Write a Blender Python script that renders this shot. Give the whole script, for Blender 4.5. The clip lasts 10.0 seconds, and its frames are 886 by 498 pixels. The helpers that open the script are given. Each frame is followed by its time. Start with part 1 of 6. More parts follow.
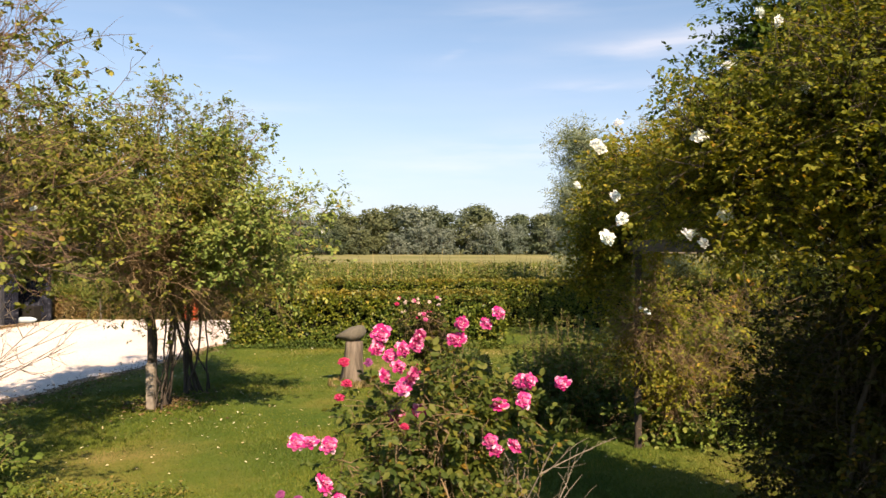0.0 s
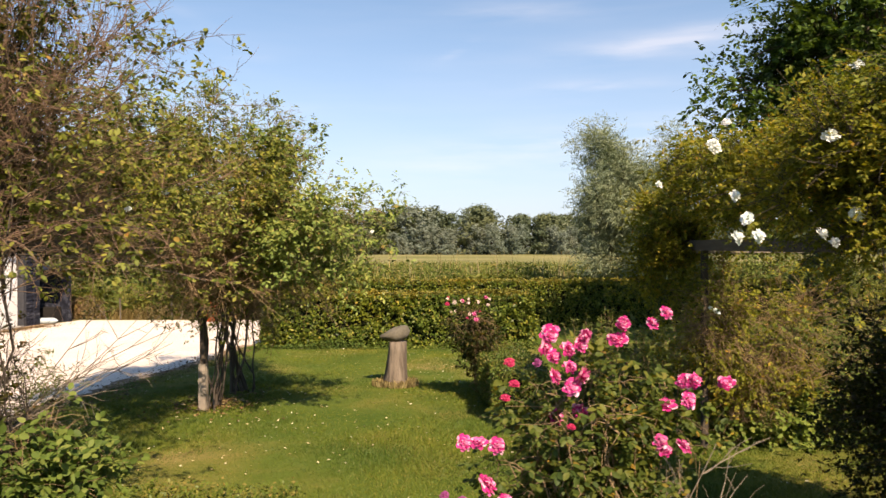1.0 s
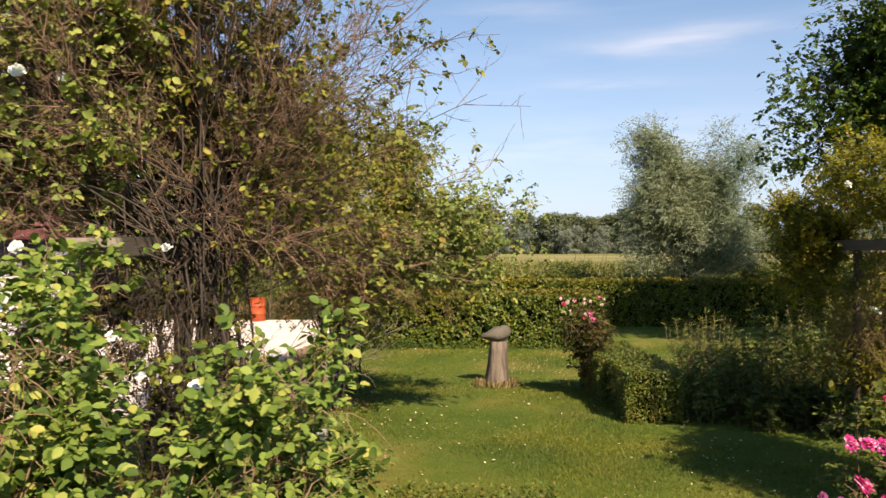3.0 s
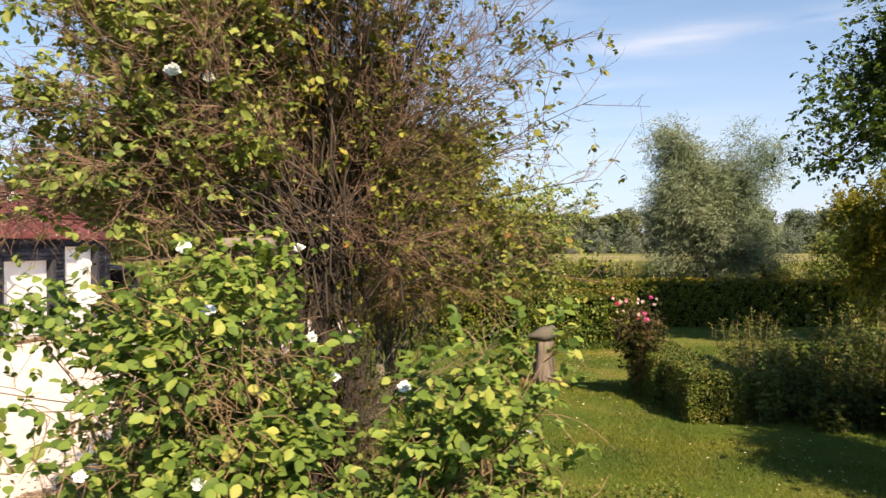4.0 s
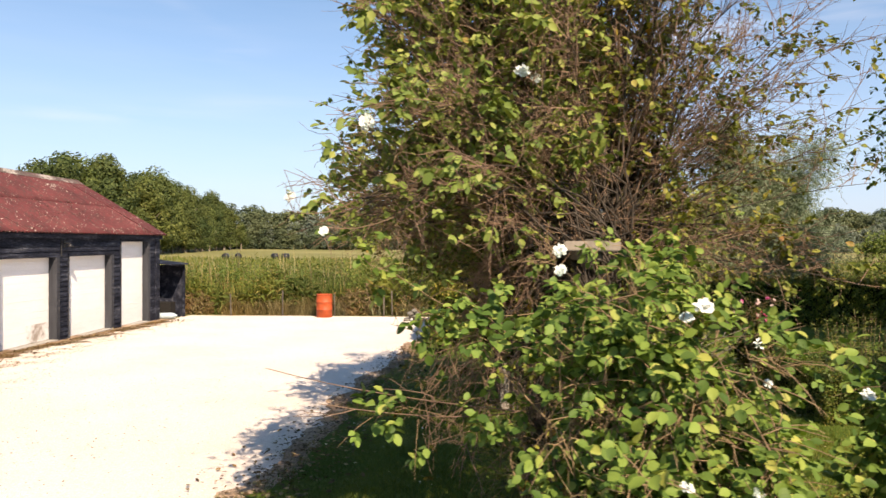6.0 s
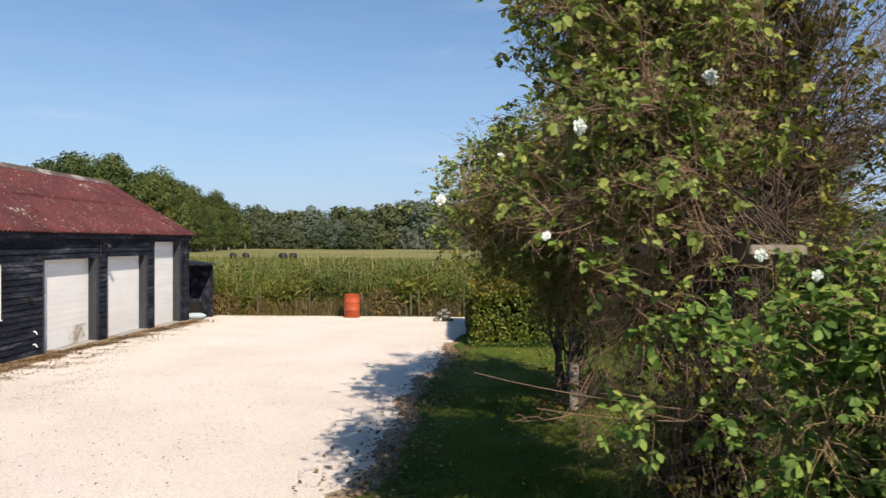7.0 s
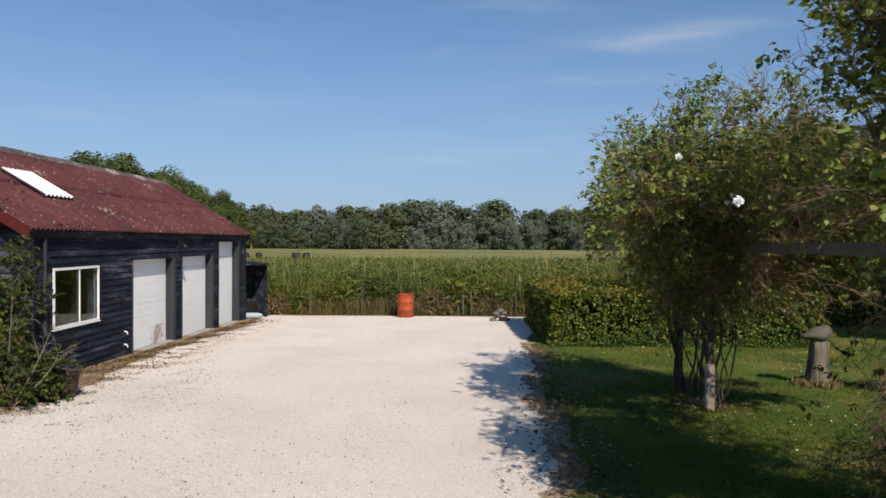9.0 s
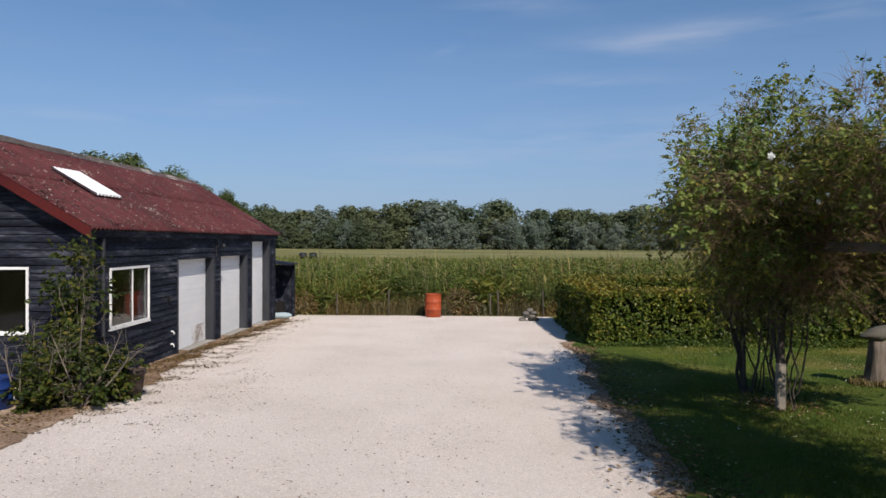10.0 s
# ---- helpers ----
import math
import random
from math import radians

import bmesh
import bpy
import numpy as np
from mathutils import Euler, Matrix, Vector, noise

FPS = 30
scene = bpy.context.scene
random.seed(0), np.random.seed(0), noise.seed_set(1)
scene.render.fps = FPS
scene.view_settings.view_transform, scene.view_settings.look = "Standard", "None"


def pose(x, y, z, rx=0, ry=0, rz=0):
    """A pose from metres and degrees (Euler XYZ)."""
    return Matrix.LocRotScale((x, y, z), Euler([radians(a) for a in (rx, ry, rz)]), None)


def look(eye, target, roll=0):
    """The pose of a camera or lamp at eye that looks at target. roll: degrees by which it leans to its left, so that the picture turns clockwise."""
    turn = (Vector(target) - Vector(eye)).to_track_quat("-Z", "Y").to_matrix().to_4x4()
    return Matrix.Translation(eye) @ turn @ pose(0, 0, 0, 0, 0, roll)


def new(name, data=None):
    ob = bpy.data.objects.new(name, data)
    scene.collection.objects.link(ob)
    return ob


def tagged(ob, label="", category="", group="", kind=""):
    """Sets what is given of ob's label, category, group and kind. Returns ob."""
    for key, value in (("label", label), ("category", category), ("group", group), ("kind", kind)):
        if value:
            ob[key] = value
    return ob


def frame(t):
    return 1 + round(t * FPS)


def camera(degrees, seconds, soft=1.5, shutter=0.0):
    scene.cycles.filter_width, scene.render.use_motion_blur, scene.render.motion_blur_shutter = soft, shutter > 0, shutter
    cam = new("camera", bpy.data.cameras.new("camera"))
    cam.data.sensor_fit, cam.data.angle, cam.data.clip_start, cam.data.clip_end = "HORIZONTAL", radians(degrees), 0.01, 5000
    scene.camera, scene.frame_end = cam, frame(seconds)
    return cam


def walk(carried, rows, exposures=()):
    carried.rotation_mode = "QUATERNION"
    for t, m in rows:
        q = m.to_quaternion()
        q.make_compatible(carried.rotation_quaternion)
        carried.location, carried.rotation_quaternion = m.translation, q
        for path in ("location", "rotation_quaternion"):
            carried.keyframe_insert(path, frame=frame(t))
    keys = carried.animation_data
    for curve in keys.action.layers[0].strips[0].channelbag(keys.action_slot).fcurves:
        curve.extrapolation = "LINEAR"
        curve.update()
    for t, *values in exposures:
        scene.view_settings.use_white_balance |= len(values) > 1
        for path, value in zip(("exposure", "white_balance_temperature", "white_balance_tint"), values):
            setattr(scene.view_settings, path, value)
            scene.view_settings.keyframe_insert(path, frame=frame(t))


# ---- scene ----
cam = camera(63.0, 10.0, soft=1.5, shutter=0.2)
PATH = [
    (0, (0.213, 0.283, 2.431), (0.166, 2.282, 2.424), -0.0),
    (0.5, (-0.147, 0.273, 2.432), (-0.193, 2.273, 2.425), -0.1),
    (1, (-0.547, 0.271, 2.432), (-0.593, 2.27, 2.425), -0.1),
    (1.5, (-0.976, 0.262, 2.433), (-1.022, 2.261, 2.426), -0.1),
    (2, (-1.426, 0.253, 2.434), (-1.473, 2.253, 2.426), -0.1),
    (2.5, (-1.869, 0.243, 2.437), (-1.916, 2.243, 2.429), -0.2),
    (3.8, (-2.972, 0.235, 2.445), (-3.014, 2.235, 2.436), -0.0),
    (4, (-3.144, 0.234, 2.446), (-3.182, 2.234, 2.437), -0.1),
    (4.5, (-3.551, 0.226, 2.457), (-3.588, 2.226, 2.446), 0.0),
    (5, (-3.988, 0.221, 2.467), (-4.022, 2.221, 2.454), 0.1),
    (5.5, (-4.48, 0.223, 2.473), (-4.51, 2.223, 2.457), 0.2),
    (5.7, (-4.686, 0.227, 2.475), (-4.715, 2.226, 2.457), 0.3),
    (7, (-5.974, 0.204, 2.499), (-6.007, 2.203, 2.478), 0.3),
    (7.5, (-6.442, 0.192, 2.498), (-6.475, 2.191, 2.476), 0.3),
    (8, (-6.937, 0.173, 2.499), (-6.971, 2.172, 2.478), 0.4),
    (8.5, (-7.435, 0.155, 2.499), (-7.469, 2.155, 2.478), 0.4),
    (9, (-7.942, 0.137, 2.497), (-7.975, 2.137, 2.475), 0.3),
    (9.5, (-8.445, 0.133, 2.49), (-8.479, 2.133, 2.468), 0.3),
    (10, (-8.962, 0.129, 2.485), (-8.995, 2.128, 2.463), 0.3),
]
walk(cam, [(t, look(eye, target, roll)) for t, eye, target, roll in PATH],
     [(0.0, 0.73, 8450, 21), (2.5, 0.62, 8000, 20), (4.0, 0.73, 8050, 20), (5.5, 0.78, 8050, 20), (7.0, 0.14, 6800, 13.8), (8.5, -0.12, 6480, 11.8), (10.0, -0.37, 6230, 14.8)])

# ---- light ----
SUN_EL, SUN_AZ = radians(41), radians(156)
world = bpy.data.worlds.new("sky")
scene.world = world
world.use_nodes = True
wn, wl = world.node_tree.nodes, world.node_tree.links
wn.clear()
sky = wn.new("ShaderNodeTexSky")
sky.sky_type = "NISHITA"
sky.sun_disc = False
sky.sun_elevation, sky.sun_rotation = SUN_EL, SUN_AZ
sky.air_density, sky.dust_density, sky.ozone_density = 1.0, 0.25, 3.0
tc = wn.new("ShaderNodeTexCoord")
sep = wn.new("ShaderNodeSeparateXYZ")
wl.new(tc.outputs["Generated"], sep.inputs[0])


def wmath(op, a, b=None):
    q = wn.new("ShaderNodeMath")
    q.operation = op
    for k, v in enumerate((a, b)):
        if v is None:
            continue
        if isinstance(v, (int, float)):
            q.inputs[k].default_value = v
        else:
            wl.new(v, q.inputs[k])
    return q.outputs[0]


def wmix(fac, a, b):
    q = wn.new("ShaderNodeMixRGB")
    for sock, v in (("Fac", fac), ("Color1", a), ("Color2", b)):
        if isinstance(v, tuple):
            q.inputs[sock].default_value = v
        else:
            wl.new(v, q.inputs[sock])
    return q.outputs["Color"]


# milky summer haze low in the sky, thin streaks of cirrus above
haze = wmath("POWER", wmath("SUBTRACT", 1.0, wmath("MAXIMUM", wmath("MINIMUM", wmath("MULTIPLY", sep.outputs[2], 2.4), 1.0), 0.0)), 1.45)
mp = wn.new("ShaderNodeMapping")
mp.inputs["Scale"].default_value = (2.2, 2.2, 16.0)
nz = wn.new("ShaderNodeTexNoise")
nz.inputs["Scale"].default_value, nz.inputs["Detail"].default_value = 2.6, 7.0
wl.new(tc.outputs["Generated"], mp.inputs["Vector"])
wl.new(mp.outputs["Vector"], nz.inputs["Vector"])
thin = wmath("MAXIMUM", wmath("MULTIPLY", wmath("SUBTRACT", nz.outputs["Fac"], 0.36), 2.6), 0.0)
ahead = wmath("MAXIMUM", sep.outputs[1], 0.05)
across, above = wmath("DIVIDE", sep.outputs[0], ahead), wmath("DIVIDE", sep.outputs[2], ahead)
streaks = 0.08
# each streak: place across and above, half-length, half-width, tilt, strength
for u0, v0, du, dv, tilt, amp in ((0.27, 0.275, 0.12, 0.016, 0.1, 0.95), (0.36, 0.3, 0.06, 0.012, 0.05, 0.6), (0.19, 0.22, 0.075, 0.009, 0.04, 0.75), (0.16, 0.135, 0.26, 0.03, 0.1, 0.85), (-0.51, 0.173, 0.12, 0.013, 0.0, 0.5), (-0.31, 0.26, 0.045, 0.012, 0.05, 0.35),
                                  (0.0, 0.272, 0.02, 0.007, 0.5, 0.5), (0.09, 0.325, 0.1, 0.013, 0.02, 0.5), (0.54, 0.318, 0.12, 0.012, 0.12, 0.8), (-0.37, 0.318, 0.045, 0.01, -0.45, 0.3), (-0.28, 0.19, 0.1, 0.012, 0.02, 0.25)):
    du_ = wmath("SUBTRACT", across, u0)
    eu = wmath("POWER", wmath("ABSOLUTE", wmath("DIVIDE", du_, du)), 2.0)
    ev = wmath("POWER", wmath("ABSOLUTE", wmath("DIVIDE", wmath("SUBTRACT", wmath("SUBTRACT", above, wmath("MULTIPLY", du_, tilt)), v0), dv)), 2.0)
    streaks = wmath("ADD", wmath("MULTIPLY", wmath("EXPONENT", wmath("MULTIPLY", wmath("ADD", eu, ev), -1.0)), amp), streaks)
cloud = wmath("MINIMUM", wmath("MULTIPLY", wmath("MULTIPLY", thin, streaks), 0.5), 0.4)
tint = wn.new("ShaderNodeMixRGB")
tint.blend_type = "MULTIPLY"
tint.inputs["Fac"].default_value = 1.0
tint.inputs["Color2"].default_value = (0.77, 1.05, 1.16, 1)
wl.new(sky.outputs["Color"], tint.inputs["Color1"])
col = wmix(wmath("MULTIPLY", haze, 0.8), tint.outputs["Color"], (3.65, 4.5, 6.8, 1))
col = wmix(cloud, col, (6.6, 7.2, 8.2, 1))
bg = wn.new("ShaderNodeBackground")
bg.inputs["Strength"].default_value = 0.102
wo = wn.new("ShaderNodeOutputWorld")
wl.new(col, bg.inputs["Color"])
wl.new(bg.outputs["Background"], wo.inputs["Surface"])

sun_data = bpy.data.lights.new("sun", "SUN")
sun_data.energy, sun_data.angle, sun_data.color = 6.0, radians(0.53), (1.0, 0.91, 0.77)
SUN_DIR = Vector((math.sin(SUN_AZ) * math.cos(SUN_EL), math.cos(SUN_AZ) * math.cos(SUN_EL), math.sin(SUN_EL)))
sun = new("sun", sun_data)
sun.matrix_world = look(SUN_DIR * 60, (0, 0, 0))


# ---- materials ----
def mat_base(name):
    m = bpy.data.materials.new(name)
    m.use_nodes = True
    n, l = m.node_tree.nodes, m.node_tree.links
    return m, n, l, n["Principled BSDF"]


def ramp_node(n, stops):
    r = n.new("ShaderNodeValToRGB")
    e = r.color_ramp.elements
    while len(e) < len(stops):
        e.new(0.5)
    for k, (p, c) in enumerate(stops):
        e[k].position, e[k].color = p, (*c, 1)
    return r


def noise_node(n, l, scale, detail=5, stretch=(1, 1, 1), rough=0.55):
    c = n.new("ShaderNodeNewGeometry")
    m = n.new("ShaderNodeMapping")
    m.inputs["Scale"].default_value = stretch
    t = n.new("ShaderNodeTexNoise")
    t.inputs["Scale"].default_value, t.inputs["Detail"].default_value = scale, detail
    t.inputs["Roughness"].default_value = rough
    l.new(c.outputs["Position"], m.inputs["Vector"])
    l.new(m.outputs["Vector"], t.inputs["Vector"])
    return t


def mix_node(n, l, fac, a, b, mode="MIX"):
    m = n.new("ShaderNodeMixRGB")
    m.blend_type = mode
    for sock, v in (("Fac", fac), ("Color1", a), ("Color2", b)):
        if isinstance(v, (int, float)):
            m.inputs[sock].default_value = v
        elif isinstance(v, tuple):
            m.inputs[sock].default_value = (*v, 1)
        else:
            l.new(v, m.inputs[sock])
    return m.outputs["Color"]


def surface(name, coarse, fine, rough=0.7, scale=(0.8, 14), stretch=(1, 1, 1), bump=0.3, dist=0.01, metal=0.0, spec=0.25):
    """Two scales of colour variation: coarse stops by a wide noise, times fine stops by a small one."""
    m, n, l, b = mat_base(name)
    a = noise_node(n, l, scale[0], 4, stretch)
    f = noise_node(n, l, scale[1], 6, stretch, 0.65)
    ra, rf = ramp_node(n, coarse), ramp_node(n, fine)
    l.new(a.outputs["Fac"], ra.inputs["Fac"])
    l.new(f.outputs["Fac"], rf.inputs["Fac"])
    col = mix_node(n, l, 1.0, ra.outputs["Color"], rf.outputs["Color"], "MULTIPLY")
    l.new(col, b.inputs["Base Color"])
    b.inputs["Roughness"].default_value, b.inputs["Metallic"].default_value = rough, metal
    b.inputs["Specular IOR Level"].default_value = spec
    if bump:
        bp = n.new("ShaderNodeBump")
        bp.inputs["Strength"].default_value, bp.inputs["Distance"].default_value = bump, dist
        l.new(f.outputs["Fac"], bp.inputs["Height"])
        l.new(bp.outputs["Normal"], b.inputs["Normal"])
    return m


def leaf_mat(name, stops, rough=0.55, through_light=0.32, patch=0.8, patch_col=(1.0, 0.9, 0.6), lit=(1.25, 1.2, 0.45)):
    """Leaves: each leaf its own tone, with warmer patches over the plant, and light let through."""
    m, n, l, b = mat_base(name)
    g = n.new("ShaderNodeNewGeometry")
    r = ramp_node(n, stops)
    l.new(g.outputs["Random Per Island"], r.inputs["Fac"])
    p = noise_node(n, l, patch, 3)
    rp_ = ramp_node(n, [(0.35, (0.72, 0.82, 0.78)), (0.66, patch_col)])
    l.new(p.outputs["Fac"], rp_.inputs["Fac"])
    col = mix_node(n, l, 1.0, r.outputs["Color"], rp_.outputs["Color"], "MULTIPLY")
    l.new(col, b.inputs["Base Color"])
    b.inputs["Roughness"].default_value = rough
    b.inputs["Specular IOR Level"].default_value = 0.18
    t = n.new("ShaderNodeBsdfTranslucent")
    tint = mix_node(n, l, 1.0, col, lit, "MULTIPLY")
    l.new(tint, t.inputs["Color"])
    mx = n.new("ShaderNodeMixShader")
    mx.inputs["Fac"].default_value = through_light
    l.new(b.outputs["BSDF"], mx.inputs[1])
    l.new(t.outputs["BSDF"], mx.inputs[2])
    l.new(mx.outputs["Shader"], n["Material Output"].inputs["Surface"])
    return m


GREY = [(0.3, (0.75,) * 3), (0.7, (1.1,) * 3)]
M_ROSE = leaf_mat("rose_leaf", [(0, (0.0736, 0.1114, 0.0273)), (0.4, (0.1427, 0.1903, 0.0474)), (0.78, (0.2293, 0.2738, 0.0747)), (0.97, (0.2856, 0.2969, 0.0911)), (1, (0.2595, 0.1577, 0.0546))], through_light=0.18, patch_col=(1.03, 1.0, 0.85), lit=(1.08, 1.2, 0.55))
M_ROSE_DEEP = leaf_mat("deep_green_rose_leaf", [(0, (0.0630, 0.0821, 0.0174)), (0.45, (0.1311, 0.1479, 0.0285)), (0.8, (0.2053, 0.2098, 0.0432)), (0.975, (0.2735, 0.2400, 0.0570)), (1, (0.2958, 0.1432, 0.0459))], through_light=0.18, patch_col=(1.0, 0.95, 0.75))
M_ROSE_YOUNG = leaf_mat("young_rose_leaf", [(0, (0.0584, 0.1055, 0.0247)), (0.5, (0.1459, 0.2164, 0.0473)), (0.85, (0.2434, 0.3120, 0.0720)), (1, (0.3893, 0.3723, 0.1029))], through_light=0.24, patch_col=(1.0, 0.97, 0.8), lit=(1.08, 1.2, 0.55))
# Dark rose leaf; on the climbers' low growth it paints in shade.
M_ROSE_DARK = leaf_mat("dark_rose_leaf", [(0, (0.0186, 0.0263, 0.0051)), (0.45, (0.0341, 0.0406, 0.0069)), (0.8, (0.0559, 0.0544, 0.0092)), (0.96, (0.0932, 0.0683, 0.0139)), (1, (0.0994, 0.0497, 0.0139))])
# Brighter copy for the right climber, with sunlight put into the leaf colour.
M_ROSE_LIT = leaf_mat("lit_golden_rose_leaf", [(0, (0.1033, 0.1205, 0.0209)), (0.45, (0.1700, 0.1895, 0.0319)), (0.8, (0.2429, 0.2524, 0.0429)), (0.96, (0.3299, 0.2730, 0.0561)), (1, (0.3512, 0.1895, 0.0561))], through_light=0.42, patch_col=(1.12, 1.0, 0.7), lit=(1.2, 1.1, 0.45))
M_PINKLEAF = leaf_mat("shrub_rose_leaf", [(0, (0.0433, 0.0729, 0.0202)), (0.6, (0.0903, 0.1260, 0.0325)), (0.95, (0.1445, 0.1591, 0.0433)), (1, (0.2746, 0.1724, 0.0433))])
M_HEDGE = leaf_mat("hedge_leaf", [(0, (0.0384, 0.0624, 0.0112)), (0.5, (0.0912, 0.1248, 0.0208)), (0.9, (0.1824, 0.2064, 0.0384)), (1, (0.2688, 0.2112, 0.0576))], 0.4, 0.1)
# Paler and yellower than the hedge sides, for the top faces.
M_HEDGE_TOP = leaf_mat("yellow_hedge_top_leaf", [(0, (0.12, 0.12, 0.025)), (0.6, (0.23, 0.21, 0.05)), (1, (0.34, 0.27, 0.08))], 0.45, 0.2)
M_BOX = leaf_mat("box_leaf", [(0, (0.0540, 0.0818, 0.0173)), (0.7, (0.1087, 0.1522, 0.0307)), (1, (0.2393, 0.1845, 0.0653))], 0.45, 0.08)
M_BORDER = leaf_mat("border_leaf", [(0, (0.0612, 0.0875, 0.0322)), (0.6, (0.1137, 0.1575, 0.0483)), (1, (0.2100, 0.2275, 0.0805))], 0.5, 0.3)
M_WALNUT = leaf_mat("walnut_leaf", [(0, (0.0300, 0.0600, 0.0180)), (0.6, (0.0675, 0.1200, 0.0270)), (1, (0.1200, 0.1950, 0.0375))], 0.4, 0.3)
M_WILLOW = leaf_mat("willow_leaf", [(0, (0.15, 0.19, 0.13)), (0.6, (0.235, 0.28, 0.195)), (1, (0.33, 0.37, 0.27))], 0.55, 0.32, 0.5, (1.05, 1.02, 0.9), (1.05, 1.1, 0.75))
M_ELDER = leaf_mat("climber_leaf", [(0, (0.0204, 0.0306, 0.0071)), (0.5, (0.0459, 0.0663, 0.0133)), (0.85, (0.0867, 0.1020, 0.0204)), (1, (0.1530, 0.1224, 0.0306))])
# M_FAR leaf tones carry distance haze: lifted and pushed towards grey-blue.
M_FAR_A = leaf_mat("hazed_oak_leaf", [(0, (0.0680, 0.0901, 0.0561)), (0.6, (0.1020, 0.1283, 0.0799)), (1, (0.1394, 0.1658, 0.1063))], 0.7, 0.2, 0.05, (1.2, 1.08, 0.8))
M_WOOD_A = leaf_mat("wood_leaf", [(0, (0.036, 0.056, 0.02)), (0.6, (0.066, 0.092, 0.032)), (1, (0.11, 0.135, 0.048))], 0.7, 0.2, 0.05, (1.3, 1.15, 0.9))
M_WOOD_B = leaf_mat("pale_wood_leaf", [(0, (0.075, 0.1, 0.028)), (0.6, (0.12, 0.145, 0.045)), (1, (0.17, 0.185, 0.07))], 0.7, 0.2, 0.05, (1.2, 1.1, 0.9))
M_FAR_B = leaf_mat("hazed_willow_leaf", [(0, (0.1292, 0.1552, 0.1272)), (0.6, (0.1743, 0.2039, 0.1673)), (1, (0.2137, 0.2435, 0.2008))], 0.7, 0.2, 0.05, (1.0, 1.0, 0.97))
M_REED = leaf_mat("reed_leaf", [(0, (0.06, 0.085, 0.022)), (0.6, (0.125, 0.155, 0.042)), (0.88, (0.2, 0.195, 0.07)), (1, (0.28, 0.22, 0.1))], 0.6, 0.3, 0.45, (1.35, 1.25, 0.9))
M_REED_DRY = leaf_mat("dry_reed", [(0, (0.1380, 0.1080, 0.0600)), (0.6, (0.2530, 0.2040, 0.1200)), (1, (0.4370, 0.3720, 0.2280))], 0.7, 0.2, 0.3)
M_WEED = leaf_mat("weed_leaf", [(0, (0.05, 0.085, 0.02)), (0.6, (0.1, 0.15, 0.035)), (1, (0.17, 0.2, 0.06))], 0.6, 0.25, 0.4, (1.3, 1.2, 0.9))
M_BRACKEN = leaf_mat("dead_bracken", [(0, (0.1125, 0.0725, 0.0420)), (0.6, (0.2375, 0.1522, 0.0825)), (1, (0.3750, 0.2900, 0.1650))], 0.7, 0.15, 0.8)
M_BLADE = leaf_mat("grass_blade", [(0, (0.0613, 0.1068, 0.0186)), (0.6, (0.0900, 0.1323, 0.0248)), (0.95, (0.1267, 0.1537, 0.0349)), (1, (0.1963, 0.1878, 0.0698))], 0.5, 0.16, 0.55, (1.6, 1.25, 0.95))
M_DEADLEAF = leaf_mat("dead_leaf", [(0, (0.07, 0.042, 0.024)), (0.6, (0.17, 0.105, 0.06)), (0.9, (0.27, 0.2, 0.11)), (1, (0.42, 0.34, 0.22))], 0.7, 0.1)
M_LITTER = leaf_mat("fallen_leaf", [(0, (0.55, 0.5, 0.36)), (0.6, (0.7, 0.67, 0.58)), (1, (0.35, 0.24, 0.12))], 0.7, 0.1)
M_WHITE_PETAL = leaf_mat("white_petal", [(0, (0.84, 0.83, 0.81)), (1, (0.9, 0.9, 0.9))], 0.5, 0.2, 6.0, (1, 1, 1), (1, 1, 0.96))
M_PINK_PETAL = leaf_mat("pink_petal", [(0, (0.52, 0.015, 0.16)), (0.4, (0.72, 0.06, 0.29)), (0.7, (0.85, 0.24, 0.46)), (1, (0.92, 0.6, 0.7))], 0.5, 0.25, 6.0, (1, 0.9, 1), (1.1, 0.9, 0.9))
M_RED_PETAL = leaf_mat("red_petal", [(0, (0.34, 0.012, 0.08)), (0.6, (0.52, 0.03, 0.15)), (1, (0.64, 0.1, 0.26))], 0.5, 0.25)
M_PURPLE_PETAL = leaf_mat("purple_petal", [(0, (0.22, 0.04, 0.2)), (1, (0.4, 0.1, 0.34))], 0.5, 0.25)
M_PALE_PETAL = leaf_mat("pale_petal", [(0, (0.76, 0.5, 0.46)), (1, (0.84, 0.68, 0.64))], 0.5, 0.2, 6.0, (1, 1, 1), (1, 0.95, 0.9))
M_CANE = surface("rose_cane", [(0.3, (0.1495, 0.1014, 0.0585)), (0.7, (0.2925, 0.2015, 0.1105))], GREY, 0.75, (3, 40))
M_CANE_OLD = surface("old_rose_cane", [(0.3, (0.1283, 0.0825, 0.0575)), (0.7, (0.2700, 0.1750, 0.1150))], GREY, 0.8, (3, 40))
M_BARK = surface("bark", [(0.3, (0.0427, 0.0336, 0.0259)), (0.7, (0.0812, 0.0665, 0.0525))], GREY, 0.85, (2, 30), (1, 1, 0.3), 0.6)
M_TWIG = surface("dead_twig", [(0.3, (0.15, 0.125, 0.095)), (0.7, (0.26, 0.22, 0.17))], GREY, 0.8, (3, 40))
M_GREYWOOD = surface("weathered_timber", [(0.3, (0.17, 0.145, 0.115)), (0.7, (0.29, 0.25, 0.2))], [(0.3, (0.7,) * 3), (0.7, (1.12,) * 3)], 0.85, (2, 26), (1, 1, 0.12), 0.5)
M_BEAM = surface("weathered_beam", [(0.3, (0.0585, 0.0488, 0.0390)), (0.7, (0.1170, 0.1014, 0.0780))], GREY, 0.85, (2, 26), (1, 0.15, 1), 0.5)
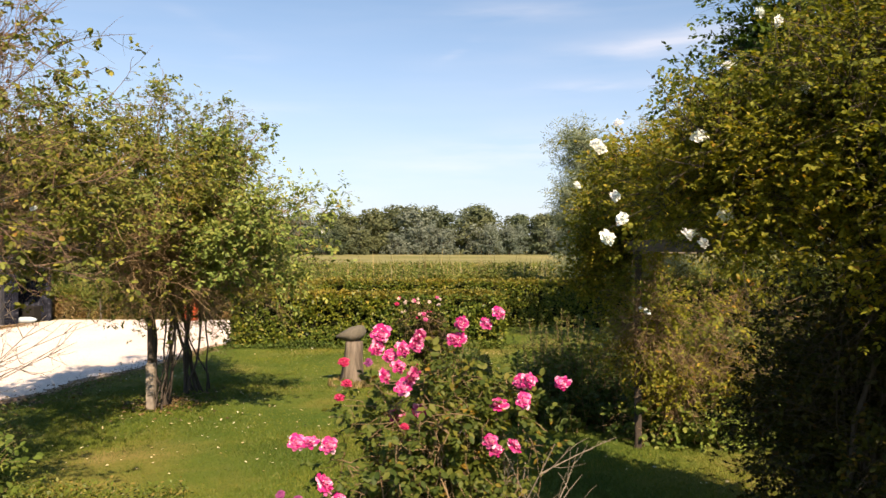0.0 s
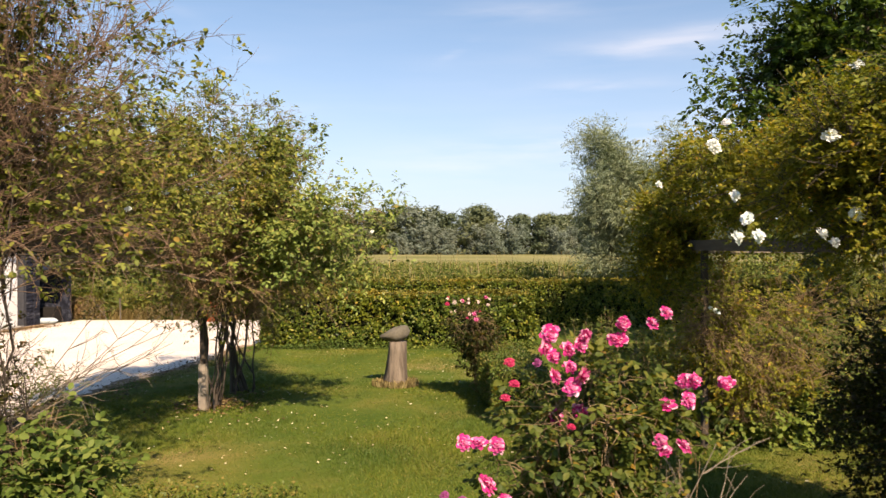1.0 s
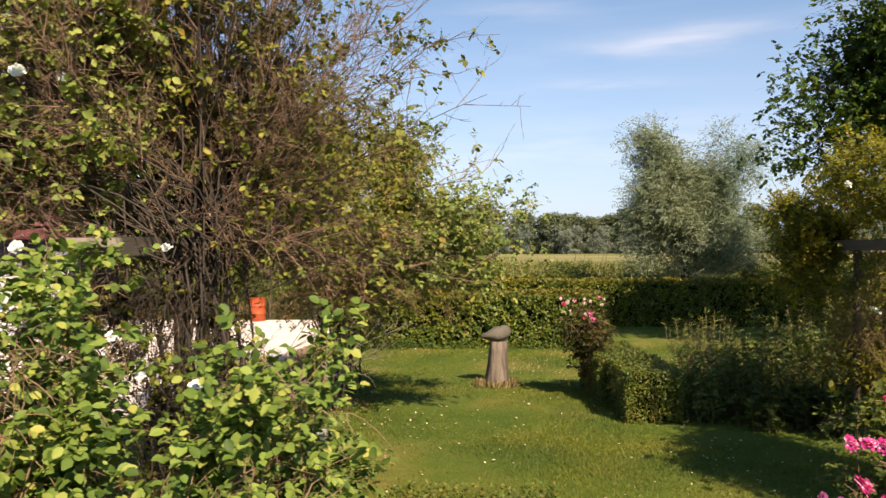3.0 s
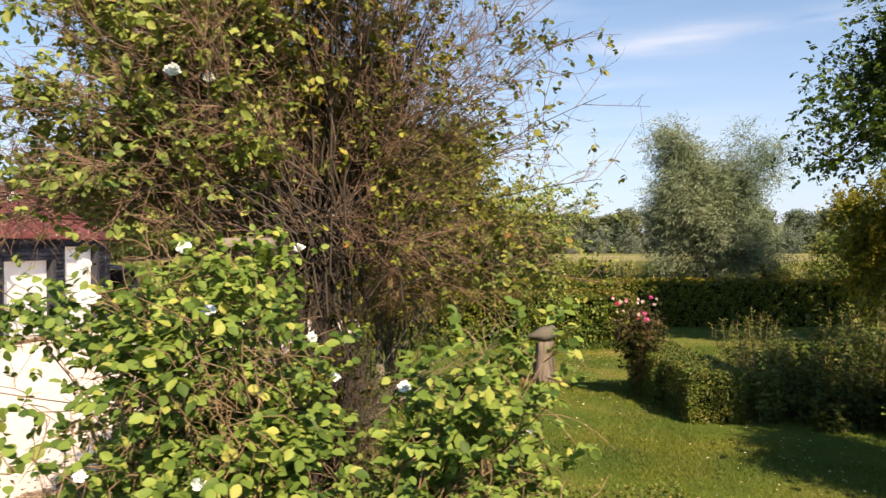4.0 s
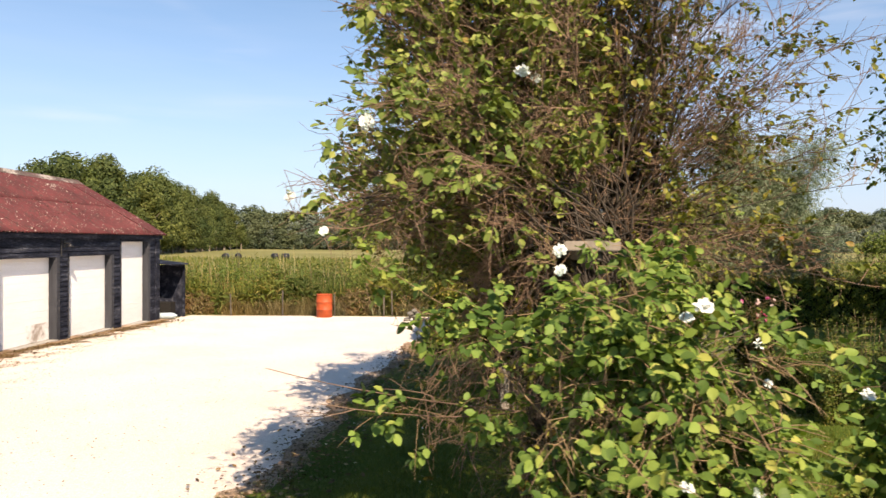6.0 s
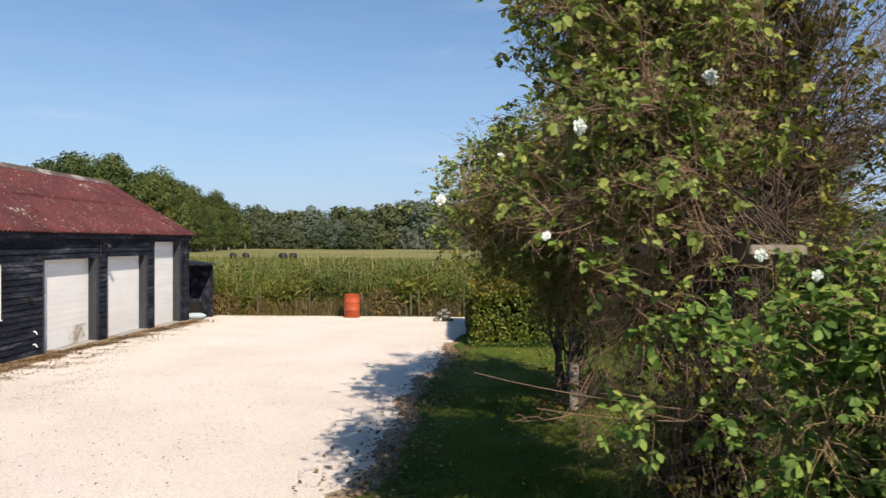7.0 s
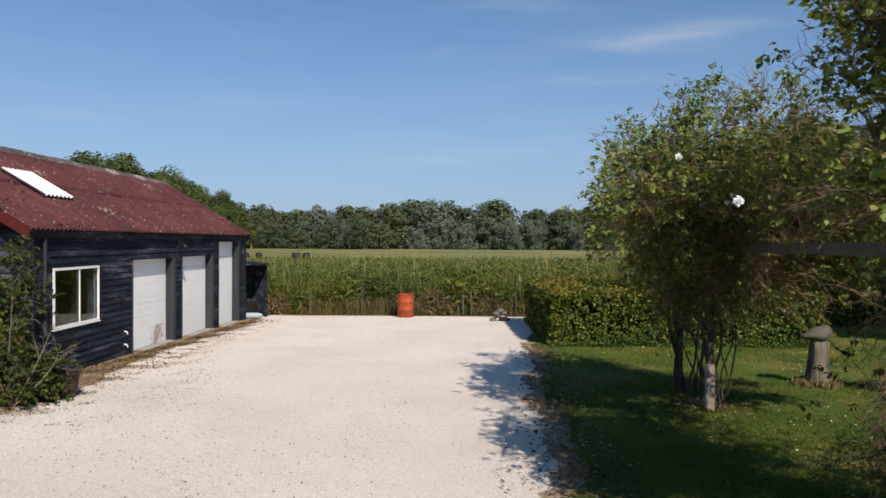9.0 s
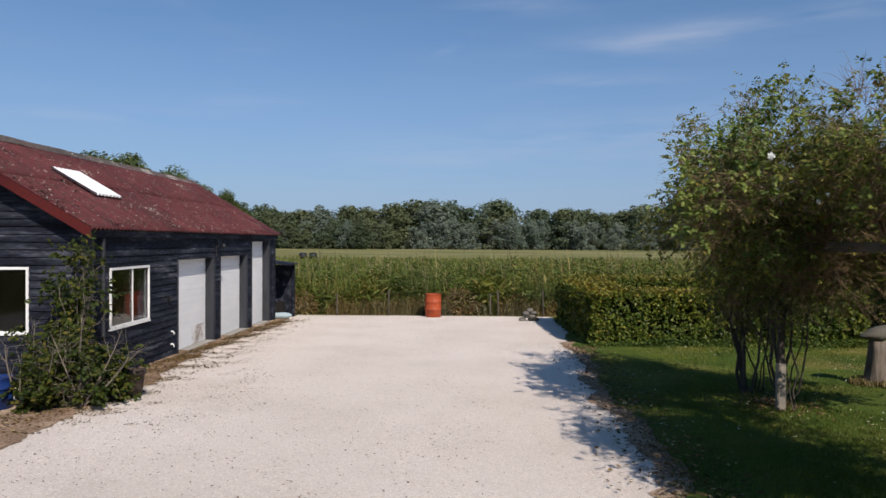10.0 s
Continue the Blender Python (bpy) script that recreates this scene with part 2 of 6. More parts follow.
M_BOARD = surface("black_stained_board", [(0.3, (0.0075, 0.0090, 0.0150)), (0.52, (0.0195, 0.0225, 0.0345)), (0.64, (0.0540, 0.0585, 0.0750)), (0.76, (0.1800, 0.1800, 0.1875))], [(0.32, (0.3,) * 3), (0.5, (0.8,) * 3), (0.6, (1.3,) * 3), (0.72, (2.6,) * 3)], 0.75, (5.0, 34), (1, 0.16, 1), 0.5, 0.008, spec=0.12)
M_BOARD_G = surface("black_stained_gable_board", [(0.3, (0.0068, 0.0081, 0.0135)), (0.52, (0.0175, 0.0203, 0.0311)), (0.64, (0.0486, 0.0527, 0.0675)), (0.76, (0.1620, 0.1620, 0.1688))], [(0.32, (0.3,) * 3), (0.5, (0.8,) * 3), (0.6, (1.3,) * 3), (0.72, (2.6,) * 3)], 0.75, (5.0, 34), (0.16, 1, 1), 0.5, 0.008, spec=0.12)
M_GREYBOARD = surface("grey_painted_post", [(0.3, (0.0263, 0.0285, 0.0338)), (0.7, (0.0600, 0.0622, 0.0713))], GREY, 0.65, (2, 20), (1, 1, 0.1), 0.3, spec=0.2)
M_WHITE = surface("white_paint", [(0.3, (0.74, 0.73, 0.7)), (0.7, (0.82, 0.81, 0.79))], [(0.3, (0.93,) * 3), (0.7, (1.0,) * 3)], 0.45, (1.2, 18), bump=0.08)
M_DOORPANEL = surface("white_door_panel", [(0.3, (0.78, 0.78, 0.77)), (0.75, (0.86, 0.86, 0.85))], [(0.3, (0.92,) * 3), (0.7, (1.0,) * 3)], 0.5, (1.0, 12), (1, 1, 3), 0.1)
M_DOORGRIME, dn_, dl_, db_ = mat_base("muddy_door_panel")
dc_, dx_ = dn_.new("ShaderNodeTexCoord"), dn_.new("ShaderNodeSeparateXYZ")
dl_.new(dc_.outputs["Object"], dx_.inputs[0])
dm_ = [dn_.new("ShaderNodeMath") for _ in range(4)]
for q_, (op_, val_) in zip(dm_, (("SUBTRACT", 1.8), ("ABSOLUTE", 0.0), ("MULTIPLY", -0.55), ("ADD", 0.0))):
    q_.operation = op_
    q_.inputs[1].default_value = val_
for a_, b_ in ((dx_.outputs[1], dm_[0]), (dm_[0].outputs[0], dm_[1]), (dm_[1].outputs[0], dm_[2]), (dm_[2].outputs[0], dm_[3])):
    dl_.new(a_, b_.inputs[0])
dl_.new(noise_node(dn_, dl_, 5.0, 8, (1, 1, 1.4), 0.7).outputs["Fac"], dm_[3].inputs[1])
dr_ = ramp_node(dn_, [(0.22, (0.82, 0.82, 0.81)), (0.36, (0.7, 0.67, 0.63)), (0.5, (0.36, 0.3, 0.25))])
dl_.new(dm_[3].outputs[0], dr_.inputs["Fac"])
dl_.new(dr_.outputs["Color"], db_.inputs["Base Color"])
db_.inputs["Roughness"].default_value = 0.6
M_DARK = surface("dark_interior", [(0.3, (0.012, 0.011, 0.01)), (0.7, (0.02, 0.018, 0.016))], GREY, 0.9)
M_CURTAIN = surface("brown_curtain", [(0.3, (0.0072, 0.0036, 0.0027)), (0.7, (0.0144, 0.0066, 0.0048))], GREY, 0.9, (2, 20), (6, 6, 0.4), 0.3)
M_IRON = surface("dark_metal", [(0.3, (0.03, 0.03, 0.032)), (0.7, (0.06, 0.06, 0.062))], GREY, 0.5, metal=0.6)
M_CONCRETE = surface("concrete", [(0.3, (0.3, 0.28, 0.25)), (0.7, (0.42, 0.4, 0.36))], GREY, 0.9, (1.5, 30))
M_PLASTIC = surface("pale_blue_plastic", [(0.3, (0.3360, 0.4400, 0.4960)), (0.7, (0.4800, 0.5600, 0.5920))], GREY, 0.35, bump=0.05)
M_BLUE = surface("blue_plastic", [(0.3, (0.0120, 0.0300, 0.1320)), (0.7, (0.0180, 0.0480, 0.1800))], GREY, 0.4, bump=0.05)
M_ORANGE = surface("rusty_orange_paint", [(0.25, (0.2296, 0.0492, 0.0180)), (0.5, (0.3772, 0.0697, 0.0225)), (0.8, (0.4264, 0.1066, 0.0450))], [(0.3, (0.75,) * 3), (0.7, (1.1,) * 3)], 0.55, (2.5, 25), metal=0.0)
M_POT = surface("dark_plant_pot", [(0.3, (0.05, 0.035, 0.028)), (0.7, (0.09, 0.065, 0.05))], GREY, 0.8)
M_STONE = surface("grey_stone", [(0.3, (0.1200, 0.1140, 0.0960)), (0.7, (0.2040, 0.1920, 0.1680))], GREY, 0.9, (3, 25), bump=0.6)
M_STUMP = surface("stripped_trunk", [(0.3, (0.1125, 0.0870, 0.0645)), (0.7, (0.2025, 0.1688, 0.1350))], [(0.35, (0.45,) * 3), (0.6, (1.1,) * 3)], 0.85, (3, 14), (1, 1, 0.12), 0.8, 0.02)
M_CAP = surface("mossy_wood_cap", [(0.3, (0.0910, 0.0840, 0.0630)), (0.7, (0.1540, 0.1400, 0.1120))], GREY, 0.9, (4, 30), bump=0.6)
M_PEBBLE, pn_, pl_, pb_ = mat_base("gravel_stone")
pr_ = ramp_node(pn_, [(0.0, (0.71, 0.62, 0.55)), (0.5, (0.81, 0.72, 0.65)), (0.92, (0.86, 0.77, 0.7)), (0.95, (0.42, 0.34, 0.27)), (1.0, (0.27, 0.21, 0.16))])
pl_.new(pn_.new("ShaderNodeNewGeometry").outputs["Random Per Island"], pr_.inputs["Fac"])
pl_.new(pr_.outputs["Color"], pb_.inputs["Base Color"])
pb_.inputs["Roughness"].default_value = 0.95
pb_.inputs["Specular IOR Level"].default_value = 0.05
M_SKYLIGHT = surface("white_roof_plastic", [(0.3, (0.75, 0.75, 0.74)), (0.7, (0.85, 0.85, 0.84))], [(0.3, (0.95,) * 3), (0.7, (1.0,) * 3)], 0.4, bump=0.05)


def roof_mat(name, lichen, base):
    m, n, l, b = mat_base(name)
    big = noise_node(n, l, 0.6, 6)
    r1 = ramp_node(n, base)
    l.new(big.outputs["Fac"], r1.inputs["Fac"])
    streak = noise_node(n, l, 6, 7, (0.3, 3, 0.3), 0.75)
    r2 = ramp_node(n, [(0.32, (0.35,) * 3), (0.52, (0.9,) * 3), (0.7, (1.35,) * 3)])
    l.new(streak.outputs["Fac"], r2.inputs["Fac"])
    col = mix_node(n, l, 1.0, r1.outputs["Color"], r2.outputs["Color"], "MULTIPLY")
    moss = noise_node(n, l, 11, 9, (1, 1, 1), 0.8)
    r4 = ramp_node(n, [(0.5, (0, 0, 0)), (0.6, (0.9, 0.9, 0.9))])
    l.new(moss.outputs["Fac"], r4.inputs["Fac"])
    col = mix_node(n, l, r4.outputs["Color"], col, (0.05, 0.026, 0.022))
    lich = noise_node(n, l, 13, 8, (1, 1, 1), 0.75)
    zone = noise_node(n, l, 1.1, 5)
    mu = n.new("ShaderNodeMath")
    mu.operation = "MULTIPLY"
    l.new(lich.outputs["Fac"], mu.inputs[0])
    l.new(zone.outputs["Fac"], mu.inputs[1])
    r3 = ramp_node(n, [(lichen, (0, 0, 0)), (lichen + 0.03, (1, 1, 1))])
    l.new(mu.outputs["Value"], r3.inputs["Fac"])
    col = mix_node(n, l, r3.outputs["Color"], col, (0.42, 0.37, 0.32))
    speck = noise_node(n, l, 16, 3, (1, 1, 1), 0.6)
    r5 = ramp_node(n, [(0.655, (0, 0, 0)), (0.69, (0.9, 0.9, 0.9))])
    l.new(speck.outputs["Fac"], r5.inputs["Fac"])
    col = mix_node(n, l, r5.outputs["Color"], col, (0.45, 0.4, 0.36))
    l.new(col, b.inputs["Base Color"])
    b.inputs["Roughness"].default_value = 0.8
    return m


M_ROOF = roof_mat("red_corrugated_roof", 0.372, [(0.3, (0.068, 0.011, 0.0125)), (0.5, (0.104, 0.017, 0.019)), (0.7, (0.145, 0.031, 0.031))])
M_RIDGE = roof_mat("mossy_ridge", 0.29, [(0.3, (0.07, 0.055, 0.045)), (0.5, (0.12, 0.095, 0.075)), (0.7, (0.16, 0.07, 0.06))])
M_MOSS = leaf_mat("roof_moss", [(0, (0.03, 0.022, 0.016)), (0.55, (0.07, 0.045, 0.035)), (0.8, (0.13, 0.07, 0.055)), (0.9, (0.34, 0.3, 0.26)), (1, (0.45, 0.41, 0.36))], 0.9, 0.0, 2.0, (1, 1, 1))
M_BARGE = surface("red_bargeboard", [(0.3, (0.0595, 0.0060, 0.0052)), (0.7, (0.0930, 0.0112, 0.0089))], GREY, 0.55, (1.5, 16), bump=0.15)


def ground_mat(name, stops, patches, specks=None, bump=0.4, scale=(0.35, 40), dist=0.02):
    m, n, l, b = mat_base(name)
    big = noise_node(n, l, scale[0], 6)
    r1 = ramp_node(n, patches)
    l.new(big.outputs["Fac"], r1.inputs["Fac"])
    fine = noise_node(n, l, scale[1], 7, (1, 1, 1), 0.7)
    r2 = ramp_node(n, stops)
    l.new(fine.outputs["Fac"], r2.inputs["Fac"])
    col = mix_node(n, l, 1.0, r1.outputs["Color"], r2.outputs["Color"], "MULTIPLY")
    if specks:
        v = n.new("ShaderNodeTexVoronoi")
        v.inputs["Scale"].default_value = specks[0]
        c = n.new("ShaderNodeTexCoord")
        l.new(c.outputs["Object"], v.inputs["Vector"])
        r3 = ramp_node(n, [(0.0, specks[2]), (1.0, specks[3])])
        l.new(v.outputs["Color"], r3.inputs["Fac"])
        col = mix_node(n, l, specks[1], col, r3.outputs["Color"], "MULTIPLY")
    l.new(col, b.inputs["Base Color"])
    b.inputs["Roughness"].default_value = 0.95
    b.inputs["Specular IOR Level"].default_value = 0.1
    bp = n.new("ShaderNodeBump")
    bp.inputs["Strength"].default_value, bp.inputs["Distance"].default_value = bump, dist
    l.new(fine.outputs["Fac"], bp.inputs["Height"])
    l.new(bp.outputs["Normal"], b.inputs["Normal"])
    return m


M_GRAVEL = ground_mat("pale_gravel", [(0.3, (0.7527, 0.7334, 0.7141)), (0.55, (0.9650, 0.9650, 0.9650))], [(0.3, (0.79, 0.7, 0.615)), (0.55, (0.88, 0.785, 0.7)), (0.75, (0.915, 0.825, 0.745))], (60, 0.6, (0.7, 0.67, 0.63), (1.06, 1.06, 1.06)), 0.8, (0.5, 60))
M_LAWN = ground_mat("lawn", [(0.3, (0.6, 0.65, 0.55)), (0.7, (1.15, 1.1, 1.0))], [(0.35, (0.055, 0.1, 0.017)), (0.5, (0.09, 0.128, 0.024)), (0.6, (0.17, 0.16, 0.045)), (0.74, (0.29, 0.215, 0.095))], None, 0.6, (0.45, 30))
M_FIELD = ground_mat("meadow", [(0.3, (0.8,) * 3), (0.7, (1.1,) * 3)], [(0.3, (0.14, 0.15, 0.05)), (0.5, (0.21, 0.2, 0.08)), (0.7, (0.29, 0.26, 0.12))], None, 0.3, (0.03, 2.0), 0.1)
M_SOIL = ground_mat("leaf_strewn_soil", [(0.3, (0.4000, 0.3840, 0.3600)), (0.7, (1.3, 1.25, 1.2))], [(0.3, (0.19, 0.14, 0.1)), (0.52, (0.36, 0.275, 0.21)), (0.7, (0.55, 0.47, 0.39))], (30, 0.6, (0.6, 0.55, 0.5), (1.5, 1.35, 1.15)), 0.7, (1.2, 25))


def glass_mat():
    m, n, l, b = mat_base("window_glass")
    b.inputs["Base Color"].default_value = (0.9, 0.95, 0.93, 1)
    b.inputs["Roughness"].default_value = 0.02
    b.inputs["Transmission Weight"].default_value = 1.0
    b.inputs["IOR"].default_value = 1.3
    return m


M_GLASS = glass_mat()

# ---- mesh helpers ----
rng = np.random.default_rng(11)


def rise(y):
    """Height of the ground: it falls gently away from the house side to the meadow."""
    y = np.clip(y, 2.0, 28.0)
    return 0.08 - 0.0235 * (y - 10.0)


def mesh_np(name, verts, faces, smooth=False):
    """A mesh from an array of corners and arrays of equal-sided faces."""
    me = bpy.data.meshes.new(name)
    verts = np.asarray(verts, dtype=np.float32)
    faces = [np.asarray(f, dtype=np.int32) for f in (faces if isinstance(faces, list) else [faces]) if len(f)]
    me.vertices.add(len(verts))
    me.vertices.foreach_set("co", verts.ravel())
    loops = np.concatenate([f.ravel() for f in faces])
    sizes = np.concatenate([np.full(len(f), f.shape[1], dtype=np.int32) for f in faces])
    me.loops.add(len(loops))
    me.loops.foreach_set("vertex_index", loops)
    me.polygons.add(len(sizes))
    me.polygons.foreach_set("loop_start", np.concatenate([[0], np.cumsum(sizes)[:-1]]).astype(np.int32))
    if smooth:
        me.polygons.foreach_set("use_smooth", np.ones(len(sizes), dtype=bool))
    me.update(calc_edges=True)
    return me


def piece(name, me, material, parent=None, label="", m=None):
    ob = new(name, me)
    if material and not me.materials:
        me.materials.append(material)
    if parent:
        ob.parent = parent
    if m is not None:
        ob.matrix_basis = m
    if label:
        ob["label"] = label
    return ob


def part(name, bm, material, parent, label="", smooth=False):
    me = bpy.data.meshes.new(name)
    bmesh.ops.recalc_face_normals(bm, faces=bm.faces)
    if smooth:
        for f in bm.faces:
            f.smooth = True
    bm.to_mesh(me)
    bm.free()
    return piece(name, me, material, parent, label)


def thing(name, x, y, z, label, category, group="", kind=""):
    e = new(name)
    e.empty_display_size = 0.2
    e.location = (x, y, z)
    return tagged(e, label, category, group, kind)


def box(x0, x1, y0, y1, z0, z1, bevel=0.0, bm=None):
    bm = bm or bmesh.new()
    r = bmesh.ops.create_cube(bm, size=1.0, matrix=Matrix.Translation(((x0 + x1) / 2, (y0 + y1) / 2, (z0 + z1) / 2)) @ Matrix.Diagonal((x1 - x0, y1 - y0, z1 - z0, 1)))
    if bevel:
        edges = list({e for v in r["verts"] for e in v.link_edges})
        bmesh.ops.bevel(bm, geom=edges, offset=bevel, segments=2, affect="EDGES")
    return bm


def lathe(profile, seg=24, bm=None):
    """A turned form about z from (radius, height) pairs."""
    bm = bm or bmesh.new()
    rings = [[bm.verts.new((r * math.cos(2 * math.pi * k / seg), r * math.sin(2 * math.pi * k / seg), z)) for k in range(seg)] for r, z in profile]
    for a, b in zip(rings, rings[1:]):
        for k in range(seg):
            bm.faces.new((a[k], a[(k + 1) % seg], b[(k + 1) % seg], b[k]))
    bm.faces.new(rings[0][::-1])
    bm.faces.new(rings[-1])
    return bm


def tubes(paths, sides=5):
    """Tapered tubes along (points, radii) paths, as corners and quads."""
    vs, fs, base = [], [], 0
    ang = np.arange(sides) * 2 * np.pi / sides
    ca, sa = np.cos(ang), np.sin(ang)
    for pts, rad in paths:
        pts = np.asarray(pts, dtype=float)
        k = len(pts)
        d = np.gradient(pts, axis=0)
        d /= np.linalg.norm(d, axis=1, keepdims=True) + 1e-9
        ref = np.where(np.abs(d[:, 2:3]) > 0.9, np.array([[1.0, 0, 0]]), np.array([[0, 0, 1.0]]))
        u = np.cross(d, ref)
        u /= np.linalg.norm(u, axis=1, keepdims=True) + 1e-9
        w = np.cross(d, u)
        rad = np.broadcast_to(np.asarray(rad, dtype=float), (k,))
        ring = pts[:, None, :] + rad[:, None, None] * (u[:, None, :] * ca[None, :, None] + w[:, None, :] * sa[None, :, None])
        vs.append(ring.reshape(-1, 3))
        i = np.arange(k - 1)[:, None] * sides
        j = np.arange(sides)[None, :]
        jn = (j + 1) % sides
        fs.append((base + np.stack([i + j, i + jn, i + sides + jn, i + sides + j], -1)).reshape(-1, 4))
        base += k * sides
    return np.concatenate(vs), np.concatenate(fs)


def unit(v):
    return v / (np.linalg.norm(v, axis=-1, keepdims=True) + 1e-9)


OVAL = (np.array([(0, 0, 0), (0.3, 0.3, 0.06), (0.7, 0.27, 0.04), (1, 0, -0.08), (0.7, -0.27, 0.04), (0.3, -0.3, 0.06)]), np.array([(0, 1, 2, 3), (0, 3, 4, 5)]))
RHOMB = (np.array([(0, 0, 0), (0.45, 0.3, 0.07), (1, 0, -0.04), (0.45, -0.3, 0.07)]), np.array([(0, 1, 2), (0, 2, 3)]))
ROUND = (np.array([(0, 0, 0), (0.2, 0.27, 0.07), (0.55, 0.37, 0.08), (0.86, 0.2, 0.0), (1, 0, -0.13), (0.86, -0.2, 0.0), (0.55, -0.37, 0.08), (0.2, -0.27, 0.07), (0.5, 0, -0.02)]),
         np.array([(0, 8, 2, 1), (8, 4, 3, 2), (0, 7, 6, 8), (8, 6, 5, 4)]))
LANCE = (np.array([(0, 0, 0), (0.4, 0.1, 0.03), (1, 0, -0.1), (0.4, -0.1, 0.03)]), np.array([(0, 1, 2), (0, 2, 3)]))


LIGHTWARD = np.array((0.5 * SUN_DIR.x, 0.5 * SUN_DIR.y, 0.9))


def leaves(pos, way, size, shape=RHOMB, flat=0.6, g=rng, lean=(0, 0, 1)):
    """Leaves at pos that point along way; flat turns their faces to the direction lean."""
    n = len(pos)
    way = unit(way)
    nor = g.normal(size=(n, 3)) + flat * 3 * np.array(lean)
    nor = unit(nor - (nor * way).sum(1, keepdims=True) * way)
    side = np.cross(nor, way)
    tv, tf = shape
    size = np.broadcast_to(np.asarray(size, dtype=float), (n,))
    v = pos[:, None, :] + size[:, None, None] * (tv[None, :, 0:1] * way[:, None] + tv[None, :, 1:2] * side[:, None] + tv[None, :, 2:3] * nor[:, None])
    f = np.arange(n)[:, None, None] * len(tv) + tf[None]
    return v.reshape(-1, 3), f.reshape(-1, tf.shape[1])


def curve(a, c, b, k=8):
    t = np.linspace(0, 1, k)[:, None]
    return (1 - t) ** 2 * a + 2 * t * (1 - t) * c + t ** 2 * b


def clump(p, scale, seed):
    """A cheap wavy density from 0 to 1, for gaps and clusters."""
    s = np.zeros(len(p))
    r = np.random.default_rng(seed)
    for k in range(7):
        w = r.normal(size=3) * scale * (1 + 0.35 * k)
        s += np.sin(p @ w + r.uniform(0, 6.28))
    return 1 / (1 + np.exp(-1.3 * s))


def canopy(roots, blobs, canes, seed, leaf_total, leaf_size, shape=RHOMB, twig=0.35, twigs=6, cane_r=0.011, droop=0.25, shell=0.45, gap=2.2, wig=0.1, spray=0.06, bare=0.0, floor=0.1, arch=0.32, up=0.25):
    """Canes that climb from the roots into the crown blobs, with twigs and leaves. Returns cane paths, leaf mesh data and outer tips."""
    g = np.random.default_rng(seed)
    wt = np.array([b[6] for b in blobs], dtype=float)
    pick = g.choice(len(blobs), canes, p=wt / wt.sum())
    paths, base, ways, tips = [], [], [], []
    roots = np.asarray(roots, dtype=float)
    for k in range(canes):
        cx, cy, cz, rx, ry, rz, _ = blobs[pick[k]]
        c = np.array((cx, cy, cz))
        d = unit(g.normal(size=3))
        end = c + d * np.array((rx, ry, rz)) * g.uniform(shell, 1.0)
        near = roots[np.argmin(np.linalg.norm(roots[:, :2] - end[:2], axis=1) + g.uniform(0, 0.8, len(roots)))]
        span = np.linalg.norm(end - near)
        ctrl = near * 0.45 + end * 0.55 + np.array((0, 0, arch * span)) + g.normal(size=3) * 0.12 * span
        ctrl[2] = min(ctrl[2], cz + rz * 1.05)
        p = curve(near, ctrl, end - np.array((0, 0, droop * g.random())), 10)
        p[1:-1] += g.normal(size=(8, 3)) * wig * 0.45
        r = cane_r * g.uniform(0.5, 1.3)
        paths.append((p, np.linspace(r, r * 0.25, 10)))
        tips.append(p[-1])
        q = np.append(g.uniform(0.45, 1.0, twigs - 2), (0.99, 1.0))
        for t in q:
            i = min(t, 0.999) * 9
            a = p[int(i)] * (1 - i % 1) + p[min(int(i) + 1, 9)] * (i % 1)
            out = unit(unit(a - c) * 0.8 + g.normal(size=3) * 0.7 + np.array((0, 0, up)))
            ln = twig * g.uniform(0.4, 1.3)
            b = a + out * ln
            mid = (a + b) / 2 + np.array((0, 0, 0.12 * ln)) + g.normal(size=3) * 0.18 * ln
            tp = curve(a, mid, b - np.array((0, 0, 0.15 * ln)), 4)
            paths.append((tp, np.linspace(0.003, 0.0012, 4)))
            base.append(tp)
            ways.append(out)
    base, ways = np.array(base), np.array(ways)
    n = leaf_total // 5
    w = clump(base[:, -1], gap, seed + 3) ** 1.5 + floor
    if bare:
        w[g.random(len(w)) < bare] *= 0.05
    i = g.choice(len(base), n, p=w / w.sum())
    t = g.random(n) ** 0.7
    a = base[i, 0] * ((1 - t) ** 2)[:, None] + 2 * base[i, 1] * (t * (1 - t))[:, None] + base[i, 3] * (t ** 2)[:, None]
    a += g.normal(size=(n, 3)) * spray
    stalk = unit(ways[i] * 0.6 + g.normal(size=(n, 3)) * 0.8 + np.array((0, 0, -0.1)))
    flank = unit(np.cross(stalk, g.normal(size=(n, 3)) * 0.4 + np.array((0, 0, 1.0))))
    size = leaf_size * g.uniform(0.65, 1.25, n)
    pos, way = [], []
    for along, sd in ((0.5, 1), (0.5, -1), (1.15, 1), (1.15, -1), (1.5, 0)):
        pos.append(a + stalk * (along * size)[:, None])
        way.append(unit(stalk * (0.55 if sd else 1.0) + flank * sd + g.normal(size=(n, 3)) * 0.22 + np.array((0, 0, -0.22))))
    lv, lf = leaves(np.concatenate(pos), np.concatenate(way), np.tile(size, 5), shape, 0.8, g, LIGHTWARD)
    return paths, (lv, lf), np.array(tips), base[:, -1]


def along(p, t):
    """The point at share t of a polyline."""
    i = min(max(t, 0.0), 0.999) * (len(p) - 1)
    k = int(i)
    return p[k] * (1 - i % 1) + p[k + 1] * (i % 1)


def brush(canes, seed, n1, n2, l1, l2, spread=0.6, up=0.25, start=0.25, r1=0.0034, r2=0.0019):
    """Side shoots on the canes and twigs on the shoots. Returns all paths, and the twigs with their directions."""
    g = np.random.default_rng(seed)
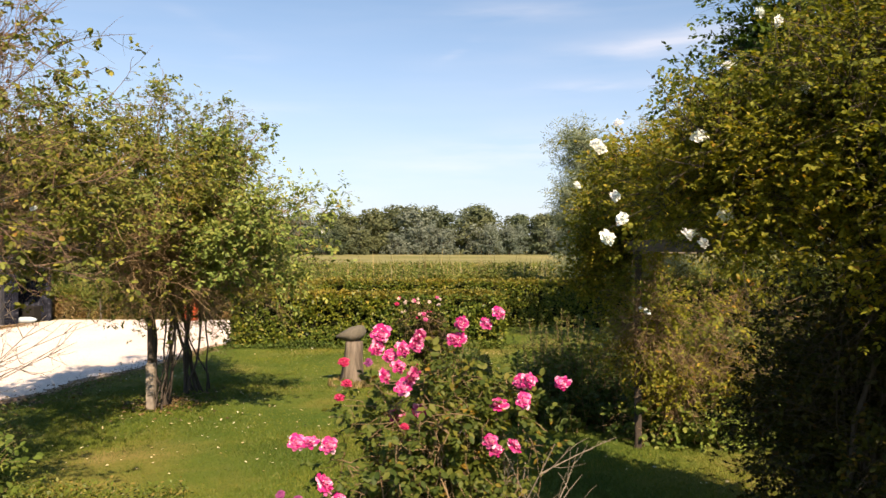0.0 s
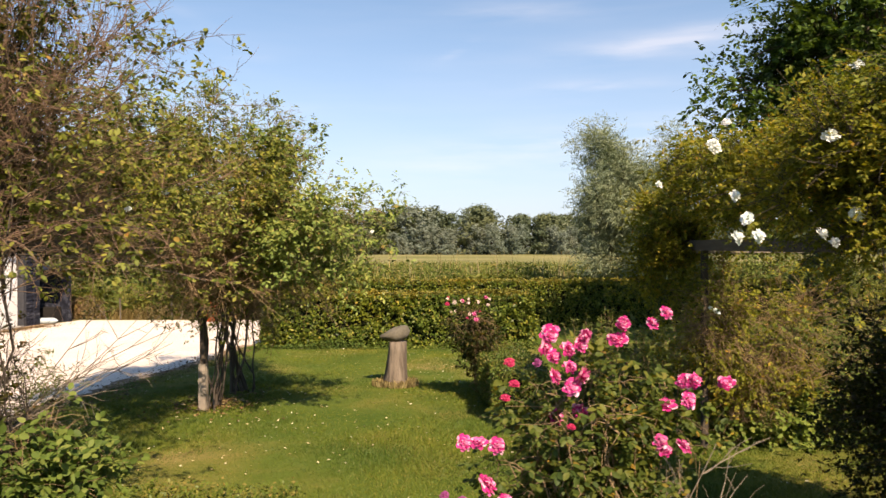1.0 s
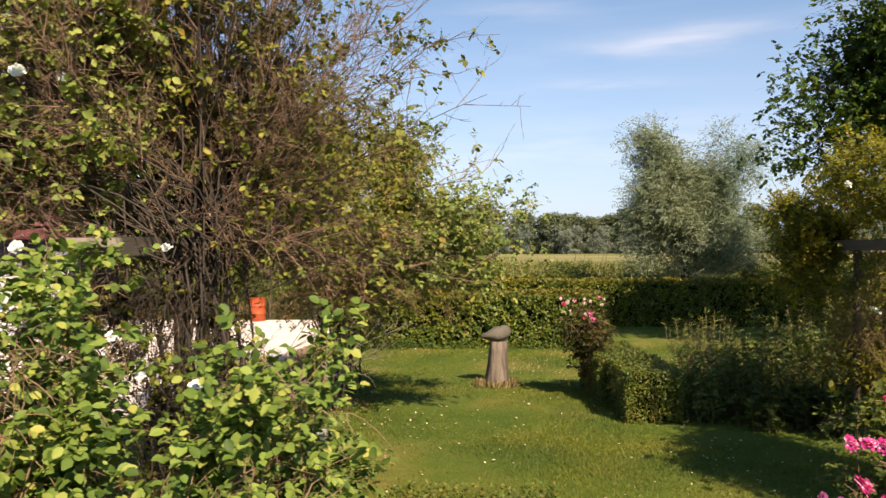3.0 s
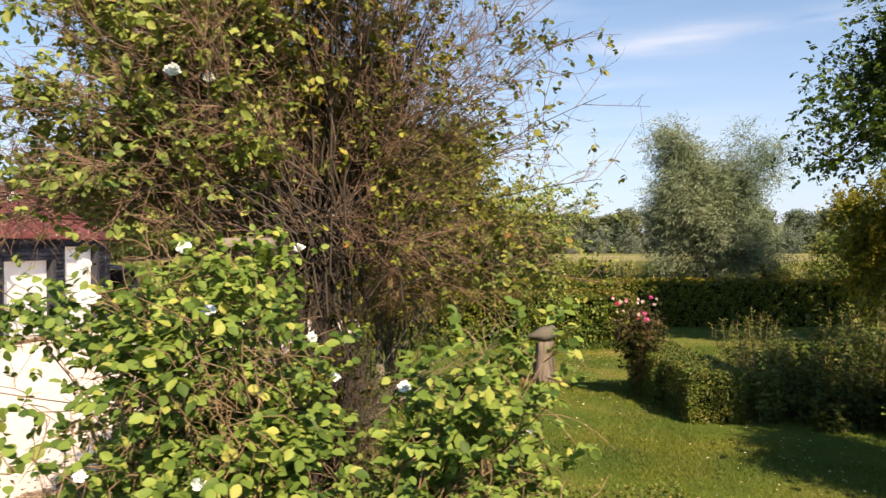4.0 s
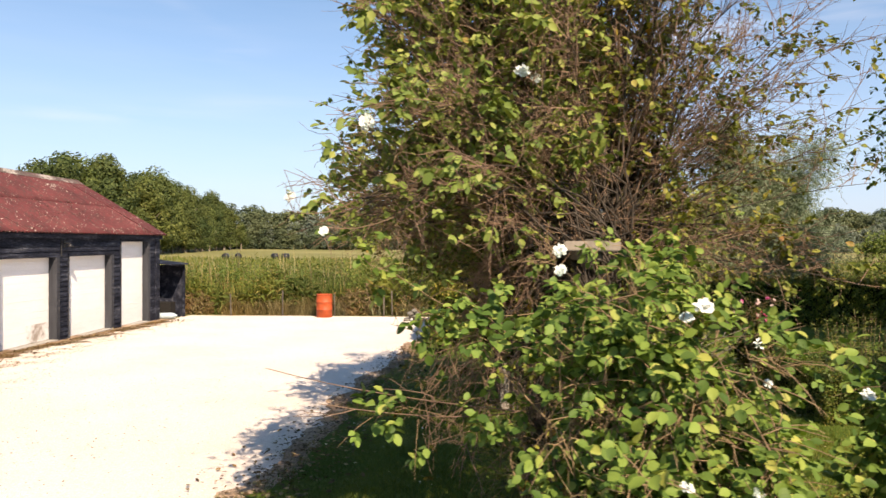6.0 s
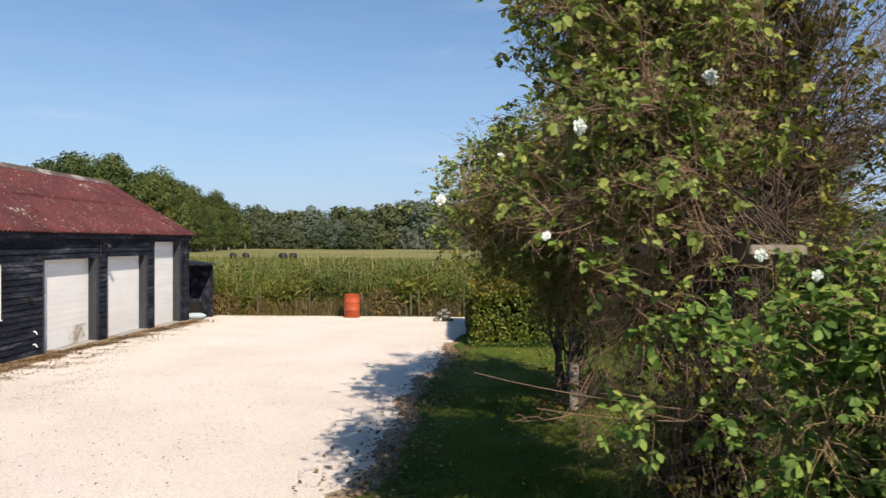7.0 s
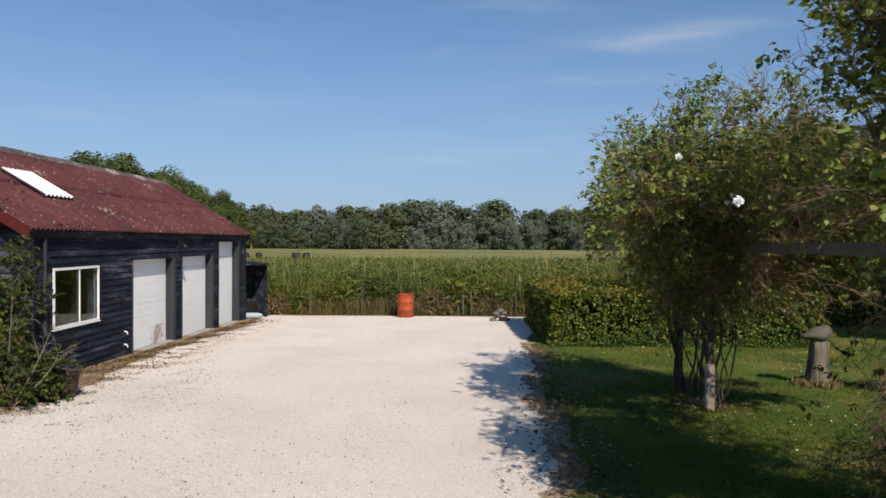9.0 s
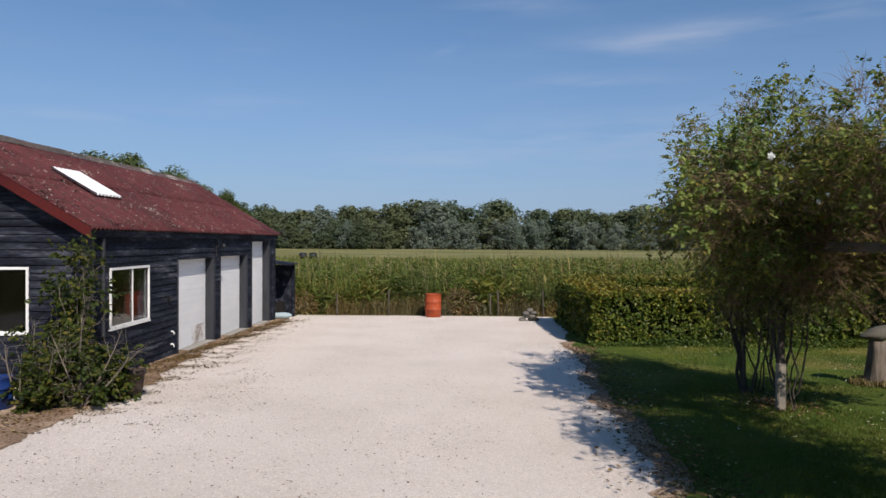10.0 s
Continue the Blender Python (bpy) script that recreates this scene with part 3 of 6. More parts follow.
    paths, ends, ways = [], [], []
    lift = np.array((0, 0, up))
    for p in canes:
        for _ in range(n1):
            t = g.uniform(start, 1.0)
            a = along(p, t)
            tang = unit(along(p, t + 0.08) - along(p, t - 0.08))
            d = unit(tang * 0.8 + g.normal(size=3) * spread + lift)
            ln = l1 * g.uniform(0.35, 1.3)
            b = a + d * ln
            q = curve(a, (a + b) / 2 + g.normal(size=3) * 0.13 * ln, b, 5)
            paths.append((q, np.linspace(r1, r1 * 0.45, 5)))
            for _ in range(n2):
                a2 = along(q, g.uniform(0.25, 1.0))
                d2 = unit(d * 0.6 + g.normal(size=3) * 0.65 + lift)
                ln2 = l2 * g.uniform(0.35, 1.3)
                b2 = a2 + d2 * ln2
                q2 = curve(a2, (a2 + b2) / 2 + g.normal(size=3) * 0.15 * ln2, b2 - np.array((0, 0, 0.1 * ln2)), 4)
                paths.append((q2, np.linspace(r2, r2 * 0.5, 4)))
                ends.append(q2)
                ways.append(d2)
    return paths, np.array(ends), np.array(ways)


def foliate(ends, ways, total, size, seed, shape=OVAL, weight=None, gap=2.2, floor=0.1, spray=0.02, hang=0.3):
    """Rose leaves of five leaflets along the twigs; weight gives how leafy a spot is."""
    g = np.random.default_rng(seed)
    n = total // 5
    w = clump(ends[:, -1], gap, seed + 3) ** 1.5 + floor
    if weight is not None:
        w = w * weight(ends[:, -1])
    i = g.choice(len(ends), n, p=w / w.sum())
    t = g.random(n) ** 0.7
    k = np.minimum((t * 3).astype(int), 2)
    fr = (t * 3 - k)[:, None]
    a = ends[i, k] * (1 - fr) + ends[i, k + 1] * fr + g.normal(size=(n, 3)) * spray
    stalk = unit(ways[i] * 0.5 + g.normal(size=(n, 3)) * 0.8 + np.array((0, 0, -hang * 0.5)))
    flank = unit(np.cross(stalk, g.normal(size=(n, 3)) * 0.4 + np.array((0, 0, 1.0))))
    sz = size * g.uniform(0.6, 1.3, n)
    pos, way = [], []
    for on, sd in ((0.5, 1), (0.5, -1), (1.15, 1), (1.15, -1), (1.5, 0)):
        pos.append(a + stalk * (on * sz)[:, None])
        way.append(unit(stalk * (0.55 if sd else 1.0) + flank * sd + g.normal(size=(n, 3)) * 0.25 + np.array((0, 0, -hang))))
    return leaves(np.concatenate(pos), np.concatenate(way), np.tile(sz, 5) * g.uniform(0.8, 1.15, 5 * n), shape, 0.6, g, LIGHTWARD)


def rose_mesh(name, seed, r=0.05, count=34, cup=0.75):
    """A full double rose: ragged petals set spirally over a dome, packed to the middle."""
    g = np.random.default_rng(seed)
    vs, fs = [], []

    def petal(c, way, side, out, ln, wd):
        base = len(vs)
        for t, w in ((0.0, 0.5), (0.6, 1.0), (1.0, 0.7)):
            m = c + way * ln * t + out * 0.1 * ln * t * t
            for sd in (-1, 0, 1):
                vs.append(m + side * wd * w * sd - out * 0.2 * wd * abs(sd) * w + g.normal(size=3) * 0.05 * r)
        for row in range(2):
            k = base + row * 3
            fs.extend([(k, k + 1, k + 4, k + 3), (k + 1, k + 2, k + 5, k + 4)])

    for k in range(count):
        q = (k + 0.5) / count
        th = 1.85 * math.sqrt(q)
        a = 2.39996 * k + g.normal() * 0.25
        out = np.array((math.cos(a) * math.sin(th), math.sin(a) * math.sin(th), math.cos(th)))
        tang = np.array((math.cos(a) * math.cos(th), math.sin(a) * math.cos(th), -math.sin(th)))
        side = np.cross(out, tang)
        way = unit(tang * g.uniform(-0.2, 0.45) + out * cup + np.array((0, 0, 0.2)))
        petal(out * r * (0.3 + 0.3 * q), way, side, out, r * g.uniform(0.45, 0.85), r * g.uniform(0.28, 0.45) * (0.75 + 0.45 * q))
    # a full heart, so that no light falls through
    base = len(vs)
    for row in range(5):
        th = 0.2 + 2.3 * row / 4
        for k in range(8):
            vs.append(np.array((math.cos(k * 0.785) * math.sin(th), math.sin(k * 0.785) * math.sin(th), math.cos(th))) * r * 0.58)
    fs.extend([(base + row * 8 + k, base + (row + 1) * 8 + k, base + (row + 1) * 8 + (k + 1) % 8, base + row * 8 + (k + 1) % 8) for row in range(4) for k in range(8)])
    # petals curled over the middle
    for k in range(count // 2):
        a, th = g.uniform(0, 6.28), g.uniform(0, 0.9)
        out = np.array((math.cos(a) * math.sin(th), math.sin(a) * math.sin(th), math.cos(th)))
        side = unit(np.cross(out, g.normal(size=3)))
        petal(out * r * g.uniform(0.5, 0.8), unit(np.cross(side, out) + out * 0.3), side, out, r * g.uniform(0.25, 0.4), r * g.uniform(0.16, 0.26))
    return mesh_np(name, np.array(vs), np.array(fs), True)


def flower(me, parent, p, size=1.0, face=(0.3, -0.8, 0.5), g=rng, label=""):
    f = Vector(face) + Vector(g.normal(size=3) * 0.35)
    m = Matrix.Translation(Vector(p) - parent.location) @ f.to_track_quat("Z", "Y").to_matrix().to_4x4() @ Matrix.Diagonal((size * g.uniform(0.85, 1.2), size * g.uniform(0.85, 1.15), size * g.uniform(0.8, 1.1), 1))
    ob = new("flower", me)
    ob.parent = parent
    ob.matrix_basis = m
    if label:
        ob["label"] = label
    return ob


def plant(name, root, label, category, group=""):
    return thing(name, *root, label, category, group)


def grown(e, data, leaf_material, cane_material, cane_name="branchwork", leaf_name="foliage", sides=3):
    """Puts canes and leaves of canopy() under the plant e."""
    off = np.array(e.location)
    v, f = tubes(data[0], sides)
    tagged(piece(cane_name, mesh_np(cane_name, v - off, f, True), cane_material, e), kind="stuff")
    piece(leaf_name, mesh_np(leaf_name, data[1][0] - off, data[1][1]), leaf_material, e)


WHITE_ROSE = [rose_mesh("white_rose", s, 0.058, 26) for s in (1, 2, 3)]
PINK_ROSE = [rose_mesh("pink_rose", s, 0.062, 44) for s in (4, 5, 6)]
RED_ROSE = [rose_mesh("red_rose", s, 0.05) for s in (7, 8)]
PALE_ROSE = [rose_mesh("pale_rose", s, 0.05) for s in (9, 10)]
PURPLE_ROSE = [rose_mesh("purple_rose", s, 0.05) for s in (12,)]
for group_, mt in ((WHITE_ROSE, M_WHITE_PETAL), (PINK_ROSE, M_PINK_PETAL), (RED_ROSE, M_RED_PETAL), (PALE_ROSE, M_PALE_PETAL), (PURPLE_ROSE, M_PURPLE_PETAL)):
    for me_ in group_:
        me_.materials.append(mt)

# ---- ground ----


def sheet(name, xl, xr, y0, y1, ny, nx, lift, material, label, wob=0.0, bumps=0.0, seed=0):
    """A strip of ground from xl(y) to xr(y), draped on the fall of the land."""
    g = np.random.default_rng(seed)
    ys = np.linspace(y0, y1, ny)
    u = np.linspace(0, 1, nx)
    a = np.array([xl(y) for y in ys]) + wob * g.normal(size=ny)
    b = np.array([xr(y) for y in ys]) + wob * g.normal(size=ny)
    x = a[:, None] * (1 - u) + b[:, None] * u
    y = np.repeat(ys[:, None], nx, 1)
    z = rise(y) + lift
    if bumps:
        z = z + bumps * (np.sin(x * 1.3 + y * 0.7) * np.sin(y * 0.9 - x * 0.4) + 0.5 * np.sin(x * 3.1 + 1) * np.sin(y * 2.7))
    v = np.stack([x, y, z], -1).reshape(-1, 3)
    i = (np.arange(ny - 1)[:, None] * nx + np.arange(nx - 1)[None]).ravel()
    f = np.stack([i, i + 1, i + nx + 1, i + nx], -1)
    ob = piece(name, mesh_np(name, v, f, True), material)
    return tagged(ob, label, "ground", kind="structure")


def drive_edge(y):
    return -7.03 + 0.078 * (y - 6) + 0.1 * math.sin(y * 0.9) + 0.05 * math.sin(y * 2.7)


def ground():
    ys = np.array([-1500, -300, -60, -12, 2, 6, 10, 14, 18, 22, 26, 28, 34, 50, 90, 160, 300, 700, 3000.0])
    xs = np.array([-3000, -700, -200, -80, -40, -20, -10, 0, 10, 20, 40, 80, 200, 700, 3000.0])
    x, y = np.meshgrid(xs, ys)
    v = np.stack([x, y, rise(y) - 0.02], -1).reshape(-1, 3)
    nx = len(xs)
    i = (np.arange(len(ys) - 1)[:, None] * nx + np.arange(nx - 1)[None]).ravel()
    ob = piece("ground", mesh_np("ground", v, np.stack([i, i + 1, i + nx + 1, i + nx], -1), True), M_FIELD)
    tagged(ob, "flat dry meadow of yellow-green grass", "ground", kind="structure")


ground()
sheet("gravel_drive", lambda y: -22.0 if y < 11.9 else -14.9, lambda y: drive_edge(y) + 0.1, -9, 27.2, 182, 24, 0.0, M_GRAVEL, "pale crushed-shell gravel yard", 0.04, 0.006, 3)
sheet("soil_edge", lambda y: drive_edge(y) - 0.1, lambda y: drive_edge(y) + 0.5, -4, 19.0, 120, 4, 0.008, M_SOIL, "strip of bare soil with fallen leaves", 0.05, 0.004, 4)
sheet("lawn", lambda y: drive_edge(y) + 0.22, lambda y: 16.0, -4, 27.0, 160, 60, 0.016, M_LAWN, "mown lawn, green with dry yellow patches", 0.05, 0.01, 5)
sheet("barn_border", lambda y: -15.4, lambda y: -14.72 + 0.07 * math.sin(y * 1.7) + 0.04 * math.sin(y * 4.1) + 0.025 * math.sin(y * 9.7 + 1) + 0.62 / (1 + math.exp((y - 14.2) / 0.9)), 8.0, 25.6, 320, 8, 0.01, M_SOIL, "strip of dirt and dead leaves along the barn", 0.012, 0.004, 6)


def grass():
    g = np.random.default_rng(21)
    pts = []
    for y0, y1, dens in ((5.0, 9.0, 4200), (9.0, 13.0, 2400), (13.0, 18.4, 1100), (18.4, 24.0, 400)):
        n = int((y1 - y0) * 15 * dens)
        x, y = g.uniform(-7.2, 7.8, n), g.uniform(y0, y1, n)
        keep = x > np.array(-6.76 + 0.078 * (y - 6) + 0.1 * np.sin(y * 0.9) + g.normal(size=n) * 0.12)
        pts.append(np.stack([x, y], 1)[keep])
    p = np.concatenate(pts)
    n = len(p)
    z = rise(p[:, 1]) + 0.012
    b = np.column_stack([p, z])
    a = g.uniform(0, 6.28, n)
    h = g.uniform(0.012, 0.03, n) * (1 + 0.5 * clump(b, 1.5, 9))
    w = 0.002 + 0.00032 * p[:, 1]
    sd = np.stack([np.cos(a), np.sin(a), np.zeros(n)], 1) * w[:, None]
    tip = b + np.stack([g.normal(size=n) * 0.014, g.normal(size=n) * 0.014, h], 1)
    v = np.stack([b - sd, b + sd, tip], 1).reshape(-1, 3)
    ob = piece("grass", mesh_np("grass", v, np.arange(3 * n).reshape(-1, 3)), M_BLADE)
    tagged(ob, "short mown lawn grass", "grass", kind="stuff")


grass()


def fallen():
    g = np.random.default_rng(22)
    n = 2200
    x, y = g.uniform(-7.2, 3.0, n), 5.5 + 13 * g.random(n) ** 1.3
    p = np.column_stack([x, y, rise(y) + 0.045])
    p = p[clump(p * (1, 1, 0), 0.8, 25) > g.uniform(0.25, 1.05, n)]
    n = len(p)
    v, f = leaves(p, g.normal(size=(n, 3)) * (1, 1, 0.2), g.uniform(0.015, 0.042, n), OVAL, 1.5, g)
    tagged(piece("fallen_leaves", mesh_np("fallen_leaves", v, f), M_LITTER), "pale fallen leaves and petals scattered on the lawn", "leaves", kind="stuff")
    n = 2600
    y = g.uniform(8.7, 25.4, n)
    x = -15.1 + np.abs(g.normal(size=n)) * 0.5
    p = np.column_stack([x, y, rise(y) + 0.02])
    n2 = 3000
    y2 = g.uniform(4, 18, n2)
    x2 = -7.03 + 0.078 * (y2 - 6) + 0.25 + g.normal(size=n2) * 0.3
    p = np.concatenate([p, np.column_stack([x2, y2, rise(y2) + 0.03])])
    v, f = leaves(p, g.normal(size=(len(p), 3)) * (1, 1, 0.2), g.uniform(0.03, 0.07, len(p)), OVAL, 1.5, g)
    n4 = 44000
    y4 = g.uniform(9.3, 24.5, n4)
    x4 = -15.0 + np.abs(g.normal(size=n4)) * (0.45 + 0.62 / (1 + np.exp((y4 - 14.6) / 1.2)))
    p4 = np.column_stack([x4, y4, rise(y4) + 0.012])
    p4 = p4[clump(p4 * (1, 1, 0), 2.2, 24) > g.uniform(0.45, 1.0, n4)]
    v4, f4 = leaves(p4, g.normal(size=(len(p4), 3)) * (1, 1, 0.12), g.uniform(0.015, 0.04, len(p4)), OVAL, 2.5, g)
    v, f = np.concatenate([v, v4]), np.concatenate([f, f4 + len(v)])
    y5 = 4.5 + 9 * g.random(1500) ** 1.3
    p5 = np.column_stack([-15 + 6.5 * g.random(1500) ** 1.6, y5, rise(y5) + 0.012])
    v5, f5 = leaves(p5, g.normal(size=(1500, 3)) * (1, 1, 0.12), g.uniform(0.012, 0.035, 1500), OVAL, 2.5, g)
    v, f = np.concatenate([v, v5]), np.concatenate([f, f5 + len(v)])
    a3, r3 = g.uniform(0, 6.28, 700), np.abs(g.normal(size=700)) * 0.5
    y3 = 11.1 + np.sin(a3) * r3 * 1.5
    p3 = np.column_stack([-4.15 + np.cos(a3) * r3, y3, rise(y3) + 0.04])
    v3, f3 = leaves(p3, g.normal(size=(700, 3)) * (1, 1, 0.2), g.uniform(0.03, 0.07, 700), OVAL, 1.5, g)
    v, f = np.concatenate([v, v3]), np.concatenate([f, f3 + len(v)])
    tagged(piece("dead_leaves", mesh_np("dead_leaves", v, f), M_DEADLEAF), "brown dead leaves along the edges of the yard", "leaves", kind="stuff")


fallen()


def pebbles():
    g = np.random.default_rng(23)
    n = 38000
    y = 4.5 + 22.3 * g.random(n) ** 1.8
    x = g.uniform(-15, -6.9, n)
    keep = x < -6.98 + 0.078 * (y - 6) + 0.12
    x, y = x[keep], y[keep]
    n = len(x)
    s = g.uniform(0.005, 0.014, n) * (1 + 0.02 * y)
    octa = np.array([(1, 0, 0), (0, 1, 0), (-1, 0, 0), (0, -1, 0), (0, 0, 0.42), (0, 0, -0.4)])
    of = np.array([(0, 1, 4), (1, 2, 4), (2, 3, 4), (3, 0, 4)])
    c = np.column_stack([x, y, rise(y) + 0.004])
    a = g.uniform(0, 6.28, n)
    rot = np.stack([np.stack([np.cos(a), -np.sin(a)], -1), np.stack([np.sin(a), np.cos(a)], -1)], -2)
    xy = np.einsum("nij,kj->nki", rot, octa[:, :2] * (1, 0.7))
    v = np.concatenate([xy, np.broadcast_to(octa[None, :, 2:], (n, 6, 1))], -1) * s[:, None, None] + c[:, None]
    f = np.arange(n)[:, None, None] * 6 + of[None]
    tagged(piece("loose_gravel", mesh_np("loose_gravel", v.reshape(-1, 3), f.reshape(-1, 3)), M_PEBBLE), "loose white gravel stones", "gravel", kind="stuff")


pebbles()

# ---- barn ----
def barn():
    L, EAVE, RIDGE, RX = 12.95, 2.70, 4.50, -2.95
    e = new("barn")
    e.matrix_basis = pose(-15.13, 12.2, 0, 0, 0, 0.5)
    tagged(e, "black timber barn with a red corrugated roof and white garage doors", "barn")
    g = np.random.default_rng(31)
    holes = [(0.73, 2.42, 0.87, 1.97), (4.0, 6.38, -1, 2.03), (7.0, 9.4, -1, 2.05), (10.05, 12.05, -1, 2.48)]
    # backing wall with openings
    for a, b, z0, z1 in ((0, 0.73, -0.5, 2.62), (0.73, 2.42, -0.5, 0.87), (0.73, 2.42, 1.97, 2.62), (2.42, 4.0, -0.5, 2.62), (4.0, 6.38, 2.03, 2.62),
                         (6.38, 7.0, -0.5, 2.62), (7.0, 9.4, 2.05, 2.62), (9.4, 10.05, -0.5, 2.62), (10.05, 12.05, 2.48, 2.62), (12.05, L, -0.5, 2.62)):
        part("wall_panel", box(-0.22, -0.02, a, b, z0, z1), M_BOARD, e)
    bm = bmesh.new()
    for a, b, z0, z1 in ((-1.0, -0.22, -0.5, 2.62), (-2.6, -1.0, -0.5, 0.88), (-2.6, -1.0, 2.01, 2.62), (-5.9, -2.6, -0.5, 2.62)):
        box(a, b, 0.0, 0.18, z0, z1, bm=bm)
    v = [bm.verts.new(p) for p in ((-5.9, 0, 2.62), (0, 0, 2.62), (RX, 0, 4.36), (-5.9, 0.18, 2.62), (0, 0.18, 2.62), (RX, 0.18, 4.36))]
    for f in ((0, 1, 2), (5, 4, 3), (0, 2, 5, 3), (1, 4, 5, 2), (0, 3, 4, 1)):
        bm.faces.new([v[k] for k in f])
    part("gable_wall", bm, M_BOARD_G, e)
    bm = box(-5.9, -0.22, L - 0.18, L, -0.5, 2.62)
    v = [bm.verts.new(p) for p in ((-5.9, L - 0.18, 2.62), (0, L - 0.18, 2.62), (RX, L - 0.18, 4.36), (-5.9, L, 2.62), (0, L, 2.62), (RX, L, 4.36))]
    for f in ((0, 1, 2), (5, 4, 3), (0, 2, 5, 3), (1, 4, 5, 2), (0, 3, 4, 1)):
        bm.faces.new([v[k] for k in f])
    part("end_wall", bm, M_BOARD_G, e)
    part("back_wall", box(-6.1, -5.9, 0, L, -0.5, 2.62), M_BOARD, e)
    part("floor_slab", box(-5.9, -0.22, 0.18, L - 0.18, -0.5, -0.3), M_CONCRETE, e)
    # Added near-black linings: the room's shade behind the windows is in their colour.
    part("dark_lining_side", box(-5.85, -0.23, 3.4, 3.5, -0.3, 2.6), M_DARK, e)
    part("dark_lining_back", box(-3.1, -3.0, 0.2, 3.4, -0.3, 2.6), M_DARK, e)
    part("dark_lining_top", box(-5.85, -0.23, 0.2, 3.4, 2.5, 2.55), M_DARK, e)
    # lapped boards on the long side
    unitb = bmesh.new()
    vv = [unitb.verts.new(p) for p in ((0, 0, 0), (0.036, 0, 0), (0.014, 0, 1), (0, 0, 1), (0, 1, 0), (0.036, 1, 0), (0.014, 1, 1), (0, 1, 1))]
    for f in ((0, 1, 2, 3), (7, 6, 5, 4), (1, 5, 6, 2), (0, 4, 5, 1), (3, 2, 6, 7)):
        unitb.faces.new([vv[k] for k in f])
    bme = bpy.data.meshes.new("plank")
    unitb.to_mesh(bme)
    unitb.free()
    gme = bme.copy()
    gme.name = "gable_plank"
    bme.materials.append(M_BOARD)
    gme.materials.append(M_BOARD_G)
    H = 0.13
    for r in range(24):
        z0 = -0.42 + r * H
        z1 = min(z0 + H * 0.94, 2.62)
        cuts = sorted((a, b) for a, b, h0, h1 in holes if z0 + H * 0.5 > h0 and z0 + H * 0.5 < h1 - 0.02)
        spans, at = [], 0.0
        for a, b in cuts:
            spans.append((at, a))
            at = b
        spans.append((at, L))
        for a, b in spans:
            if b - a > 6:
                m = a + (b - a) * g.uniform(0.35, 0.65)
                pieces = [(a, m - 0.004), (m, b)]
            else:
                pieces = [(a, b)]
            for a2, b2 in pieces:
                if b2 - a2 < 0.05:
                    continue
                o = new("plank", bme)
                o.parent = e
                o.matrix_basis = Matrix.Translation((-0.018 + g.normal() * 0.003, a2, z0)) @ Matrix.Rotation(g.normal() * 0.0012, 4, "X") @ Matrix.Diagonal((1, b2 - a2, z1 - z0, 1))
    for r in range(38):
        z0 = -0.42 + r * H
        lo = -5.9 if z0 < 2.62 else RX - 2.95 * (4.36 - z0) / 1.74
        hi = 0.02 if z0 < 2.62 else RX + 2.95 * (4.36 - z0) / 1.74
        if hi - lo < 0.2:
            break
        spans = [(lo, -2.6), (-1.0, hi)] if 0.85 < z0 + H * 0.5 < 2.0 else [(lo, hi)]
        for a, b in spans:
            o = new("plank", gme)
            o.parent = e
            o.matrix_basis = Matrix.Translation((a, 0.006, z0)) @ Matrix(((0, 1, 0, 0), (-1, 0, 0, 0), (0, 0, 1, 0), (0, 0, 0, 1))) @ Matrix.Diagonal((1, b - a, H * 0.94, 1))
    # posts, corner boards
    part("corner_board", box(0.0, 0.045, 0.0, 0.1, -0.5, 2.62, 0.004), M_GREYBOARD, e)
    part("corner_board", box(-0.11, 0.045, -0.045, -0.022, -0.5, 2.62, 0.004), M_GREYBOARD, e)
    part("corner_board", box(0.0, 0.05, L - 0.3, L, -0.5, 2.62, 0.004), M_BOARD, e)
    # doors
    for k, (y0, y1, top, n) in enumerate(((4.0, 6.38, 2.03, 14), (7.0, 9.4, 2.05, 14), (10.05, 12.05, 2.48, 17))):
        gz = float(rise(12.2 + (y0 + y1) / 2)) + 0.03
        d = new("garage_door")
        d.parent = e
        d.location = (-0.17, y0, gz)
        d["label"] = "white ribbed overhead door, grubby at the foot"
        ph = (top - gz) / n
        me = bpy.data.meshes.new("door_slat")
        bm = box(-0.03, 0.0, 0.0, y1 - y0, 0.0, ph - 0.002, 0.001)
        bm.to_mesh(me)
        bm.free()
        me.materials.append(M_DOORPANEL)
        grub = me.copy()
        grub.materials.clear()
        grub.materials.append(M_DOORGRIME)
        for j in range(n):
            o = new("panel", grub if j < (3, 0, 0)[k] else me)
            o.parent = d
            o.location = (g.normal() * 0.0012, 0, j * ph)
        part("backing", box(-0.05, -0.012, 0.01, y1 - y0 - 0.01, 0.01, top - gz - 0.01), M_DOORPANEL, d)
        part("jamb", box(-0.23, 0.04, y1 - 0.03, y1 + 0.13, -0.5, top + 0.0, 0.004), M_GREYBOARD, e)
        part("jamb", box(-0.23, 0.03, y0 - 0.03, y0 - 0.0, -0.5, top + 0.0, 0.004), M_GREYBOARD, e)
        part("lintel", box(-0.2, 0.02, y0 - 0.04, y1 + 0.12, top, top + 0.06, 0.004), M_BOARD, e)
        part("sill", box(-0.2, 0.07, y0, y1, gz - 0.4, gz - 0.01, 0.006), M_CONCRETE, e)
    handle = part("handle", box(0.0, 0.02, 0.25, 0.3, 0.75, 0.95, 0.006), M_IRON, e)
    handle.location = (-0.165, 7.0, 0.7)
    # windows
    def window(a, b, z0, z1, side):
        w = new("window")
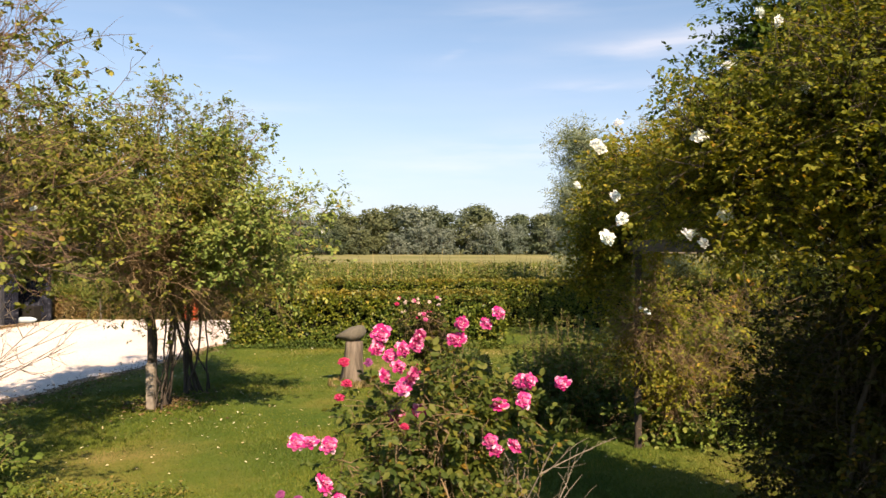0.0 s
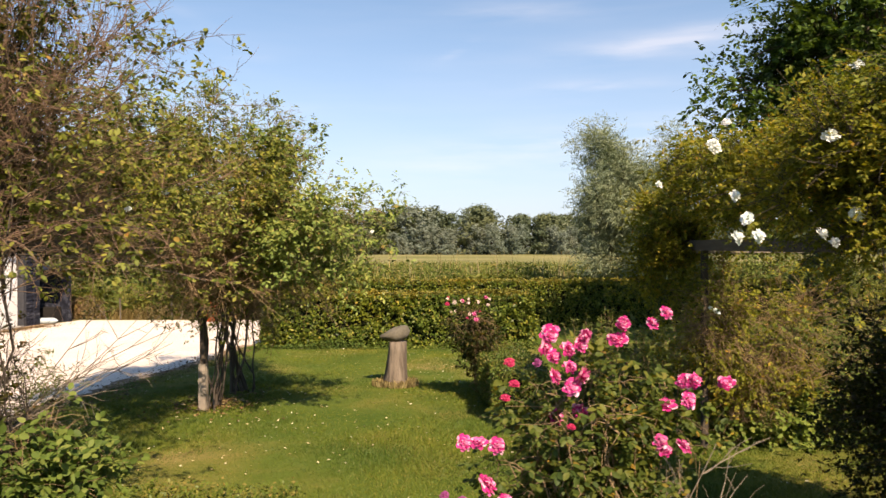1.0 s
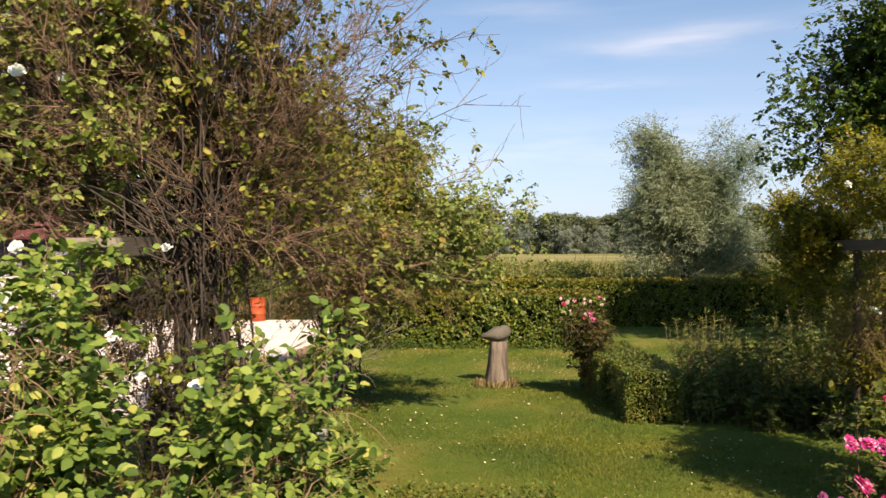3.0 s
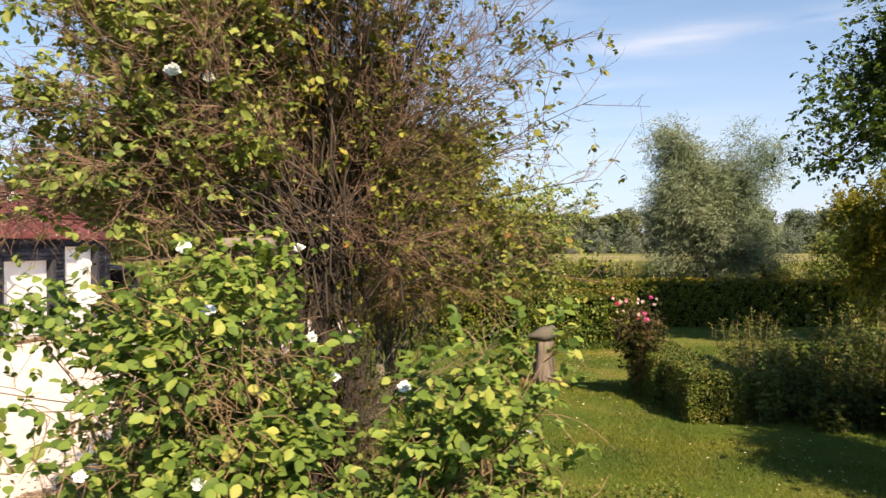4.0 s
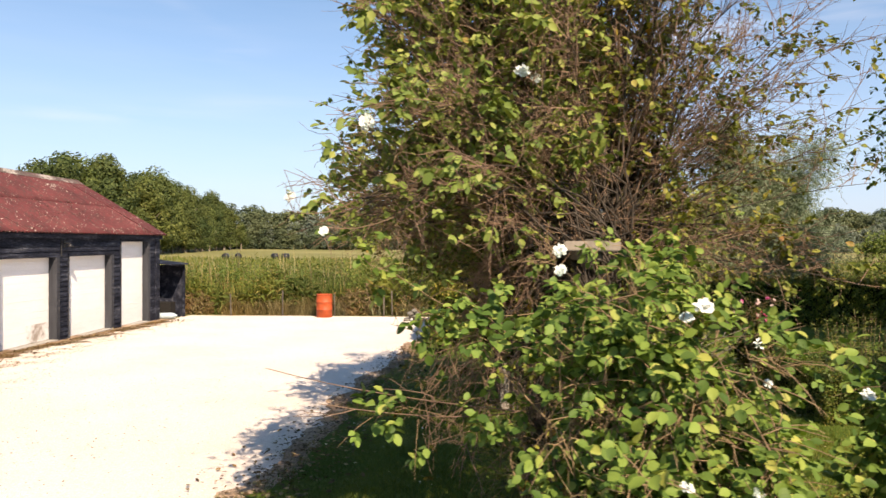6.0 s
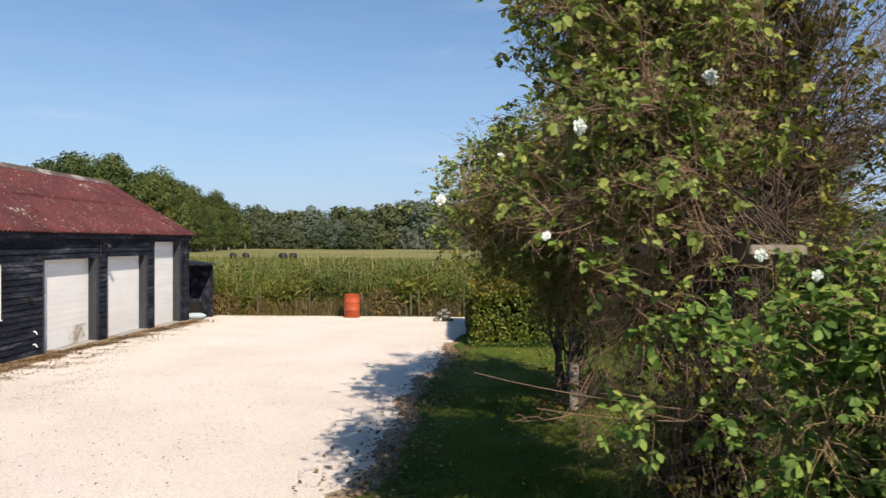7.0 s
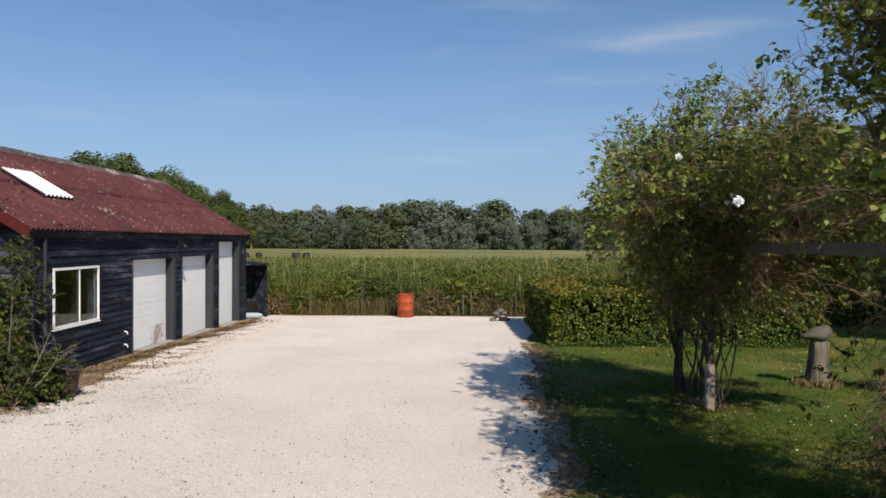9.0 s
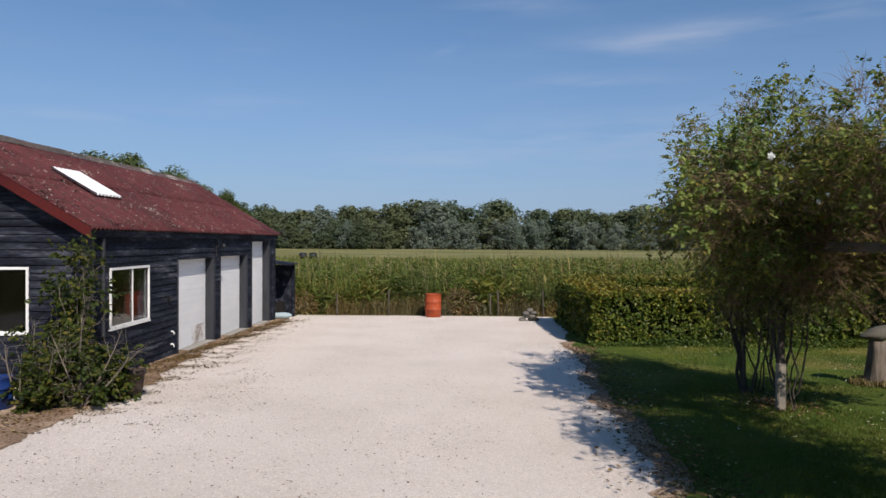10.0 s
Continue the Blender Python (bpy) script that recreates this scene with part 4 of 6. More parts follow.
        w.parent = e
        w["label"] = "white-framed two-pane window with dark room behind"
        sx = (lambda p, q, r0, r1, c0, c1: box(r0, r1, p, q, c0, c1, 0.004)) if side else (lambda p, q, r0, r1, c0, c1: box(p, q, -r1, -r0, c0, c1, 0.004))
        t = 0.047
        for p, q, c0, c1 in ((a, a + t, z0, z1), (b - t, b, z0, z1), (a + t, b - t, z1 - t, z1), (a + t, b - t, z0, z0 + t)):
            part("frame", sx(p, q, 0.005, 0.035, c0, c1), M_WHITE, w)
        m = a + (b - a) * 0.56
        part("mullion", sx(m - 0.02, m + 0.02, 0.0, 0.016, z0 + t, z1 - t), M_WHITE, w)
        part("sill", sx(a - 0.02, b + 0.02, -0.02, 0.05, z0 - 0.027, z0 - 0.002), M_WHITE, w)
        for p, q in ((a + t, m - 0.02), (m + 0.02, b - t)):
            o = part("pane", sx(p, q, -0.02, -0.012, z0 + t, z1 - t), M_GLASS, w)
            o.visible_shadow = False
        return w, m
    w, m = window(0.73, 2.42, 0.87, 1.97, True)
    bm = bmesh.new()
    cols = 40
    prev = None
    for k in range(cols + 1):
        y = 1.95 + 0.42 * k / cols
        x = -0.3 + 0.03 * math.sin(k * 1.25)
        cur = (bm.verts.new((x, y, 0.9)), bm.verts.new((x, y, 1.95)))
        if prev:
            bm.faces.new((prev[0], cur[0], cur[1], prev[1]))
        prev = cur
    part("curtain", bm, M_CURTAIN, w, "drawn brown curtain")
    window(-2.6, -1.0, 0.88, 2.01, False)
    # roof: corrugated sheets, two courses a slope
    dx, dz = 0.13 - RX, EAVE - RIDGE
    ln = math.hypot(dx, dz)
    pitch = 0.146
    nw = 7
    width = nw * pitch
    seg = nw * 8
    ys = np.linspace(0, width + pitch * 0.5, seg + 5)
    us = np.linspace(0, ln / 2 + 0.08, 6)
    zz = 0.026 * np.cos(ys / pitch * 2 * math.pi)
    vt = np.stack([np.repeat(us[None], len(ys), 0), np.repeat(ys[:, None], 6, 1), np.repeat(zz[:, None], 6, 1)], -1).reshape(-1, 3)
    vb = vt - (0, 0, 0.008)
    i = (np.arange(len(ys) - 1)[:, None] * 6 + np.arange(5)[None]).ravel()
    fa = np.stack([i, i + 6, i + 7, i + 1], -1)
    nv = len(vt)
    edge = []
    for k in range(len(ys) - 1):
        edge.append((k * 6 + 5, (k + 1) * 6 + 5, nv + (k + 1) * 6 + 5, nv + k * 6 + 5))
    me = mesh_np("roof_sheet", np.concatenate([vt, vb]), [np.concatenate([fa, fa[:, ::-1] + nv, np.array(edge)])], True)
    me.materials.append(M_ROOF)
    roof = new("roof")
    roof.parent = e
    roof["label"] = "red corrugated roof with pale lichen and moss"
    slope = math.atan2(dz, dx)
    right = Matrix.Translation((RX, -0.3, RIDGE)) @ Matrix.Rotation(-slope, 4, "Y")
    left = Matrix.Translation((RX, L + 0.22, RIDGE)) @ Matrix.Rotation(math.pi, 4, "Z") @ Matrix.Rotation(-slope, 4, "Y")
    count = int((L + 0.5) / width) + 1
    for base in (right, left):
        for k in range(count):
            for row in (1, 0):
                o = new("roof_sheet", me)
                o.parent = roof
                yk = min(k * width, L + 0.52 - width)
                o.matrix_basis = base @ Matrix.Translation((row * (ln / 2) - 0.02, yk + g.normal() * 0.004, 0.012 * (1 - row) + 0.002 * (k % 2) + abs(g.normal()) * 0.0015))
    short = np.concatenate([vt, vb]) * ((1.06 / (ln / 2 + 0.08)), 1.15 / (width + pitch * 0.5), 1)
    sme = mesh_np("skylight_sheet", short, [np.concatenate([fa, fa[:, ::-1] + nv, np.array(edge)])], True)
    sme.materials.append(M_SKYLIGHT)
    o = new("skylight_sheet", sme)
    o.parent = roof
    o.matrix_basis = right @ Matrix.Translation((1.3, 2.35, 0.075))
    o["label"] = "white translucent roof sheet"
    n = 2600
    u = np.concatenate([g.uniform(0.05, 0.98, n // 2), np.clip(0.52 + g.normal(size=n // 4) * 0.03, 0, 1), 1 - np.abs(g.normal(size=n - n // 2 - n // 4)) * 0.04])
    yy = np.concatenate([(L + 0.4) * g.random(n // 2) ** 1.7 - 0.25, g.uniform(-0.2, L * 0.75, n // 4), g.uniform(-0.25, L, n - n // 2 - n // 4)])
    keep = clump(np.column_stack([u * 3, yy, yy * 0]), 2.0, 35) > g.uniform(0.2, 1.0, n)
    u, yy = u[keep], yy[keep]
    base = np.column_stack([RX + dx * u, yy, RIDGE + dz * u + 0.028 + 0.015 * g.random(len(u))])
    v, f = leaves(np.repeat(base, 5, 0) + g.normal(size=(5 * len(u), 3)) * (0.025, 0.035, 0.006), g.normal(size=(5 * len(u), 3)) * (1, 1, 0.35), g.uniform(0.016, 0.038, 5 * len(u)), OVAL, 0.9, g)
    tagged(piece("moss_crust", mesh_np("moss_crust", v, f), M_MOSS, roof, "crusts of brown moss and pale lichen"), kind="stuff")
    bm = bmesh.new()
    prof = [(-0.24, -0.115), (-0.1, -0.02), (0, 0.05), (0.1, -0.02), (0.24, -0.115)]
    rows = []
    for y in np.linspace(-0.32, L + 0.26, 15):
        rows.append([bm.verts.new((RX + px, y, RIDGE + 0.02 + pz + 0.008 * math.sin(y * 3))) for px, pz in prof])
    for a, b in zip(rows, rows[1:]):
        for k in range(4):
            bm.faces.new((a[k], a[k + 1], b[k + 1], b[k]))
    part("ridge_cap", bm, M_RIDGE, roof, "ridge capping grey with lichen and moss")
    for sg in (1, -1):
        bm = bmesh.new()
        x1 = RX + sg * (0.2 - RX)
        for y in (-0.332, -0.302):
            for px, pz in ((RX, RIDGE + 0.03), (x1, EAVE - 0.02), (x1, EAVE - 0.2), (RX, RIDGE - 0.15)):
                bm.verts.new((px, y, pz))
        bm.verts.ensure_lookup_table()
        q = bm.verts
        for f in ((0, 1, 2, 3), (7, 6, 5, 4), (0, 4, 5, 1), (1, 5, 6, 2), (2, 6, 7, 3), (3, 7, 4, 0)):
            bm.faces.new([q[k] for k in f])
        part("bargeboard", bm, M_BARGE, roof, "red painted bargeboard")
    part("fascia", box(0.05, 0.085, -0.28, L + 0.18, 2.52, 2.645, 0.004), M_BOARD, roof)
    part("soffit", box(-0.05, 0.05, -0.28, L + 0.18, 2.6, 2.618), M_BOARD, roof)
    # fittings on the long wall
    v, f = tubes([(np.array([(0.07, 0.38, 2.5), (0.07, 0.38, 1.2), (0.07, 0.38, -0.1)]), 0.032)], 10)
    piece("downpipe", mesh_np("downpipe", v, f, True), M_GREYBOARD, e)
    for z in (0.42, 0.14):
        v, f = tubes([(np.array([(0.0, 3.6, z + 0.06), (0.05, 3.6, z + 0.065), (0.065, 3.61, z + 0.035), (0.065, 3.63, z + 0.0)]), 0.016)], 8)
        piece("pipe_elbow", mesh_np("pipe_elbow", v, f, True), M_WHITE, e, "white plastic pipe elbow")
    part("junction_box", box(0.02, 0.07, 3.35, 3.5, 1.15, 1.28, 0.008), M_IRON, e)
    lamp = new("wall_lamp")
    lamp.parent = e
    lamp.location = (0.02, 6.75, 2.32)
    part("bracket", box(0, 0.16, -0.015, 0.015, 0.05, 0.08, 0.004), M_IRON, lamp)
    part("backplate", box(0, 0.02, -0.04, 0.04, -0.03, 0.16, 0.004), M_IRON, lamp)
    o = part("shade", lathe([(0.02, 0.1), (0.04, 0.07), (0.1, 0.0), (0.095, 0.0), (0.03, 0.06)], 16), M_IRON, lamp, smooth=True)
    o.location = (0.16, 0, -0.03)
    v, f = tubes([(np.array([(0.03, 6.6, 2.6), (0.03, 6.6, 2.05)]), 0.018)], 6)
    piece("conduit", mesh_np("conduit", v, f, True), M_IRON, e)


barn()


def lean_to():
    e = thing("lean_to_shed", -15.9, 25.9, -0.3, "small dark timber lean-to shed, open at the front", "shed")
    p = lambda n, bm, mt: part(n, bm, mt, e)
    p("back_panel", box(-1.3, 1.05, 0.62, 0.66, 0.0, 1.88, 0.004), M_BOARD)
    p("post", box(1.0, 1.09, 0.52, 0.61, 0.0, 1.86, 0.006), M_BOARD)
    bm = bmesh.new()
    for z in (0.0, 0.05):
        for x, y, h in ((-1.3, -0.7, 2.18), (1.16, -0.7, 1.9), (1.16, 0.74, 1.9), (-1.3, 0.74, 2.18)):
            bm.verts.new((x, y, h + z))
    bm.verts.ensure_lookup_table()
    q = bm.verts
    for f in ((3, 2, 1, 0), (4, 5, 6, 7), (0, 1, 5, 4), (1, 2, 6, 5), (2, 3, 7, 6), (3, 0, 4, 7)):
        bm.faces.new([q[k] for k in f])
    p("roof", bm, M_BOARD)
    p("shelf_box", box(0.2, 0.75, 0.1, 0.55, 0.0, 0.55, 0.01), M_DARK)


lean_to()


def canister():
    e = lathe([(0.03, 0.0), (0.13, 0.02), (0.155, 0.08), (0.155, 0.5), (0.15, 0.62), (0.11, 0.78), (0.05, 0.86), (0.045, 0.9)], 20)
    o = part("canister", e, M_PLASTIC, None, smooth=True)
    o.matrix_basis = pose(-15.3, 25.35, float(rise(25.35)) + 0.115, 0, 88, 0) @ Matrix.Scale(0.7, 4)
    tagged(o, "pale blue plastic canister lying on the gravel", "canister")


canister()


# ---- yard end: drum, fence, stones ----
def drum(x, y, r, h, material, label, lean=0):
    e = thing("oil_drum", x, y, float(rise(y)), label, "drum")
    e.rotation_euler = (0, radians(lean), 0.4)
    prof = [(r - 0.015, 0.0), (r, 0.012), (r, h * 0.32), (r + 0.014, h * 0.335), (r + 0.014, h * 0.35), (r, h * 0.365), (r, h * 0.65), (r + 0.014, h * 0.665), (r + 0.014, h * 0.68), (r, h * 0.695), (r, h - 0.012), (r + 0.006, h - 0.004), (r + 0.004, h), (r - 0.012, h), (r - 0.016, h - 0.03)]
    part("body", lathe(prof, 32), material, e, smooth=True)
    bm = lathe([(0.03, h - 0.03), (0.03, h - 0.015)], 10)
    bmesh.ops.translate(bm, verts=bm.verts, vec=(r * 0.6, 0, 0))
    part("bung", bm, M_IRON, e)


drum(-9.75, 26.75, 0.29, 0.85, M_ORANGE, "rusty orange steel oil drum at the edge of the gravel")
drum(-15.5, 10.25, 0.25, 0.45, M_BLUE, "blue plastic tub beside the barn")


def fence():
    e = thing("fence", -10, 27.45, float(rise(27.45)), "low wire fence on weathered wooden posts before the reeds", "fence")
    bm = box(-0.045, 0.045, -0.045, 0.045, -0.2, 1.0, 0.008)
    me = bpy.data.meshes.new("post")
    bm.to_mesh(me)
    bm.free()
    me.materials.append(M_BEAM)
    g = np.random.default_rng(5)
    xs = [-19.2, -17.3, -15.35, -13.4, -11.45, -9.5, -7.62, -7.3, -5.6, -3.7, -1.8]
    for x in xs:
        o = new("post", me)
        o.parent = e
        o.matrix_basis = pose(x + 10, g.normal() * 0.04, 0, g.normal() * 1.5, g.normal() * 1.5, g.uniform(0, 30)) @ Matrix.Diagonal((0.62, 0.62, g.uniform(0.8, 1.02), 1))
    for z in (0.35, 0.82):
        pts = np.array([(x + 10, -0.05, z - 0.03 * (k % 2)) for k, x in enumerate(np.linspace(-19.2, -1.8, 19))])
        v, f = tubes([(pts, 0.0025)], 4)
        piece("wire", mesh_np("wire", v, f), M_IRON, e)


fence()


def stone_pile():
    g = np.random.default_rng(8)
    k = 0
    for z, n in ((0.06, 3), (0.17, 2), (0.28, 2), (0.38, 1)):
        for j in range(n):
            bm = bmesh.new()
            bmesh.ops.create_icosphere(bm, subdivisions=2, radius=1.0)
            for v in bm.verts:
                v.co *= 1 + 0.18 * noise.noise(v.co * 1.7 + Vector((k * 7, 0, 0)))
            sx = g.uniform(0.11, 0.17)
            bmesh.ops.scale(bm, verts=bm.verts, vec=(sx, g.uniform(0.1, 0.14), 0.065))
            o = part("field_stone", bm, M_STONE, None, smooth=True)
            o.matrix_basis = pose(-6.35 + (j - (n - 1) / 2) * 0.22 + g.normal() * 0.03, 25.3 + g.normal() * 0.05, float(rise(25.3)) + z, g.normal() * 6, g.normal() * 6, g.uniform(0, 360))
            tagged(o, "rough grey stone in a small stacked pile", "stone", "stones of the pile")
            k += 1


stone_pile()


# ---- hedges ----
def hedge(name, boxes, density, leaf, material, label, seed, rough=0.05, group="", loose=1.0, top=None):
    """A clipped hedge of box runs: solid near-black boxes as inner shade and a skin of leaves."""
    g = np.random.default_rng(seed)
    x0, x1, y0, y1, z1 = boxes[0]
    e = thing(name, (x0 + x1) / 2, (y0 + y1) / 2, float(rise((y0 + y1) / 2)), label, "hedge", group)
    off = np.array(e.location)
    pos, nor = [], []
    bm = bmesh.new()
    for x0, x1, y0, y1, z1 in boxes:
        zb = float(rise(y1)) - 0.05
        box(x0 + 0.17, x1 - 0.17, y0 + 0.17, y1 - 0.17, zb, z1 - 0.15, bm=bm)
        for ax, val, lo, hi in ((0, x0, y0, y1), (0, x1, y0, y1), (1, y0, x0, x1), (1, y1, x0, x1), (2, z1, 0, 0)):
            if ax == 2:
                n = int((x1 - x0) * (y1 - y0) * density)
                p = np.column_stack([g.uniform(x0, x1, n), g.uniform(y0, y1, n), np.full(n, z1)])
                d = np.tile((0, 0, 1.0), (n, 1))
            else:
                n = int((hi - lo) * (z1 - zb) * density)
                u, z = g.uniform(lo, hi, n), g.uniform(zb + 0.06, z1, n)
                p = np.column_stack([np.full(n, val), u, z]) if ax == 0 else np.column_stack([u, np.full(n, val), z])
                d = np.zeros((n, 3))
                d[:, ax] = -1 if val in (x0, y0) else 1
            pos.append(p)
            nor.append(d)
    bmesh.ops.translate(bm, verts=bm.verts, vec=-Vector(off))
    part("shade_core", bm, M_DARK_CORE, e)
    p, d = np.concatenate(pos), np.concatenate(nor)
    inside = np.zeros(len(p), bool)
    for x0, x1, y0, y1, z1 in boxes:
        inside |= (p[:, 0] > x0 + 0.02) & (p[:, 0] < x1 - 0.02) & (p[:, 1] > y0 + 0.02) & (p[:, 1] < y1 - 0.02) & (p[:, 2] < z1 - 0.02)
    p, d = p[~inside], d[~inside]
    inner, inner_d = p, d
    dep = clump(p, 3.5, seed + 1)
    dep = 0.45 * dep + 0.55 * clump(p, 10.0, seed + 2)
    keep = g.random(len(p)) < np.clip(2.2 * dep - 0.45, 0.05 if loose > 0.3 else 0.7, 1)
    p, d, dep = p[keep], d[keep], dep[keep]
    n = len(p)
    p = p + d * ((dep - 0.6) * 0.3 * loose + g.normal(size=n) * rough - np.abs(g.normal(size=n)) * 0.03)[:, None]
    m = min(len(inner), int(n * 0.35))
    k = g.choice(len(inner), m, replace=False)
    back = inner[k] - inner_d[k] * (0.07 + 0.05 * g.random(m))[:, None]
    p, d = np.concatenate([p, back]), np.concatenate([d, inner_d[k]])
    n = len(p)
    way = unit(d * 0.35 + g.normal(size=(n, 3)) * 0.7 + (0, 0, 0.2))
    crown = d[:, 2] > 0.5
    v, f = leaves(p[~crown], way[~crown], leaf * g.uniform(0.6, 1.3, (~crown).sum()), RHOMB, 0.6, g, d[~crown] + np.array((0, 0, 0.35)))
    v2, f2 = leaves(p[crown], unit(way[crown] * (1, 1, 0.35)), leaf * g.uniform(0.6, 1.3, crown.sum()), RHOMB, 1.3, g)
    piece("foliage", mesh_np("foliage", v - off, f), material, e)
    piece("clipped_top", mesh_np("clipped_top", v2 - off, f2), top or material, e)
    return e


# Near-black fill that paints the shade between the hedge leaves.
M_DARK_CORE = surface("hedge_shade_fill", [(0.3, (0.008, 0.01, 0.004)), (0.7, (0.02, 0.022, 0.01))], GREY, 0.95, (6, 50), bump=0.8, dist=0.03, spec=0.1)
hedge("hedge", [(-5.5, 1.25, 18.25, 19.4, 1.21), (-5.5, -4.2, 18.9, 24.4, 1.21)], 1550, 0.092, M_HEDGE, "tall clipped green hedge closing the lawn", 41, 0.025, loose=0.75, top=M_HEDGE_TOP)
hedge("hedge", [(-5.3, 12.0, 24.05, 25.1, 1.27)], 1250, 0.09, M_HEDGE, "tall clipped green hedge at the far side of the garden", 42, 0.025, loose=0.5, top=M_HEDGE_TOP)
hedge("box_hedge", [(-0.12, 0.62, 9.7, 11.2, 0.8), (-0.26, 0.5, 10.9, 12.5, 0.82)], 3600, 0.035, M_BOX, "low clipped box hedge by the flower border", 43, 0.015, loose=0.08)
hedge("box_hedge", [(-2.75, -1.65, 4.45, 5.15, 0.82)], 2600, 0.03, M_BOX, "low browning box hedge on the lawn", 44, 0.03, loose=0.15)


def hedge_foot():
    g = np.random.default_rng(45)
    n = 3600
    x = g.uniform(-5.6, 1.4, n)
    y = 18.2 - np.abs(g.normal(size=n)) * 0.14
    p = np.column_stack([x, y, rise(y)])
    p[:, 2] += 0.03 + 0.2 * g.random(n) * clump(p * (1, 1, 0), 2.5, 46)
    v, f = leaves(p, g.normal(size=(n, 3)) + (0, -0.4, 0.5), g.uniform(0.03, 0.075, n), OVAL, 0.8, g)
    tagged(piece("ground_weeds", mesh_np("ground_weeds", v, f), M_WEED), "light green weeds along the foot of the hedge", "weeds", kind="stuff")


hedge_foot()


# ---- stump sculpture ----
def stump():
    z = float(rise(12.75))
    e = thing("tree_stump", -1.66, 12.75, z, "bare tree stump topped with a flat mossy wood block", "stump")
    bm = bmesh.new()
    seg, rows = 22, []
    for k, (h, r) in enumerate(((-0.05, 0.26), (0.06, 0.225), (0.18, 0.19), (0.4, 0.165), (0.62, 0.15), (0.78, 0.14))):
        rows.append([bm.verts.new(((r + 0.016 * math.sin(j * 1.9 + k * 0.3) + 0.008 * math.sin(j * 4.1)) * math.cos(6.2832 * j / seg) + 0.05 * h, (r + 0.014 * math.sin(j * 2.3)) * math.sin(6.2832 * j / seg), h)) for j in range(seg)])
    for a, b in zip(rows, rows[1:]):
        for j in range(seg):
            bm.faces.new((a[j], a[(j + 1) % seg], b[(j + 1) % seg], b[j]))
    bm.faces.new(rows[-1])
    part("trunk", bm, M_STUMP, e, smooth=True)
    bm = bmesh.new()
    bmesh.ops.create_icosphere(bm, subdivisions=3, radius=1.0)
    for v in bm.verts:
        x, y, zz = v.co
        w = 0.6 + 0.4 * (x + 1) / 2
        v.co = Vector((x * 0.27 - 0.02, y * 0.22 * w, zz * 0.17 * (0.3 + 0.8 * (x + 1) / 2) + 0.05 * x + 0.9))
        v.co += Vector((1, 1, 1)) * 0.02 * noise.noise(v.co * 9)
    part("cap", bm, M_CAP, e, "mossy grey block", smooth=True)
    g = np.random.default_rng(3)
    n = 1100
    a, r = g.uniform(0, 6.28, n), g.uniform(0.2, 0.4, n)
    p = np.column_stack([np.cos(a) * r, np.sin(a) * r, np.full(n, 0.0)])
    v, f = leaves(p, np.column_stack([np.cos(a) * 0.15, np.sin(a) * 0.15, np.ones(n)]), g.uniform(0.04, 0.16, n) * (1.3 - r), LANCE, 0, g)
    piece("grass_tuft", mesh_np("grass_tuft", v, f), M_REED_DRY, e, "dry grass round the foot")


stump()


# ---- pergolas ----
def pergola(name, x, y0, y1, posts, label):
    e = thing(name, x, y0, float(rise(y0)), label, "pergola")
    z0 = e.location.z
    part("beam", box(-0.05, 0.05, 0, y1 - y0, 2.38 - z0, 2.5 - z0, 0.008), M_BEAM, e)
    for py in posts:
        if py > 10:
            part("post", box(-0.06, 0.06, py - y0 - 0.05, py - y0 + 0.05, -0.4, 0.75 - z0, 0.012), M_GREYWOOD, e)
            part("post", box(-0.04, 0.04, py - y0 - 0.04, py - y0 + 0.04, 0.751 - z0, 2.38 - z0, 0.008), M_BARK, e)
            continue
        part("post", box(-0.035, 0.035, py - y0 - 0.035, py - y0 + 0.035, -0.4, 2.38 - z0, 0.008), M_BARK, e)
    return e


e = pergola("pergola", -4.25, 4.1, 12.3, (5.25, 10.62), "weathered wooden pergola grown over with climbing roses")
part("crossbeam", box(-0.16, 0.14, -0.045, -0.002, 2.435 - e.location.z, 2.49 - e.location.z, 0.006), M_GREYWOOD, e, "pale weathered crossbeam")
e = pergola("pergola", 2.25, 5.4, 9.3, (8.6,), "weathered wooden pergola under a dense climbing rose")
part("crossbeam", box(-0.02, 1.3, 3.56, 3.62, 2.345 - e.location.z, 2.437 - e.location.z, 0.006), M_GREYWOOD, e, "pale weathered crossbeam")


# ---- climbing roses and shrubs ----
def climber(root, roots, layers, label, flowers=(), seed=0, leaf_material=None, extra=()):
    e = plant("climbing_rose", root, label, "rose")
    g = np.random.default_rng(seed)
    off = np.array(e.location)
    for layer in layers:
        d = canopy(layer.get("roots", roots), **layer["c"])
        grown(e, d, layer.get("leaf", leaf_material), layer.get("cane", M_CANE))
    if extra:
        for path in extra:
            if isinstance(path, list):
                v, f = tubes(path, 5)
                tagged(piece("twig_spray", mesh_np("twig_spray", v - off, f, True), M_CANE, e), kind="stuff")
                continue
            v, f = tubes([path[:2]], 7)
            piece("stem", mesh_np("stem", v - off, f, True), path[2] if len(path) > 2 else M_BARK, e)
    for p in flowers:
        flower(WHITE_ROSE[int(g.integers(3))], e, p, g.uniform(0.45, 0.64), g=g)
    return e


def stems(cx, cy, n, seed, top=2.4, spread=0.35, r=(0.007, 0.024)):
    g = np.random.default_rng(seed)
    out = []
    for k in range(n):
        a = g.uniform(0, 6.28)
        b = np.array((cx + g.normal() * 0.12, cy + g.normal() * 0.12, float(rise(cy)) - 0.03))
